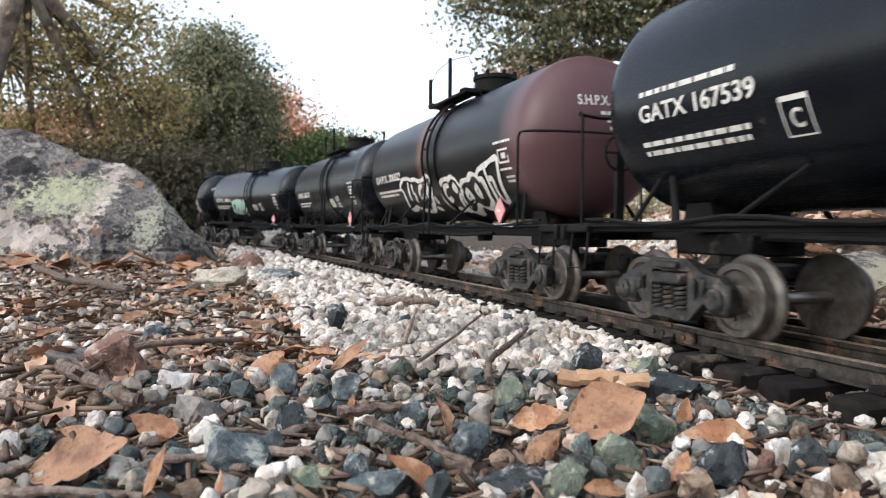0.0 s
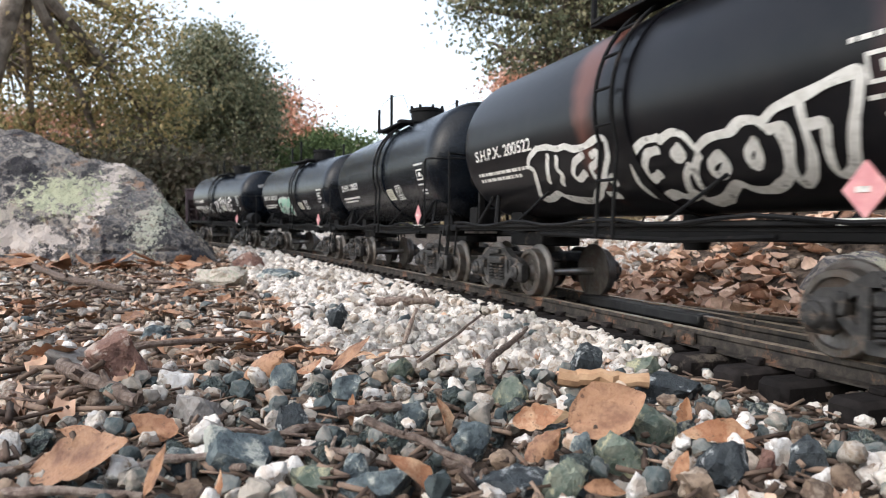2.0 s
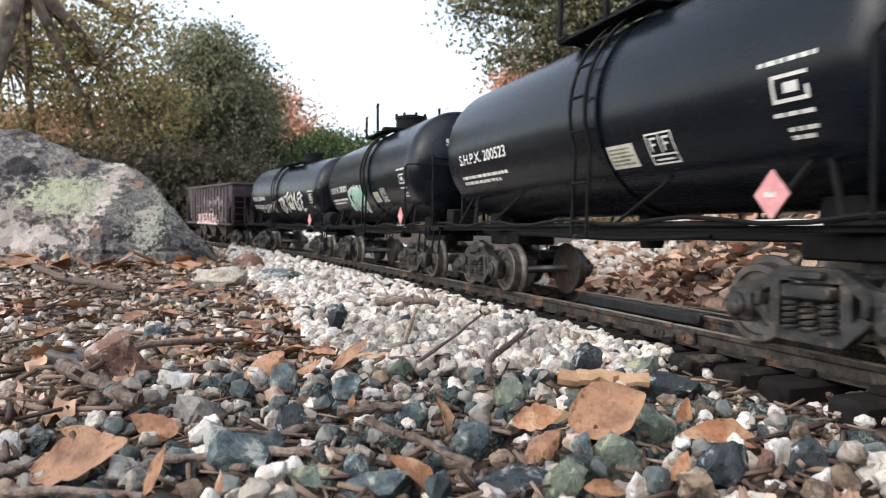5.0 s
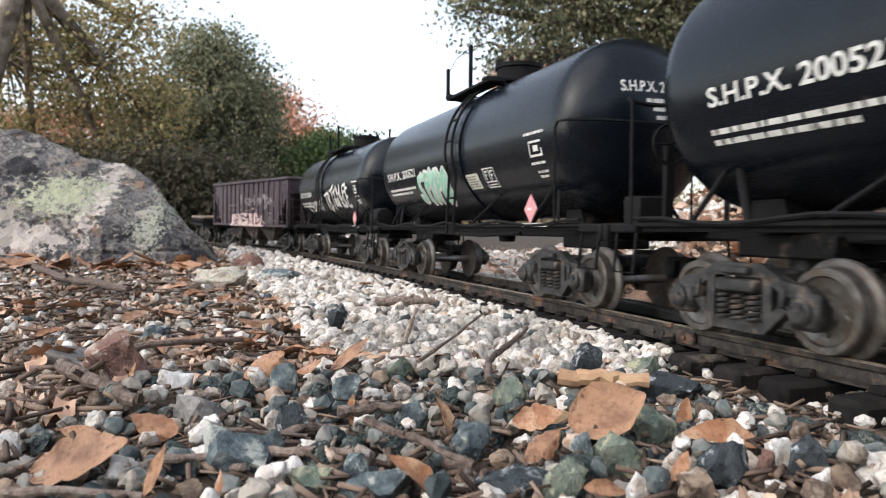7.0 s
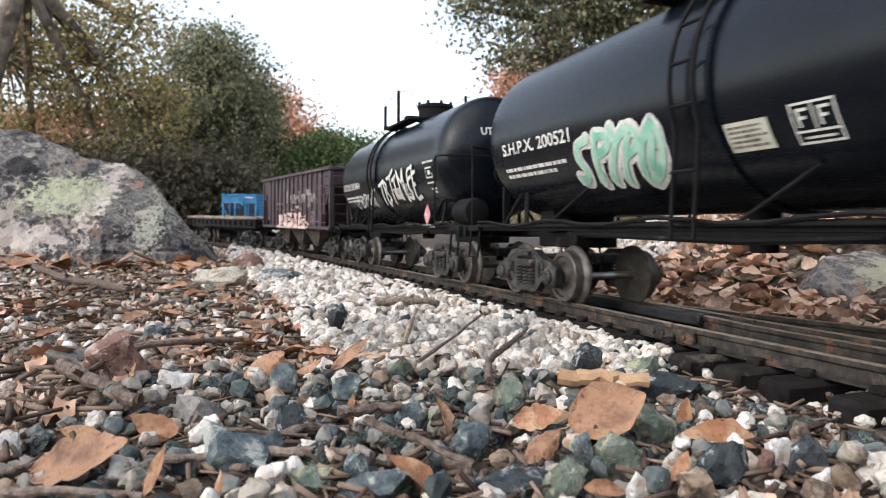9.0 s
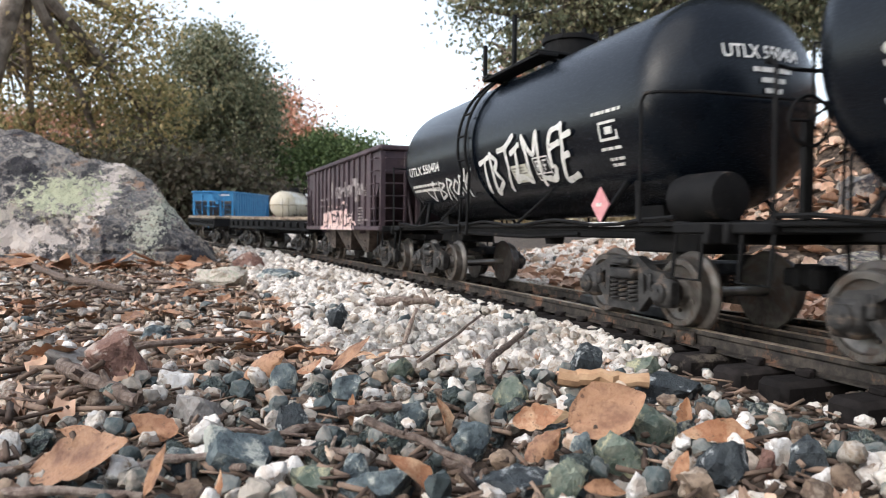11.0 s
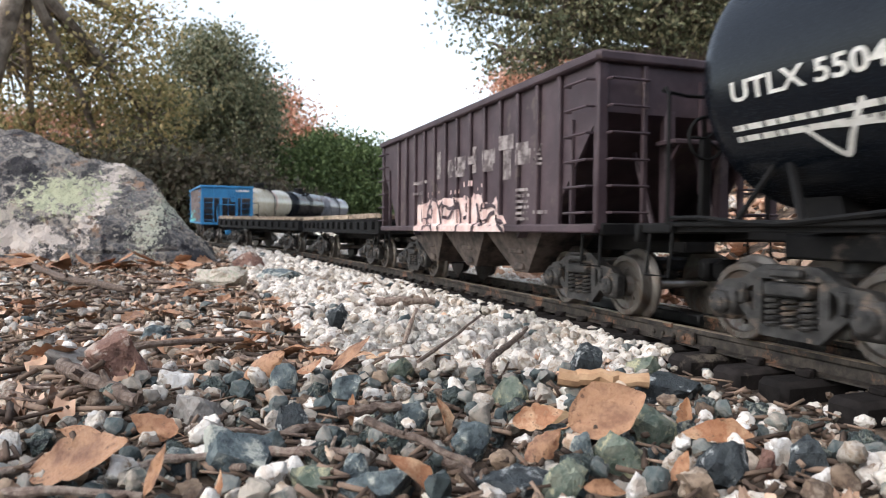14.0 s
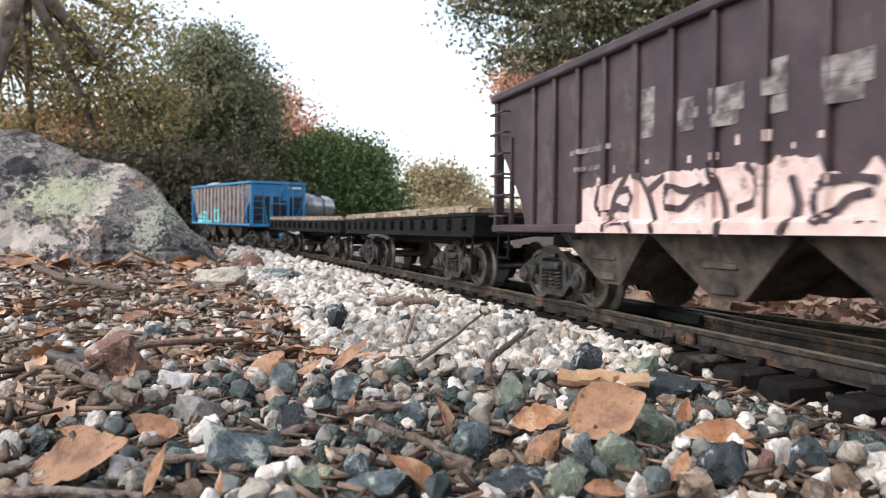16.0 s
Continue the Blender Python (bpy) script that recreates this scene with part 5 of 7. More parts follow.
# the larger stones: name, look, material, x, y, width, depth, height
NEAR_ROCKS = (
    ("slate_rock", "blue-grey slate block with pale veins", "slate", -0.0482, 0.1628, 0.0215, 0.0148, 0.0214),
    ("dark_rock", "black angular rock against the slate block", "black_rock", -0.0414, 0.1876, 0.0102, 0.0070, 0.0162),
    ("slate_rock", "flat blue-grey slate slab in mixed gravel", "slate", -0.0122, 0.1490, 0.0203, 0.0140, 0.0118),
    ("slate_rock", "dark slate chip beside the slate block", "slate", -0.0617, 0.1618, 0.0093, 0.0064, 0.0164),
    ("pale_rock", "white quartz lump among dark stones", "white_stone", -0.0329, 0.1746, 0.0107, 0.0073, 0.0131),
    ("pale_rock", "white quartz lump at the litter's edge", "white_stone", -0.1088, 0.1709, 0.0108, 0.0074, 0.0135),
    ("green_rock", "lichened grey-green rock beside a broad leaf", "green_rock", 0.0572, 0.1866, 0.0163, 0.0112, 0.0172),
    ("green_rock", "mossy yellow-green rock under a broad leaf", "green_rock", 0.0441, 0.1688, 0.0180, 0.0124, 0.0147),
    ("dark_rock", "black rock with white speckles by the ties", "black_rock", 0.0765, 0.2352, 0.0283, 0.0194, 0.0149),
    ("dark_rock", "dark rough rock under a brown leaf", "black_rock", 0.0663, 0.1593, 0.0175, 0.0120, 0.0158),
    ("dark_rock", "wide dark rock among small stones", "black_rock", 0.0168, 0.1521, 0.0219, 0.0150, 0.0138),
    ("green_rock", "grey-green wedge of rock standing in gravel", "green_rock", 0.0265, 0.1453, 0.0102, 0.0070, 0.0156),
    ("red_rock", "reddish brown angular rock lying in twigs", "red_rock", -0.1152, 0.2502, 0.0381, 0.0263, 0.0297),
    ("grey_rock", "grey-brown flat rock in leaf litter", "grey_rock", -0.0745, 0.2094, 0.0216, 0.0148, 0.0179),
    ("pale_rock", "bluish white quartz lump among twigs", "white_stone", -0.0917, 0.2366, 0.0149, 0.0102, 0.0174),
    ("dark_rock", "black broken rock at the edge of white gravel", "black_rock", 0.0573, 0.2718, 0.0181, 0.0124, 0.0216),
    ("green_rock", "pale green stone beside the speckled rock", "green_rock", 0.0795, 0.2689, 0.0174, 0.0120, 0.0166),
    ("green_rock", "green-veined rock half sunk in gravel", "green_rock", -0.0165, 0.2630, 0.0156, 0.0108, 0.0198),
    ("slate_rock", "blue-grey stone with white veins", "slate", -0.0093, 0.1994, 0.0126, 0.0086, 0.0159),
    ("slate_rock", "grey-blue rough stone beside a leaf", "slate", -0.0551, 0.2378, 0.0112, 0.0077, 0.0174),
    ("green_rock", "dark green rock lying in gravel", "slate", -0.0314, 0.2259, 0.0142, 0.0098, 0.0161),
    ("dark_rock", "dark grey-green rock in the gravel", "green_rock", 0.0222, 0.2289, 0.0184, 0.0127, 0.0154),
    ("grey_rock", "flat grey slab among twigs", "grey_rock", -0.1548, 0.2808, 0.0275, 0.0189, 0.0190),
    ("slate_rock", "grey-green stone at the front of the gravel", "green_rock", -0.0295, 0.1547, 0.0111, 0.0076, 0.0126),
    ("dark_rock", "dark blue stone at the front of the gravel", "slate", -0.0201, 0.1586, 0.0105, 0.0073, 0.0111),
    ("dark_rock", "dark stone among white pebbles", "black_rock", 0.0873, 0.1611, 0.0127, 0.0087, 0.0169),
    ("slate_rock", "teal-grey chunk in mixed gravel", "slate", 0.0346, 0.1697, 0.0071, 0.0049, 0.0145),
    ("slate_rock", "teal-grey rough stone in gravel", "slate", 0.0080, 0.1789, 0.0128, 0.0088, 0.0150),
    ("pale_rock", "white rounded pebble beside dark rock", "white_stone", 0.0838, 0.1699, 0.0107, 0.0074, 0.0141),
    ("pale_rock", "white rounded pebble near the front", "white_stone", 0.0831, 0.1500, 0.0081, 0.0056, 0.0119),
    ("pale_rock", "white lumpy pebble in dark gravel", "white_stone", 0.0430, 0.1499, 0.0079, 0.0054, 0.0114),
    ("pale_rock", "white lumpy pebble at the front", "white_stone", 0.0098, 0.1432, 0.0085, 0.0059, 0.0112),
    ("pale_rock", "cream pebble near the ties", "white_stone", 0.0817, 0.1839, 0.0093, 0.0064, 0.0127),
    ("red_rock", "salmon pink pebble in gravel", "red_rock", 0.0786, 0.1645, 0.0060, 0.0041, 0.0113),
    ("pale_rock", "tan smooth pebble beside a curled leaf", "tan_stone", 0.0344, 0.2059, 0.0141, 0.0097, 0.0147),
)


def under_rock(x, y):
    return any(((x - r[3]) / (0.46 * r[5])) ** 2 + ((y - r[4] + 0.003) / (0.5 * r[6] + 0.004)) ** 2 < 1 for r in NEAR_ROCKS)


def scatter_gravel():
    rnd = random.Random(11)
    white_near, white, dark_near, dark, tan_near, tan = [], [], [], [], [], []

    def piece(x, y, size, lift):
        s, lat = track_near(x, y)
        if 0.049 < lat < 0.068 and y < 0.29:
            size, lift = size * 0.65, 0.0
        if 0.03 < lat < 0.056 and y >= 0.30:
            return (x, y, -0.0115 + rise(s) + size * 0.1, min(size, 0.0085), rnd.randrange(12), turn(rnd))
        return (x, y, ground_z(x, y) + size * lift, size, rnd.randrange(12), turn(rnd))
    y = 0.10
    while y < 2.3:
        step = 0.0057 + max(y - 0.35, 0) * 0.0066
        half = 0.72 * y + 0.06
        x = -half
        while x < min(half, 0.75):
            xx, yy = x + rnd.uniform(-0.6, 0.6) * step, y + rnd.uniform(-0.6, 0.6) * step
            x += step
            if yy < 0.32 and under_rock(xx, yy):
                continue
            zn = zone(xx, yy)
            if zn == "white":
                sz = step * rnd.uniform(1.1, 1.75) if y > 0.5 else rnd.uniform(0.0055, 0.0098) * (1.25 if rnd.random() < 0.12 else 1)
                p = piece(xx, yy, sz, rnd.uniform(0.2, 0.6))
                if rnd.random() < 0.05:
                    dark.append(p)
                elif rnd.random() < 0.04:
                    tan.append(p)
                elif 0.29 < yy < 0.42 and -0.05 < xx < 0.06 and len(white_near) < 300 and rnd.random() < 0.55:
                    white_near.append(p)
                else:
                    white.append(p)
            elif zn == "dark":
                r = rnd.random()
                if r < 0.16:
                    p = piece(xx, yy, rnd.uniform(0.007, 0.0125), rnd.uniform(0.0, 0.35))
                    (dark_near if len(dark_near) < 290 else dark).append(p)
                elif r < 0.72:
                    p = piece(xx, yy, rnd.uniform(0.004, 0.0085), rnd.uniform(0.2, 0.9))
                    if rnd.random() < (0.55 if xx > 0.06 else 0.20):
                        white.append(p)
                    else:
                        dark.append(p)
                elif r < 0.86:
                    tan.append(piece(xx, yy, rnd.uniform(0.004, 0.009), rnd.uniform(0.2, 0.7)))
            elif zn == "litter":
                r = rnd.random()
                if r < 0.03:
                    p = piece(xx, yy, rnd.uniform(0.006, 0.013), rnd.uniform(0, 0.4))
                    (tan_near if len(tan_near) < 220 and yy < 0.6 else tan).append(p)
                elif r < 0.56:
                    tan.append(piece(xx, yy, rnd.uniform(0.0025, 0.0065) * (1 + max(yy - 0.4, 0)), rnd.uniform(0.1, 0.6)))
                elif r < 0.70:
                    white.append(piece(xx, yy, rnd.uniform(0.003, 0.009), rnd.uniform(0.2, 0.6)))
                elif r < 0.75:
                    dark.append(piece(xx, yy, rnd.uniform(0.004, 0.011), rnd.uniform(0.0, 0.5)))
            elif zn == "bed" and rnd.random() < 0.55:
                p = (xx, yy, -0.0165 + rise(track_near(xx, yy)[0]) + rnd.uniform(0.000, 0.0035), rnd.uniform(0.003, 0.0065), rnd.randrange(12), turn(rnd))
                (white if rnd.random() < 0.30 else dark if rnd.random() < 0.7 else tan).append(p)
            elif zn == "bank" and rnd.random() < 0.10:
                tan.append(piece(xx, yy, rnd.uniform(0.004, 0.012), 0.3))
        y += step
    for mt, near, name in (("white_stone", white_near, "white_stone"), ("dark_stone", dark_near, "dark_stone"), ("tan_stone", tan_near, "brown_stone")):
        ms = stone_meshes(M[mt], STONES_ROUND if mt == "white_stone" else STONES_NEAR)
        for (x, yv, z, size, k, eul) in near:
            ob = part(name, ms[k], None, ground)
            ob.matrix_basis = Matrix.LocRotScale((x, yv, z), eul, (size, size, size))
    sown(M["white_gravel"], "white_gravel", "crushed white stone gravel spread beside the track", white, "gravel")
    sown(M["dark_gravel"], "dark_gravel", "dark grey-green crushed stone mixed with the ballast", dark, "gravel")
    sown(M["tan_gravel"], "brown_gravel", "small brown and tan stones in the litter", tan, "gravel")


scatter_gravel()


def rock(name, label, x, y, w, d, h, material, seed, yaw=0.0, z=-0.016, tip=0.0):
    vs, fs = hull_stone(seed, 15, 1, 1, 1, 3, 0.07)
    lo = min(v.z for v in vs)
    g = Geo().add([(v.x * w, v.y * d, (v.z - lo) * h) for v in vs], fs)
    return tagged(part(name, g, M[material], None, "", pose(x, y, z, tip, 0, yaw), angle=24), label, "rock")


M["white_stone_lump"] = mat("white_quartz", [(0.52, 0.44, 0.37), (0.74, 0.69, 0.63), (0.82, 0.79, 0.76), (0.62, 0.56, 0.50)], 190, 0.85, 0.8, fine=1500, dist=0.001, dirt=(0.40, 0.31, 0.23), dirt_amt=0.1, dirt_scale=160)
M["tan_stone_lump"] = mat("tan_pebble", [(0.42, 0.26, 0.14), (0.58, 0.40, 0.24), (0.50, 0.32, 0.18)], 120, 0.6, 0.4, fine=1200, dist=0.0006)
M["slate"] = mat("blue_slate", [(0.05, 0.065, 0.075), (0.11, 0.14, 0.15), (0.18, 0.21, 0.21)], 210, 0.75, 0.9, dirt=(0.46, 0.47, 0.42), dirt_amt=0.55, dirt_scale=110, dist=0.0012, fine=1600)
M["green_rock"] = mat("green_rock", [(0.10, 0.13, 0.10), (0.17, 0.20, 0.16), (0.24, 0.25, 0.19)], 210, 0.8, 0.9, dirt=(0.46, 0.43, 0.28), dirt_amt=0.5, dirt_scale=130, dist=0.0012, fine=1600)
M["black_rock"] = mat("black_rock", [(0.018, 0.022, 0.026), (0.05, 0.06, 0.065), (0.03, 0.035, 0.04)], 210, 0.6, 0.9, dirt=(0.48, 0.50, 0.49), dirt_amt=0.42, dirt_scale=120, dist=0.0012, fine=1600)
M["pale_rock"] = mat("pale_rock", [(0.42, 0.36, 0.29), (0.56, 0.50, 0.42), (0.34, 0.28, 0.22)], 210, 0.9, 0.9, dirt=(0.36, 0.38, 0.28), dirt_amt=0.35, dirt_scale=240, dist=0.001)
M["grey_rock"] = mat("grey_rock", [(0.20, 0.18, 0.165), (0.30, 0.28, 0.26), (0.25, 0.22, 0.2)], 210, 0.9, 0.9, dirt=(0.42, 0.38, 0.34), dirt_amt=0.25, dirt_scale=150, dist=0.001)
rock("dark_rock", "black pointed rock standing on white gravel", -0.060, 0.387, 0.014, 0.011, 0.021, "black_rock", 33, 15)
rock("pale_rock", "pale lichened flat rock beside the boulder", -0.210, 0.660, 0.064, 0.045, 0.030, "pale_rock", 14, 5)
rock("dark_rock", "dark flat rock beside the track", -0.178, 0.752, 0.062, 0.04, 0.019, "slate", 19, -15)
rock("red_rock", "dark red rock by the boulder", -0.255, 0.905, 0.05, 0.03, 0.035, "red_rock", 53, 0)
rock("dark_rock", "dark stone in the brown litter", -0.147, 0.352, 0.018, 0.014, 0.012, "slate", 57, 0)


for i, (name, look_of, stone, x, y, w, d, h) in enumerate(NEAR_ROCKS):
    rock(name, look_of, x, y, w, d, h, stone + "_lump" if stone in ("white_stone", "tan_stone") else stone, 41 if stone == "red_rock" else 141 + i * 3, (i * 37) % 40 - 20, -0.019)

# the lichened boulder
M["boulder"] = mat("boulder_stone", [(0.05, 0.048, 0.05), (0.21, 0.185, 0.165), (0.11, 0.108, 0.115), (0.29, 0.25, 0.21), (0.075, 0.073, 0.08), (0.38, 0.33, 0.28)], 20, 0.9, 1.0, fine=260, dirt=(0.46, 0.44, 0.33), dirt_amt=-0.05, dirt_scale=110, dist=0.006)


def second_patch(m, colour, scale, lo, hi, shift):
    N, L = m.node_tree.nodes, m.node_tree.links
    bs = N["Principled BSDF"]
    src = bs.inputs["Base Color"].links[0].from_socket
    tc = N.new("ShaderNodeTexCoord")
    mp = N.new("ShaderNodeMapping")
    mp.inputs["Location"].default_value = shift
    L.new(tc.outputs["Object"], mp.inputs[0])
    nz = N.new("ShaderNodeTexNoise")
    nz.inputs["Scale"].default_value, nz.inputs["Detail"].default_value, nz.inputs["Roughness"].default_value = scale, 9, 0.68
    L.new(mp.outputs[0], nz.inputs["Vector"])
    r = N.new("ShaderNodeMapRange")
    r.inputs[1].default_value, r.inputs[2].default_value = lo, hi
    L.new(nz.outputs["Fac"], r.inputs[0])
    mx = N.new("ShaderNodeMix")
    mx.data_type = "RGBA"
    L.new(r.outputs[0], mx.inputs[0])
    L.new(src, mx.inputs[6])
    mx.inputs[7].default_value = (*colour, 1)
    L.new(mx.outputs[2], bs.inputs["Base Color"])


second_patch(M["boulder"], (0.032, 0.03, 0.034), 13, 0.53, 0.57, (7, 2, 5))
second_patch(M["boulder"], (0.28, 0.17, 0.11), 18, 0.57, 0.64, (1, 9, 3))
second_patch(M["boulder"], (0.36, 0.32, 0.27), 22, 0.62, 0.65, (4, 1, 8))
second_patch(M["boulder"], (0.055, 0.05, 0.05), 60, 0.56, 0.61, (3, 3, 1))


def spot(m, colour, centre, size, wobble, scale, seed):
    """A patch of lichen or quartz with a ragged edge, at its place on the stone."""
    N, L = m.node_tree.nodes, m.node_tree.links
    bs = N["Principled BSDF"]
    src = bs.inputs["Base Color"].links[0].from_socket
    tc = N.new("ShaderNodeTexCoord")
    mp = N.new("ShaderNodeVectorMath")
    mp.operation = "SUBTRACT"
    mp.inputs[1].default_value = centre
    L.new(tc.outputs["Object"], mp.inputs[0])
    sc = N.new("ShaderNodeVectorMath")
    sc.operation = "DIVIDE"
    sc.inputs[1].default_value = size
    L.new(mp.outputs[0], sc.inputs[0])
    ln = N.new("ShaderNodeVectorMath")
    ln.operation = "LENGTH"
    L.new(sc.outputs[0], ln.inputs[0])
    nz = N.new("ShaderNodeTexNoise")
    nz.inputs["Scale"].default_value, nz.inputs["Detail"].default_value, nz.inputs["Roughness"].default_value = scale, 10, 0.75
    L.new(tc.outputs["Object"], nz.inputs["Vector"])
    ad = N.new("ShaderNodeMath")
    ad.operation = "MULTIPLY_ADD"
    ad.inputs[1].default_value = wobble
    L.new(nz.outputs["Fac"], ad.inputs[0])
    L.new(ln.outputs["Value"], ad.inputs[2])
    r = N.new("ShaderNodeMapRange")
    r.inputs[1].default_value, r.inputs[2].default_value = 1.0 + wobble * 0.5, 0.86 + wobble * 0.5
    L.new(ad.outputs[0], r.inputs[0])
    mx = N.new("ShaderNodeMix")
    mx.data_type = "RGBA"
    L.new(r.outputs[0], mx.inputs[0])
    L.new(src, mx.inputs[6])
    mx.inputs[7].default_value = (*colour, 1)
    L.new(mx.outputs[2], bs.inputs["Base Color"])


spot(M["boulder"], (0.52, 0.45, 0.40), (-0.590, 0.97, 0.026), (0.058, 0.3, 0.024), 6.0, 55, 1)
spot(M["boulder"], (0.58, 0.50, 0.44), (-0.51, 1.0, 0.095), (0.014, 0.3, 0.060), 9.0, 75, 2)
spot(M["boulder"], (0.43, 0.43, 0.29), (-0.560, 1.0, 0.092), (0.052, 0.3, 0.026), 7.0, 110, 3)
spot(M["boulder"], (0.34, 0.34, 0.27), (-0.425, 1.0, 0.055), (0.018, 0.3, 0.040), 11.0, 170, 4)


def boulder(name, label, pts, splits, seed, amp):
    bm = bmesh.new()
    for p in pts:
        bm.verts.new(p)
    h = bmesh.ops.convex_hull(bm, input=bm.verts)
    bmesh.ops.delete(bm, geom=[g for g in h["geom_interior"] if isinstance(g, bmesh.types.BMVert)], context="VERTS")
    for _ in range(splits):
        bmesh.ops.triangulate(bm, faces=bm.faces)
        bmesh.ops.subdivide_edges(bm, edges=[e for e in bm.edges if e.calc_length() > 0.007], cuts=1)
    bmesh.ops.triangulate(bm, faces=bm.faces)
    bm.normal_update()
    moved = {}
    for v in bm.verts:
        p = v.co + Vector((seed, 0, 0))
        r = abs(noise.noise(p * 9)) * 1.6 + 0.6 * noise.noise(p * 22) + 0.35 * abs(noise.noise(p * 48)) + 0.35 * noise.noise(p * 75) + 0.25 * noise.noise(p * 130)
        cr = 0.35 if abs(noise.noise(p * 6 + Vector((0, 0, p.z * 9)))) < 0.05 else 0
        big = abs(noise.noise(p * 4.3)) * 1.8 + noise.noise(p * 5.5 + Vector((4, 4, 4)))
        st = math.floor(3.2 * noise.noise(p * 7 + Vector((9, 1, 5)))) * 0.2
        moved[v] = v.co + v.normal * amp * (r * 0.75 + big * 0.9 + st - 0.7 - cr)
    for v, c in moved.items():
        v.co = c
    me = bpy.data.meshes.new(name)
    bm.to_mesh(me)
    bm.free()
    me.materials.append(M["boulder"])
    me.shade_smooth()
    me.set_sharp_from_angle(angle=radians(40))
    return tagged(new(name, me), label, "rock")


boulder("boulder", "large grey-brown boulder with pale green lichen", [
    (-0.80, 1.12, 0.194), (-0.72, 1.10, 0.190), (-0.645, 1.10, 0.184), (-0.60, 1.08, 0.166), (-0.565, 1.09, 0.148), (-0.515, 1.10, 0.141), (-0.455, 1.09, 0.120),
    (-0.435, 1.07, 0.098), (-0.400, 1.06, 0.050), (-0.335, 1.02, -0.03), (-0.42, 0.95, -0.03), (-0.40, 0.985, 0.03), (-0.52, 0.94, -0.03), (-0.52, 0.975, 0.06), (-0.64, 0.95, -0.03), (-0.66, 0.98, 0.09), (-0.80, 0.98, -0.03),
    (-0.80, 1.00, 0.11), (-1.0, 1.02, -0.03), (-1.0, 1.15, 0.16), (-1.0, 1.4, -0.03), (-0.5, 1.36, -0.03), (-0.6, 1.3, 0.12), (-0.8, 1.3, 0.16), (-0.38, 1.22, -0.03)], 6, 2.0, 0.011)
boulder("boulder", "lichened grey rock in the bank behind the track", [
    (0.270, 0.480, -0.038), (0.268, 0.500, 0.004), (0.300, 0.475, -0.004), (0.325, 0.480, 0.014), (0.360, 0.490, -0.028), (0.290, 0.520, 0.022), (0.330, 0.525, 0.028), (0.365, 0.530, 0.008), (0.270, 0.560, -0.028), (0.330, 0.580, 0.012), (0.370, 0.570, -0.028)], 4, 5.0, 0.0045)
boulder("boulder", "pale lichened rock on the bank", [
    (0.375, 0.605, 0.00), (0.365, 0.630, 0.085), (0.400, 0.615, 0.100), (0.450, 0.620, 0.085), (0.480, 0.640, 0.00), (0.390, 0.690, 0.100), (0.460, 0.690, 0.080), (0.380, 0.700, 0.0), (0.47, 0.70, 0.0)], 4, 9.0, 0.005)
spot(M["boulder"], (0.36, 0.34, 0.25), (0.318, 0.50, 0.012), (0.016, 0.2, 0.012), 8.0, 90, 5)
spot(M["boulder"], (0.40, 0.38, 0.27), (0.42, 0.62, 0.07), (0.02, 0.2, 0.02), 8.0, 90, 6)


# ---- leaves ----
def leaf_geo(seed, lobed, curl, bend, wide=0.42):
    """A dry leaf one unit long, stalk at the origin, rolled and bent."""
    rnd = random.Random(seed)
    n, k = 22, 6
    ph = rnd.uniform(0, 6)
    g = Geo()
    vs = []
    for i in range(n + 1):
        u = i / n
        w = wide * math.sin(math.pi * min(u * 0.97 + 0.02, 1)) ** 0.75 * (1.15 - 0.45 * u) * 0.5
        if lobed:
            w *= 0.86 + 0.26 * abs(math.sin(u * math.pi * 4.2 + ph)) ** 0.8
        for j in range(-k, k + 1):
            v = j / k
            x = u
            y = w * v * (1 + 0.10 * noise.noise((u * 7, seed, v)))
            z = curl * (y * y) * 2.6 + 0.55 * bend * (u - 0.4) ** 2 + 0.03 * noise.noise((u * 4 + seed, v * 1.6, seed)) - 0.010 * math.exp(-(v * 7) ** 2)
            z += 0.0018 * math.cos(u * 40 - abs(v) * 9)
            vs.append((x, y, z))
    m = 2 * k + 1
    fs = [(i * m + j, i * m + j + 1, (i + 1) * m + j + 1, (i + 1) * m + j) for i in range(n) for j in range(2 * k)]
    g.add(vs, fs)
    g.tube([(-0.16, 0.02, 0.0), (-0.06, 0.0, -0.004), (0.05, 0, bend * 0.12 - 0.004)], [0.010, 0.009, 0.007], 5)
    return g


LEAVES = [leaf_geo(1, True, 0.35, 0.25, 0.55), leaf_geo(2, False, 0.5, 0.35), leaf_geo(3, True, -0.6, 0.3, 0.6), leaf_geo(4, False, 1.0, -0.3, 0.45), leaf_geo(5, False, -0.4, 0.5, 0.5), leaf_geo(6, True, 0.9, 0.5, 0.5), leaf_geo(7, False, 0.25, 0.2, 0.78)]
LEAF_ME = [g.mesh("fallen_leaf", M["leaf"], True, 70) for g in LEAVES]
LEAF_LABELS = ["dry brown lobed oak leaf on the ground", "dry tan smooth-edged leaf on the ground", "dry russet lobed leaf, curled under", "narrow curled dry brown leaf", "dry arched tan leaf", "dry rolled russet oak leaf", "broad dry tan leaf with a short stalk"]


def leaf(k, x, y, z, size, yaw, tilt=0.0, roll=0.0):
    ob = new("fallen_leaf", LEAF_ME[k])
    ob.matrix_basis = Matrix.LocRotScale((x, y, z), Euler((radians(roll), radians(-tilt), radians(yaw))), (size, size, size))
    return tagged(ob, LEAF_LABELS[k], "leaf", "fallen leaves")


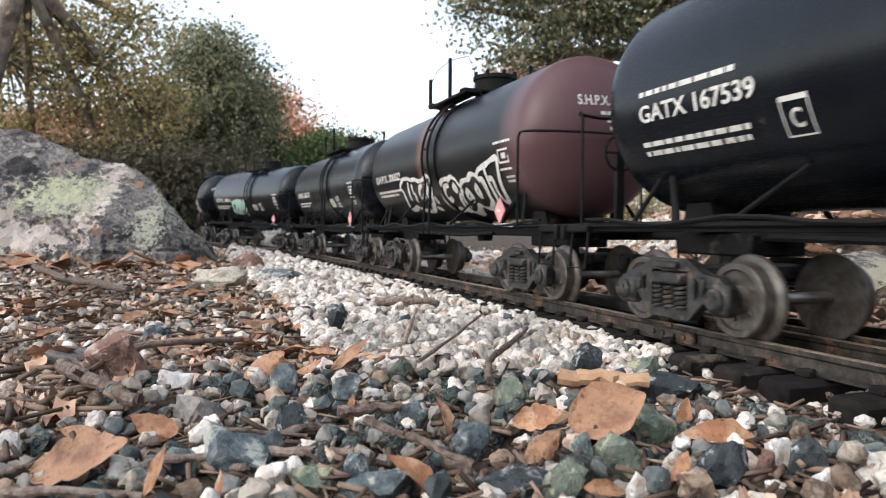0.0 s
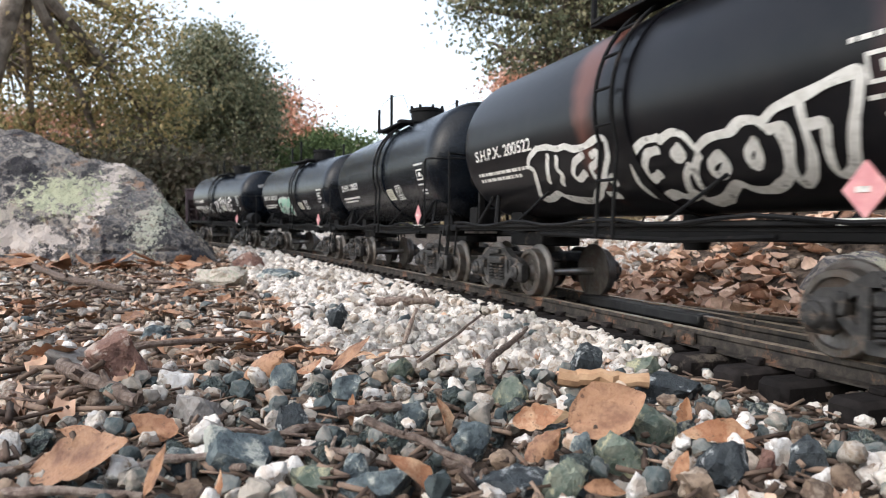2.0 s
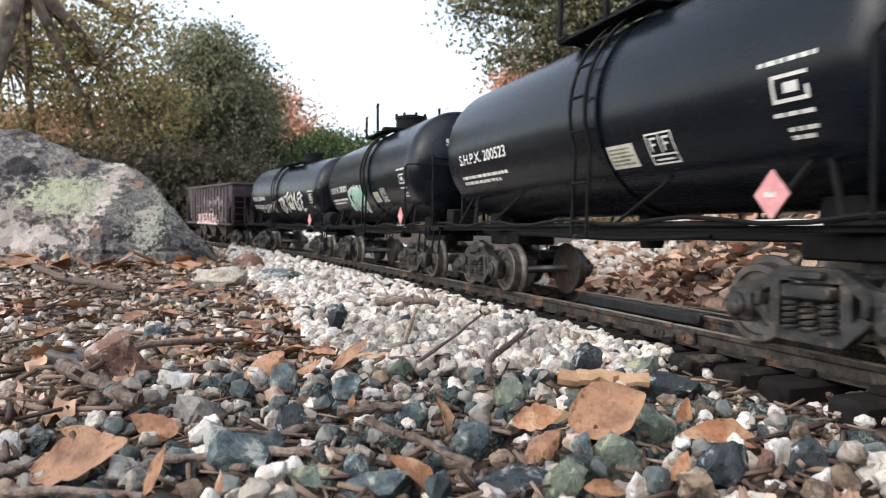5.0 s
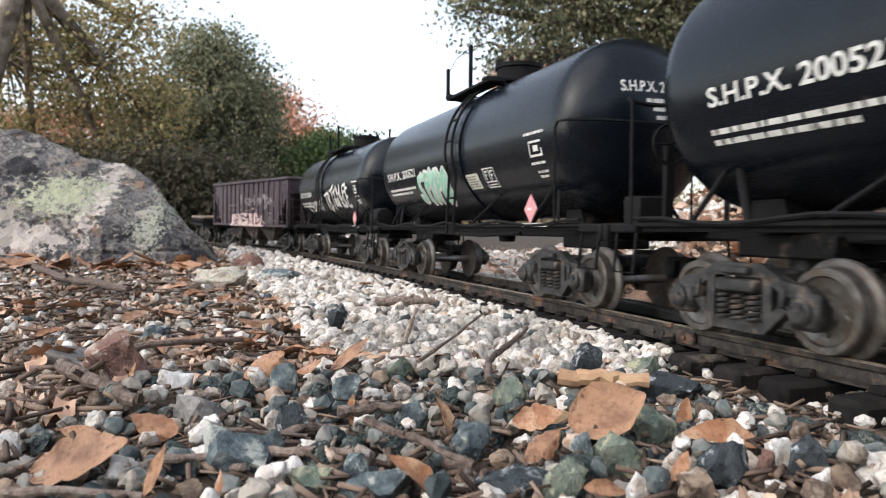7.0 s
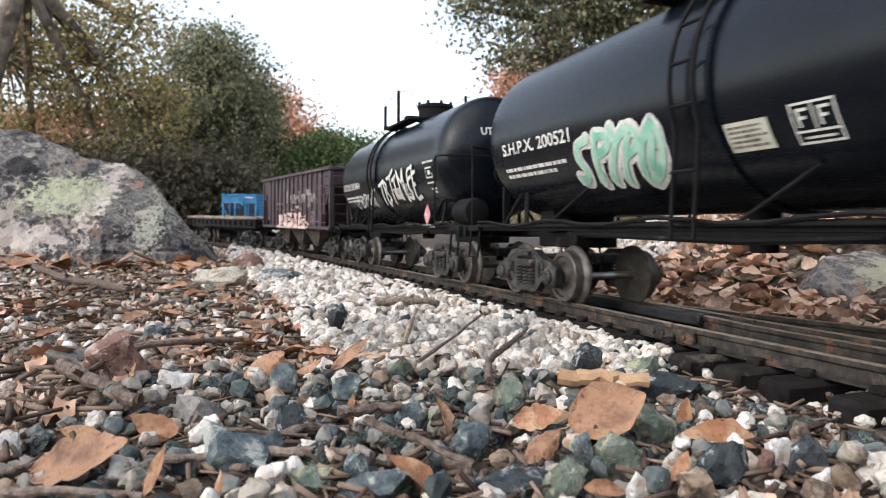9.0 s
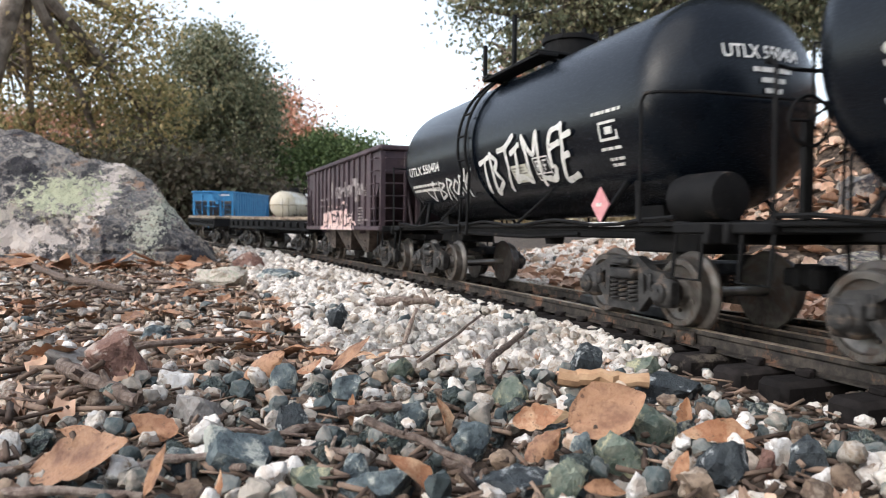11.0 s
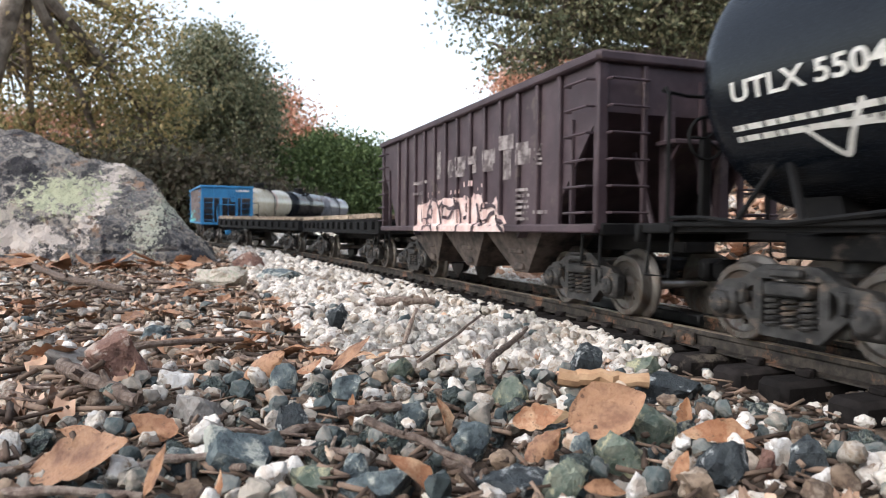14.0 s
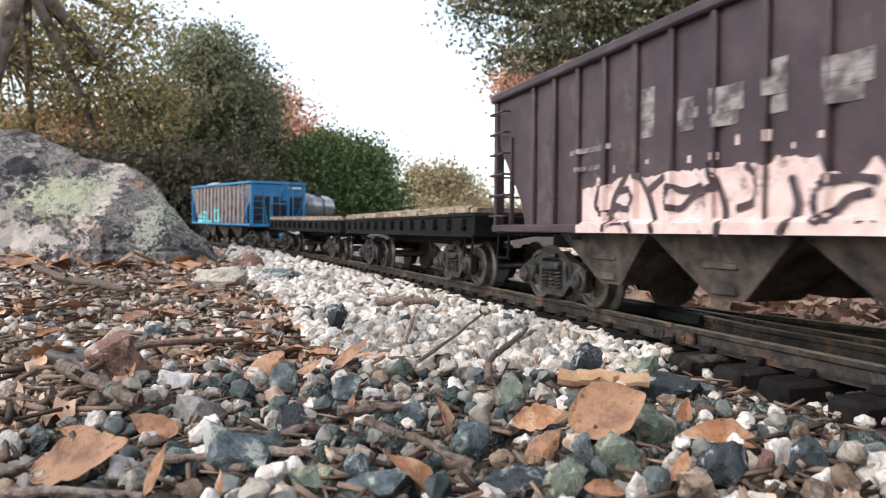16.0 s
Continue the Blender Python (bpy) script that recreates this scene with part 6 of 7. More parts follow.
leaf(6, 0.0336, 0.1797, -0.0081, 0.0215, 0, 23, 52)
leaf(0, 0.0194, 0.1866, -0.0094, 0.0139, 0, 13, 50)
leaf(2, 0.0201, 0.1635, -0.0116, 0.0109, 0, 40, 55)
leaf(2, -0.0687, 0.2387, -0.0084, 0.0167, 0, 31, 60)
leaf(3, 0.0021, 0.1853, -0.0120, 0.0105, 180, 73, -35)
leaf(5, -0.0251, 0.1923, -0.0117, 0.0089, 0, 86, 40)
leaf(0, -0.0912, 0.1516, -0.0117, 0.0233, 0, 18, 38)
leaf(1, -0.0615, 0.1415, -0.0122, 0.0121, 0, 65, 45)
leaf(4, -0.0469, 0.1407, -0.0120, 0.0061, 0, 72, 40)
leaf(3, 0.0824, 0.1768, -0.0114, 0.0204, 180, 9, -35)
leaf(5, 0.0669, 0.1882, -0.0117, 0.0096, 0, 85, 40)
leaf(1, -0.0426, 0.2622, -0.0111, 0.0202, 0, 39, 30)
leaf(4, 0.0508, 0.1499, -0.0115, 0.0075, 0, 62, 40)
leaf(3, -0.0008, 0.1442, -0.0127, 0.0134, 180, 41, -30)
leaf(5, -0.1049, 0.2314, -0.0108, 0.0090, 0, 77, 40)
leaf(3, 0.0295, 0.1407, -0.0096, 0.0087, 0, -6, 45)
leaf(2, -0.0707, 0.1828, -0.0114, 0.0130, 180, 19, -50)
leaf(1, -0.0983, 0.1766, -0.0091, 0.0118, 0, -9, 35)
leaf(4, -0.0548, 0.2585, -0.0111, 0.0109, 0, 26, 30)
leaf(1, 0.0527, 0.4878, -0.0104, 0.0153, 0, 26, 30)
leaf(5, 0.0736, 0.1881, -0.0107, 0.0063, 0, 19, 40)
leaf(2, -0.135, 0.318, -0.010, 0.024, 10, 6, 20)


def scatter_leaves():
    rnd = random.Random(21)
    n = 0
    while n < 90:
        y = 0.13 + 0.95 * rnd.random() ** 1.6
        x = rnd.uniform(-0.70 * y - 0.02, 0.66 * y)
        zn = zone(x, y)
        if y < 0.27 or zn == "bed" or (zn == "white" and rnd.random() < 0.96) or (zn == "dark" and rnd.random() < 0.85) or zn == "bank":
            continue
        if math.hypot(x + 0.6, y - 1.1) < 0.16:
            continue
        k = rnd.randrange(6)
        leaf(k, x, y, ground_z(x, y) + rnd.uniform(0.004, 0.009), rnd.uniform(0.010, 0.021) * (1 + 1.0 * max(y - 0.35, 0)), rnd.uniform(0, 360), rnd.gauss(2, 9), rnd.gauss(0, 14))
        n += 1
    # a drift of leaves at the foot of the boulder
    for i in range(46):
        x = rnd.uniform(-0.68, -0.30)
        y = 0.90 + rnd.uniform(-0.12, 0.03) + 0.1 * max(x + 0.42, 0)
        leaf(rnd.randrange(6), x, y, ground_z(x, y) + rnd.uniform(0.004, 0.016), rnd.uniform(0.024, 0.045), rnd.uniform(0, 360), rnd.gauss(4, 12), rnd.gauss(0, 18))
    # the bank: too many to count
    g = Geo()
    for i in range(5600):
        s = rnd.uniform(-0.1, 1.15)
        far = 0.095 + 0.62 * rnd.random() ** 1.3
        p = on_track(s, -far)
        if p.y < 0.12 or math.hypot(p.x - 0.315, p.y - 0.50) < 0.055:
            continue
        z = ground_z(p.x, p.y) + rnd.uniform(0.001, 0.010)
        size = rnd.uniform(0.010, 0.021)
        m = Euler((rnd.gauss(0.40, 0.30), rnd.gauss(0, 0.30), rnd.uniform(0, 6.28))).to_matrix()
        vs, fs = THIN[rnd.randrange(4)]
        g.add([m @ (Vector(v) * size) + Vector((p.x, p.y, z)) for v in vs], fs)
    # crumbled leaves in the brown litter
    for i in range(900):
        y = 0.12 + 1.3 * rnd.random() ** 1.5
        x = rnd.uniform(-0.72 * y - 0.03, 0.1)
        if zone(x, y) != "litter" and rnd.random() < 0.93:
            continue
        size = rnd.uniform(0.005, 0.012) * (1 + max(y - 0.35, 0))
        m = Euler((rnd.gauss(0, 0.25), rnd.gauss(0, 0.25), rnd.uniform(0, 6.28))).to_matrix()
        vs, fs = THIN[rnd.randrange(4)]
        g.add([m @ (Vector(v) * size) + Vector((x, y, ground_z(x, y) + rnd.uniform(0.001, 0.006))) for v in vs], fs)
    me = bpy.data.meshes.new("leaf_litter")
    me.from_pydata(g.v, [], g.f)
    me.materials.append(M["leaf_litter"])
    me.shade_smooth()
    tagged(new("leaf_litter", me), "russet dry leaves drifted over bank and soil", "leaf litter", kind="stuff")


def thin_leaf(seed, curl):
    rnd = random.Random(seed)
    vs, fs = [], []
    for i in range(7):
        u = i / 6
        w = 0.30 * math.sin(math.pi * min(max(u, 0.05), 0.95)) ** 0.5 * (1 + 0.14 * rnd.uniform(-1, 1))
        for v in (-1, -0.5, 0, 0.5, 1):
            vs.append((u - 0.5, w * v, curl * (w * v) ** 2 * 6 + 0.35 * curl * (u - 0.5) ** 2 + 0.03 * rnd.uniform(-1, 1)))
    for i in range(6):
        for j in range(4):
            fs.append((i * 5 + j, i * 5 + j + 1, i * 5 + j + 6, i * 5 + j + 5))
    return vs, fs


THIN = [thin_leaf(1, 0.25), thin_leaf(2, -0.25), thin_leaf(3, 0.45), thin_leaf(4, 0.35)]
scatter_leaves()


# ---- twigs ----
def twig(label, pts, r, material="bark", knots=3, seed=1, name="twig"):
    rnd = random.Random(seed)
    p = [Vector(a) for a in pts]
    fine = []
    for a, b in zip(p, p[1:]):
        for i in range(5):
            q = a.lerp(b, i / 5)
            fine.append(q + Vector([rnd.uniform(-1, 1) * r * 0.25 for _ in range(3)]))
    fine.append(p[-1])
    n = len(fine)
    rad = [r * (1 - 0.35 * i / n) * (1 + 0.18 * rnd.uniform(-1, 1)) for i in range(n)]
    g = Geo().tube(fine, rad, 9)
    for i in range(knots):
        q = fine[rnd.randrange(n)]
        d = Vector((rnd.uniform(-1, 1), rnd.uniform(-1, 1), rnd.uniform(0.1, 1))).normalized()
        g.tube([q, q + d * r * rnd.uniform(1.3, 2.6)], [r * 0.5, r * 0.3], 6)
    return tagged(part(name, g, M[material]), label, "twig", "fallen twigs")


twig("split pale wood stick, bark gone", [(0.0395, 0.229, -0.006), (0.052, 0.229, -0.0055), (0.068, 0.226, -0.006)], 0.0034, "bare_wood", 0, 1, "stick")
twig("bent grey-brown twig on white gravel", [(0.0155, 0.226, -0.006), (0.0165, 0.248, -0.004), (0.024, 0.272, -0.0035), (0.034, 0.300, -0.003), (0.040, 0.326, -0.003)], 0.0014, "bark", 2, 2)
twig("thick broken brown twig on white gravel", [(-0.047, 0.478, -0.007), (-0.03, 0.480, -0.007), (-0.006, 0.490, -0.008)], 0.0036, "bark", 2, 3)
twig("long thin brown branch lying by the boulder", [(-0.62, 0.95, 0.000), (-0.47, 0.79, -0.002), (-0.342, 0.6275, -0.004), (-0.252, 0.553, -0.006)], 0.0042, "bark", 5, 4, "branch")
twig("short broken brown twig", [(-0.029, 0.190, -0.008), (-0.020, 0.193, -0.007), (-0.012, 0.196, -0.007)], 0.0017, "bark", 1, 5)
twig("knotted dark twig in the litter", [(-0.136, 0.245, -0.006), (-0.115, 0.225, -0.007), (-0.090, 0.203, -0.008)], 0.0028, "bark", 6, 6)
twig("brown twig among dark stones", [(-0.019, 0.173, -0.005), (-0.006, 0.161, -0.006), (0.007, 0.149, -0.008)], 0.0012, "bark", 2, 7)
twig("thin pale stem over the gravel", [(-0.009, 0.257, -0.006), (0.006, 0.302, -0.003), (0.0195, 0.356, -0.001)], 0.0008, "bark", 0, 8)
twig("small upright twig stub in white gravel", [(-0.0189, 0.338, -0.012), (-0.016, 0.342, -0.004), (-0.013, 0.345, 0.004)], 0.0014, "bark", 1, 9)
twig("dark crooked twig in the litter", [(-0.135, 0.272, -0.006), (-0.113, 0.284, -0.004), (-0.0906, 0.3117, -0.007)], 0.0016, "bark", 4, 10)


def scatter_twigs():
    rnd = random.Random(31)
    for i in range(60):
        y = 0.14 + 0.7 * rnd.random() ** 1.4
        x = rnd.uniform(-0.68 * y - 0.02, min(white_edge(max(y, 0.2)) + 0.02, 0.0))
        a, ln = rnd.uniform(-0.9, 0.9), rnd.uniform(0.018, 0.05) * (1 + 0.8 * max(y - 0.3, 0))
        z = ground_z(x, y) + rnd.uniform(0.003, 0.007)
        pts = [(x, y, z)]
        for k in range(2):
            a += rnd.gauss(0, 0.35)
            x, y = x + math.cos(a) * ln / 2, y + math.sin(a) * ln / 2
            pts.append((x, y, max(ground_z(x, y), -0.02) + rnd.uniform(0.003, 0.007)))
        twig("brown fallen twig in the leaf litter", pts, rnd.uniform(0.0005, 0.0016), "bark", rnd.randrange(4), i + 50)
    g = Geo()
    for i in range(2200):
        y = 0.12 + 1.0 * rnd.random() ** 1.5
        x = rnd.uniform(-0.72 * y - 0.03, 0.04)
        if zone(x, y) != "litter":
            continue
        a, ln, z = rnd.uniform(0, 6.28), rnd.uniform(0.004, 0.02), ground_z(x, y) + rnd.uniform(0.001, 0.006)
        g.tube([(x, y, z), (x + ln * math.cos(a), y + ln * math.sin(a), z + rnd.gauss(0, 0.002))], rnd.uniform(0.0004, 0.0012), 4)
    for i in range(1500):
        y = 0.125 + 0.16 * rnd.random()
        x = rnd.uniform(-0.70 * y, 0.60 * y)
        if zone(x, y) != "dark":
            continue
        a, ln, z = rnd.uniform(0, 6.28), rnd.uniform(0.003, 0.010), ground_z(x, y) + rnd.uniform(0.001, 0.005)
        g.tube([(x, y, z), (x + ln * math.cos(a), y + ln * math.sin(a), z + rnd.gauss(0, 0.0015))], rnd.uniform(0.0003, 0.0009), 4)
    me = bpy.data.meshes.new("twig_litter")
    me.from_pydata(g.v, [], g.f)
    me.materials.append(M["twig_bits"])
    me.shade_smooth()
    tagged(new("twig_litter", me), "broken brown twig bits and bark in the soil", "twigs", kind="stuff")


M["twig_bits"] = mat("twig_bits", [(0.055, 0.036, 0.027), (0.14, 0.095, 0.07), (0.26, 0.18, 0.13)], 120, 0.9, 0.5, island=0.8, value=0.25)
scatter_twigs()


# ---- trees ----
def leaf_mat(name, cols):
    m = mat(name, cols, 3.0, 0.6, 0.0, island=0.8, value=0.3, spec=0.3)
    N, L = m.node_tree.nodes, m.node_tree.links
    bs = N["Principled BSDF"]
    col = bs.inputs["Base Color"].links[0].from_socket
    tr = N.new("ShaderNodeBsdfTranslucent")
    L.new(col, tr.inputs["Color"])
    mx = N.new("ShaderNodeMixShader")
    mx.inputs[0].default_value = 0.35
    L.new(bs.outputs[0], mx.inputs[1])
    L.new(tr.outputs[0], mx.inputs[2])
    L.new(mx.outputs[0], N["Material Output"].inputs["Surface"])
    return m


M["olive_leaf"] = leaf_mat("olive_leaf", [(0.17, 0.18, 0.085), (0.32, 0.30, 0.145), (0.56, 0.41, 0.20), (0.24, 0.25, 0.13)])
M["oak_leaf"] = leaf_mat("oak_leaf", [(0.12, 0.145, 0.09), (0.21, 0.235, 0.15), (0.36, 0.32, 0.20), (0.16, 0.19, 0.125)])
M["bush_leaf"] = leaf_mat("bush_leaf", [(0.07, 0.11, 0.045), (0.14, 0.195, 0.08), (0.21, 0.265, 0.115)])
M["gold_leaf"] = leaf_mat("gold_leaf", [(0.34, 0.26, 0.15), (0.46, 0.36, 0.22), (0.36, 0.32, 0.20)])
# Low sun's orange-pink glow is put into the far trees' leaf colour
M["sunset_lit_leaf"] = leaf_mat("sunset_lit_leaf", [(0.55, 0.28, 0.18), (0.70, 0.40, 0.28), (0.62, 0.42, 0.32)])
# Shade at the wood's edge is put into these dark leaf colours
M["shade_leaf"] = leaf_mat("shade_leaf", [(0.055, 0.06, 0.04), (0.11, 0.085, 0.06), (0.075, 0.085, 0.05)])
M["tree_bark"] = mat("tree_bark", [(0.09, 0.07, 0.055), (0.20, 0.16, 0.13), (0.30, 0.25, 0.21)], 7, 0.95, 1.0, fine=60, dist=0.02)


def tree(name, label, foot, trunk_r, masses, leafm, leaf_size, count, seed, kind="tree", lean=None):
    """masses: (centre, radii) of the crown's main masses; each gets its limb, boughs and many separate leaves in clumps."""
    rnd = random.Random(seed)
    root = tagged(new(name), label, kind, "trees behind the line")
    root.matrix_basis = pose(*foot)
    f = Vector(foot)
    fork = Vector(lean) - f if lean else (sum((Vector(c) for c, r in masses), Vector()) / len(masses) - f) * 0.45
    g = Geo()
    mid = fork * 0.5 + Vector((0.05 * rnd.uniform(-1, 1), 0, 0))
    g.tube([(0, 0, -0.1), tuple(fork * 0.12), tuple(mid), tuple(fork)], [trunk_r * 1.35, trunk_r, trunk_r * 0.82, trunk_r * 0.62], 12)
    limbs = Geo()
    verts, faces = [], []
    total = sum(r[0] * r[2] for c, r in masses)
    for c, r in masses:
        c = Vector(c) - f
        m = fork.lerp(c, 0.55) + Vector((rnd.uniform(-1, 1), rnd.uniform(-1, 1), rnd.uniform(-0.3, 1))) * 0.1 * r[0]
        limbs.tube([tuple(fork), tuple(m), tuple(c)], [trunk_r * 0.5, trunk_r * 0.3, trunk_r * 0.12], 7)
        share = int(count * r[0] * r[2] / total)
        clumps = max(int(share / 34), 6)
        for _ in range(clumps):
            while True:
                u = Vector((rnd.uniform(-1, 1), rnd.uniform(-1, 1), rnd.uniform(-1, 1)))
                if 0.15 < u.length < 1:
                    break
            u = u.normalized() * u.length ** 0.55
            k = c + Vector((u.x * r[0], u.y * r[1], u.z * r[2]))
            if rnd.random() < 0.35:
                limbs.tube([tuple(c.lerp(k, 0.1)), tuple(c.lerp(k, 0.6) + Vector((0, 0, 0.03 * r[2]))), tuple(k)], [trunk_r * 0.12, trunk_r * 0.07, trunk_r * 0.03], 4, False)
            spread = leaf_size * rnd.uniform(1.5, 3.2)
            for _ in range(34):
                p = k + Vector((rnd.gauss(0, spread), rnd.gauss(0, spread), rnd.gauss(0, spread * 0.7)))
                e = Euler((rnd.uniform(-1.2, 1.2), rnd.uniform(-1.2, 1.2), rnd.uniform(0, 6.28))).to_matrix()
                ll, ww = leaf_size * rnd.uniform(0.6, 1.25), leaf_size * rnd.uniform(0.22, 0.4)
                o = len(verts)
                for q in ((-ll / 2, 0, 0), (-ll * 0.05, ww, ll * 0.06), (ll / 2, 0, -ll * 0.05), (-ll * 0.05, -ww, ll * 0.06)):
                    verts.append(tuple(e @ Vector(q) + p))
                faces.append((o, o + 1, o + 2))
                faces.append((o, o + 2, o + 3))
    part("trunk", g, M["tree_bark"], root)
    part("branchwork", limbs, M["tree_bark"], root)
    me = bpy.data.meshes.new("crown")
    me.from_pydata(verts, [], faces)
    me.materials.append(M[leafm])
    cr = part("crown", me, None, root)
    cr["kind"] = "stuff"
    return root


GZ = -0.06
lantern = tagged(new("stone_lantern"), "small grey stone garden lantern with a dark cap", "garden ornament")
lantern.matrix_basis = pose(-0.71, 4.0, ground_z(-0.71, 4.0))
part("pedestal", Geo().lathe([(0.045, 0.0), (0.042, 0.04), (0.022, 0.06), (0.020, 0.13), (0.034, 0.16)], 14, axis=2), M["pale_rock"], lantern)
part("cap", Geo().lathe([(0.030, 0.16), (0.062, 0.175), (0.050, 0.200), (0.018, 0.225), (0.004, 0.230)], 14, axis=2), M["slate"], lantern, "dark stone cap")
for i, (x, y, w, h) in enumerate(((-0.62, 3.35, 0.12, 0.115), (-0.52, 3.30, 0.10, 0.095), (-0.43, 3.35, 0.10, 0.085), (-0.34, 3.3, 0.09, 0.075), (-0.75, 3.5, 0.13, 0.11))):
    rock("grey_rock", "pale grey stone in a far pile", x, y, w, 0.08, h, "pale_rock", 120 + i, i * 30, -0.03)
tree("oak_tree", "olive and yellowing oak with a leaning grey trunk", (-4.55, 6.3, GZ), 0.13, [
    ((-4.4, 7.0, 1.75), (0.9, 0.8, 0.75)), ((-3.55, 7.1, 1.7), (0.6, 0.6, 0.65)), ((-3.1, 7.3, 1.15), (0.45, 0.5, 0.55)), ((-4.3, 7.3, 0.75), (0.9, 0.6, 0.5)), ((-3.3, 7.4, 2.25), (0.35, 0.5, 0.35)), ((-3.5, 7.3, 0.6), (0.6, 0.5, 0.45))] ,
     "olive_leaf", 0.055, 19000, 1, lean=(-3.78, 6.25, 2.35))
tree("live_oak", "grey-green live oak with a dense rounded crown", (-2.9, 9.0, GZ), 0.16, [
    ((-2.95, 9.0, 1.75), (0.75, 0.8, 0.75)), ((-2.55, 8.8, 1.35), (0.45, 0.6, 0.6)), ((-3.5, 9.0, 1.3), (0.7, 0.6, 0.6)), ((-2.75, 9.0, 0.75), (0.7, 0.6, 0.5)), ((-3.0, 9.0, 2.25), (0.45, 0.5, 0.35))],
     "oak_leaf", 0.058, 34000, 2)
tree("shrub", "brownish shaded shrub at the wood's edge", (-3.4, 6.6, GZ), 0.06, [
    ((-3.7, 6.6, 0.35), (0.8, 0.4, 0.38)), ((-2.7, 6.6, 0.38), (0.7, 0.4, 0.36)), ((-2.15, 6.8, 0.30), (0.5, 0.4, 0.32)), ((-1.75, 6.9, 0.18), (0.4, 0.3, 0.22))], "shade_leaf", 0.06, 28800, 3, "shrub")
tree("bush", "rounded bright green bush", (-1.5, 9.2, GZ), 0.07, [
    ((-1.75, 9.2, 0.72), (0.65, 0.5, 0.5)), ((-1.15, 9.2, 0.70), (0.5, 0.5, 0.52)), ((-1.5, 9.2, 0.30), (0.9, 0.5, 0.35)), ((-0.85, 9.2, 0.35), (0.28, 0.4, 0.32)), ((-1.55, 9.2, 1.10), (0.3, 0.4, 0.2))], "bush_leaf", 0.055, 44000, 4, "bush")
tree("gold_tree", "pale gold autumn tree in the distance", (-0.25, 18.0, GZ), 0.12, [
    ((-0.25, 18.0, 1.15), (0.8, 0.6, 0.6)), ((0.45, 18.0, 0.95), (0.5, 0.6, 0.5)), ((-0.7, 18.0, 0.7), (0.5, 0.5, 0.4)), ((0.5, 18.0, 0.4), (0.8, 0.5, 0.4))], "gold_leaf", 0.11, 11520, 5)
tree("hedge", "yellow-green hedge far behind the line", (1.0, 14.0, GZ), 0.05, [
    ((-0.6, 14.0, 0.25), (1.0, 0.4, 0.3)), ((0.8, 14.0, 0.25), (1.2, 0.4, 0.35)), ((2.6, 14.0, 0.3), (1.4, 0.4, 0.4)), ((4.6, 14.0, 0.4), (1.6, 0.4, 0.5)), ((7.0, 14.0, 0.5), (2.0, 0.4, 0.6)), ((10.0, 14.0, 0.5), (2.0, 0.4, 0.6))], "gold_leaf", 0.09, 28800, 6, "hedge")
tree("sunset_tree", "distant tree with sunset light painted into its leaves", (-6.0, 24.0, GZ), 0.2, [
    ((-6.0, 24.0, 3.6), (1.3, 0.8, 1.3)), ((-4.9, 24.0, 2.6), (0.9, 0.8, 1.2)), ((-4.2, 24.0, 2.0), (0.8, 0.8, 1.2)), ((-7.2, 24.0, 2.2), (1.0, 0.8, 1.5))], "sunset_lit_leaf", 0.16, 16000, 7)
tree("sunset_tree", "distant tree with sunset light painted into its leaves", (-13.0, 24.0, GZ), 0.2, [
    ((-13.0, 24.0, 2.9), (2.6, 0.8, 1.2)), ((-10.0, 24.0, 2.8), (1.8, 0.8, 1.1)), ((-16.0, 24.0, 2.8), (2.0, 0.8, 1.2))], "sunset_lit_leaf", 0.16, 24000, 8)
tree("live_oak", "large dark live oak with hanging branches", (3.6, 7.6, GZ), 0.2, [
    ((1.35, 7.0, 2.35), (0.65, 0.6, 0.55)), ((2.3, 7.0, 2.45), (0.9, 0.7, 0.65)), ((3.4, 7.2, 2.5), (0.9, 0.7, 0.65)), ((0.55, 6.9, 2.6), (0.30, 0.4, 0.45)), ((0.27, 6.9, 2.25), (0.12, 0.2, 0.40)), ((0.62, 6.9, 1.82), (0.20, 0.3, 0.26)), ((0.85, 7.0, 2.9), (0.7, 0.5, 0.4)), ((1.1, 7.2, 1.85), (0.30, 0.4, 0.22)), ((4.0, 7.3, 2.6), (0.5, 0.6, 0.6)), ((2.2, 7.2, 3.2), (1.8, 0.8, 0.6))],
     "oak_leaf", 0.056, 58000, 9, lean=(3.2, 7.4, 1.9))
tree("sunset_tree", "distant tree with sunset light painted into its leaves", (3.4, 24.0, GZ), 0.2, [
    ((3.4, 24.0, 5.4), (1.2, 0.8, 0.7)), ((2.3, 24.0, 5.0), (0.7, 0.8, 0.5)), ((5.0, 24.0, 5.0), (1.2, 0.8, 0.8))], "sunset_lit_leaf", 0.15, 8320, 10)

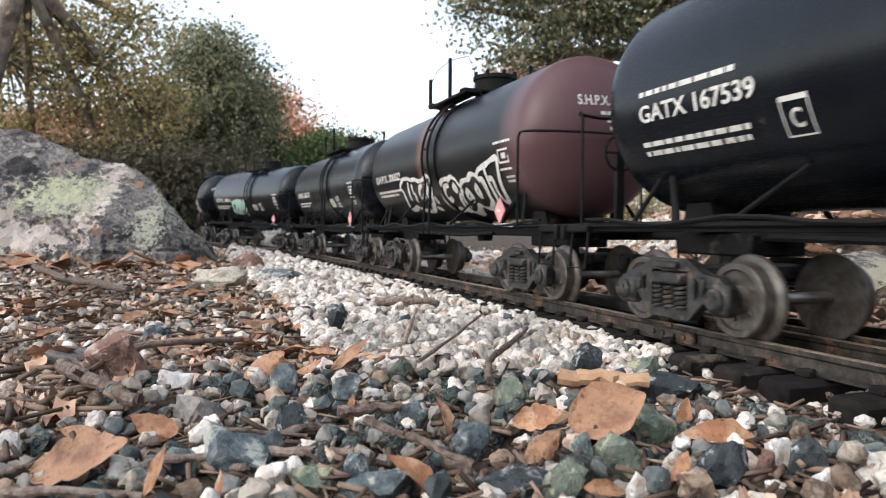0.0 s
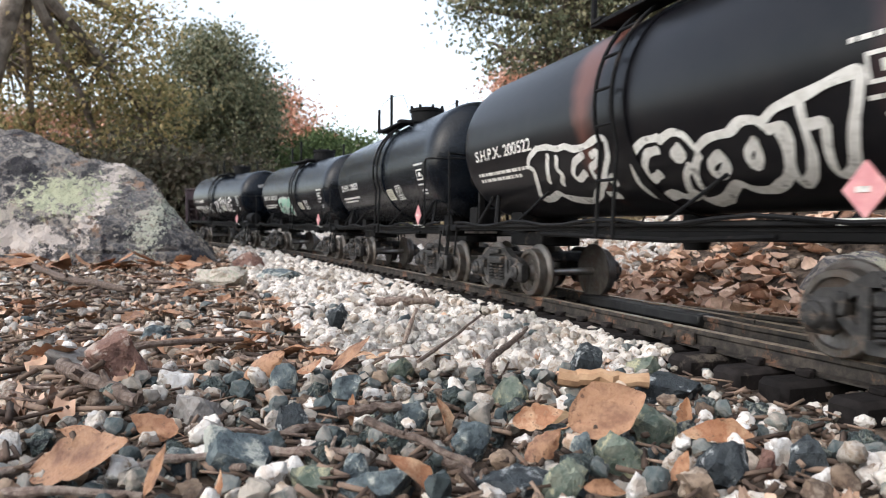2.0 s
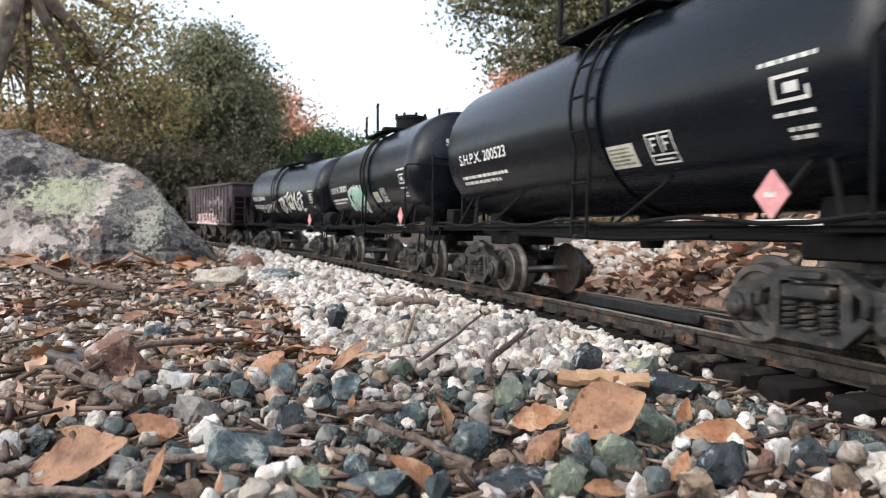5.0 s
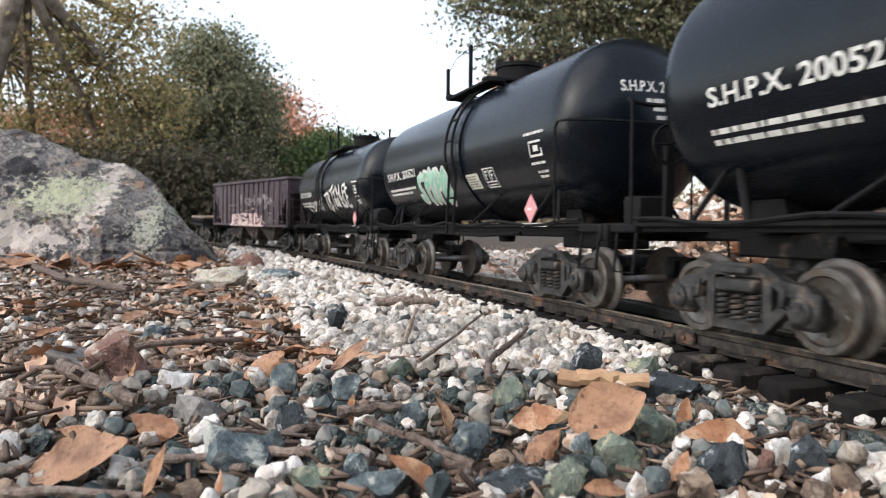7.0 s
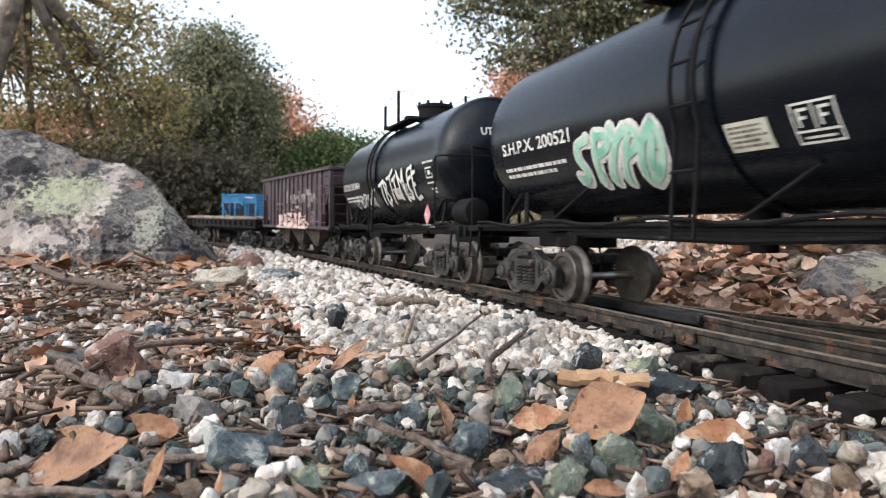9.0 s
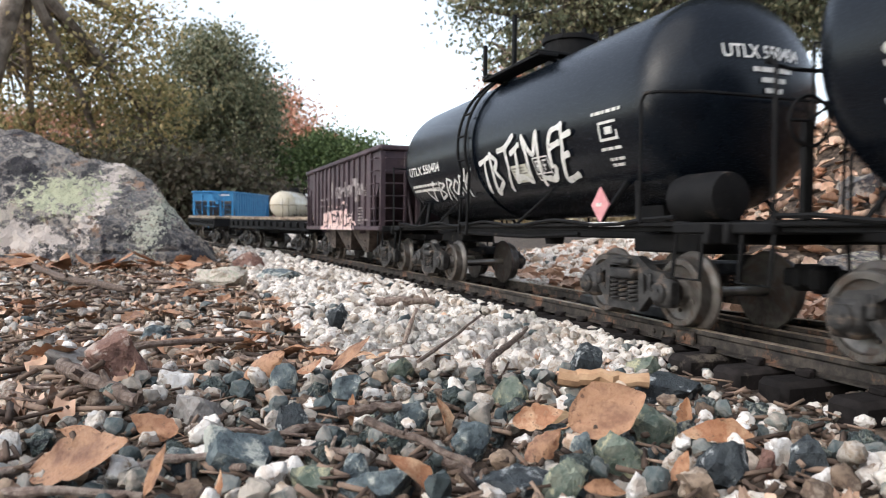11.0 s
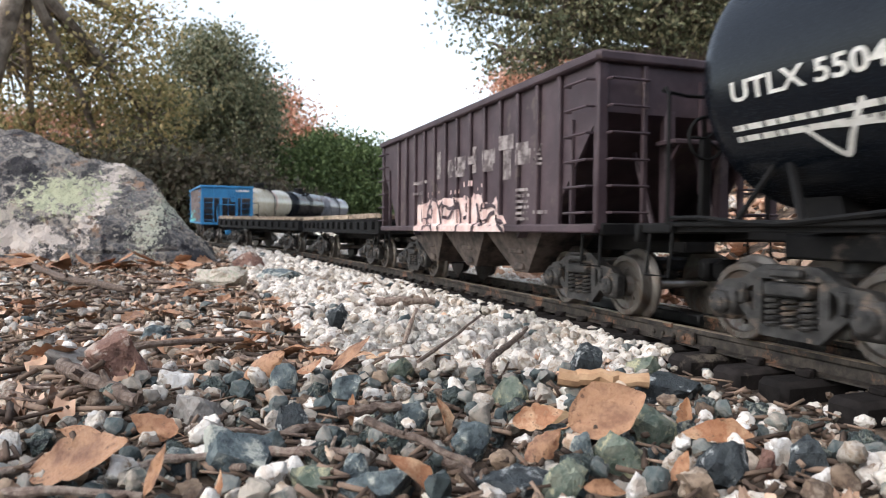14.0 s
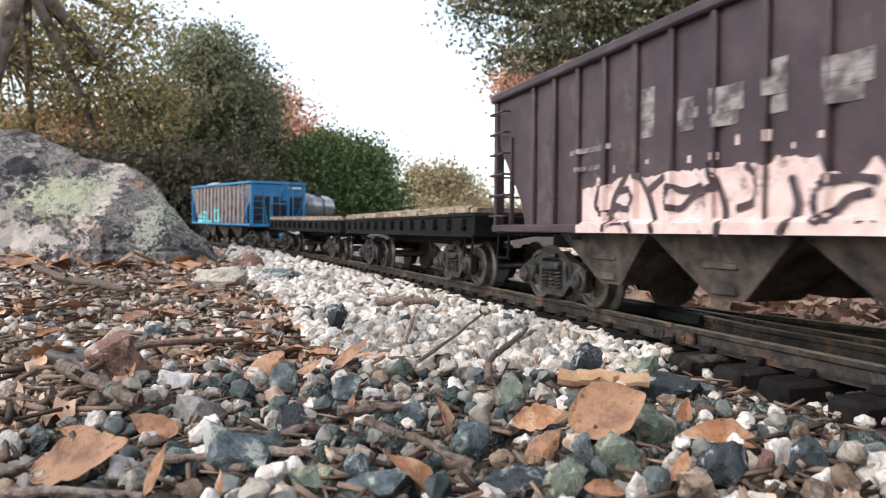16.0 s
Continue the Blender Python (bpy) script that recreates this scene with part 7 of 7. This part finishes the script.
# Unseen tree, added so its crown dims the sky mirrored in the tanks
tree("live_oak", "unseen tall live oak added to darken the sky over the line", (4.6, 6.4, GZ), 0.24, [
    ((3.2, 6.0, 4.6), (1.9, 1.5, 1.0)), ((1.6, 5.6, 5.4), (1.6, 1.4, 0.8)), ((3.8, 4.2, 5.0), (1.8, 1.5, 1.1)), ((4.8, 6.0, 3.4), (1.0, 1.2, 1.2)), ((0.9, 4.2, 5.8), (1.6, 1.4, 0.8)), ((2.4, 3.0, 5.8), (1.7, 1.4, 0.9)), ((0.0, 5.6, 6.9), (1.8, 1.4, 0.8))],
     "oak_leaf", 0.17, 26000, 12, lean=(4.3, 6.2, 2.6))

# unseen hedges added behind and beside the camera, closing the place and blocking sky
for i, (x, y, w) in enumerate(((-4.6, -4.6, 1.8), (-1.8, -5.6, 2.0), (1.2, -5.6, 1.6))):
    tree("hedge", "unseen dense evergreen hedge added to block low sky light", (x, y, GZ), 0.1, [((x, y, 0.8), (w, 0.9, 0.85))], "oak_leaf", 0.22, 3200, 60 + i, "hedge")


# ---- movement ----
def car_pose(s, half):
    a, b = on_track(s - half), on_track(s + half)
    d = b - a
    m = (a + b) / 2
    yaw = math.atan2(d.y, d.x)
    pitch = -math.atan2(d.z, math.hypot(d.x, d.y))
    return Matrix.Translation(m) @ Euler((0, pitch, yaw)).to_matrix().to_4x4()


def motions():
    times = [0.4 * i for i in range(41)]
    where = {}
    for car, s0, half in CARS:
        where[car] = (s0, half)
        walk(car, [(t, car_pose(s0 - SPEED * t, half)) for t in times])
    for t, car, x in TRUCKS:
        s0, half = where[car]
        rows = []
        for tm in times:
            s = s0 - SPEED * tm
            m = car_pose(s, half)
            yaw = heading(s + x) - math.atan2(m[1][0], m[0][0])
            yaw = (yaw + math.pi) % (2 * math.pi) - math.pi
            rows.append((tm, pose(x, 0, 0, 0, 0, math.degrees(yaw))))
        walk(t, rows)
    spin = [0.16 * i for i in range(101)]
    for k, (w, x) in enumerate(ROLL):
        start = k * 37.0
        walk(w, [(t, pose(x, 0, 0.0155, 0, start - math.degrees(SPEED * t / 0.0155), 0)) for t in spin])


motions()
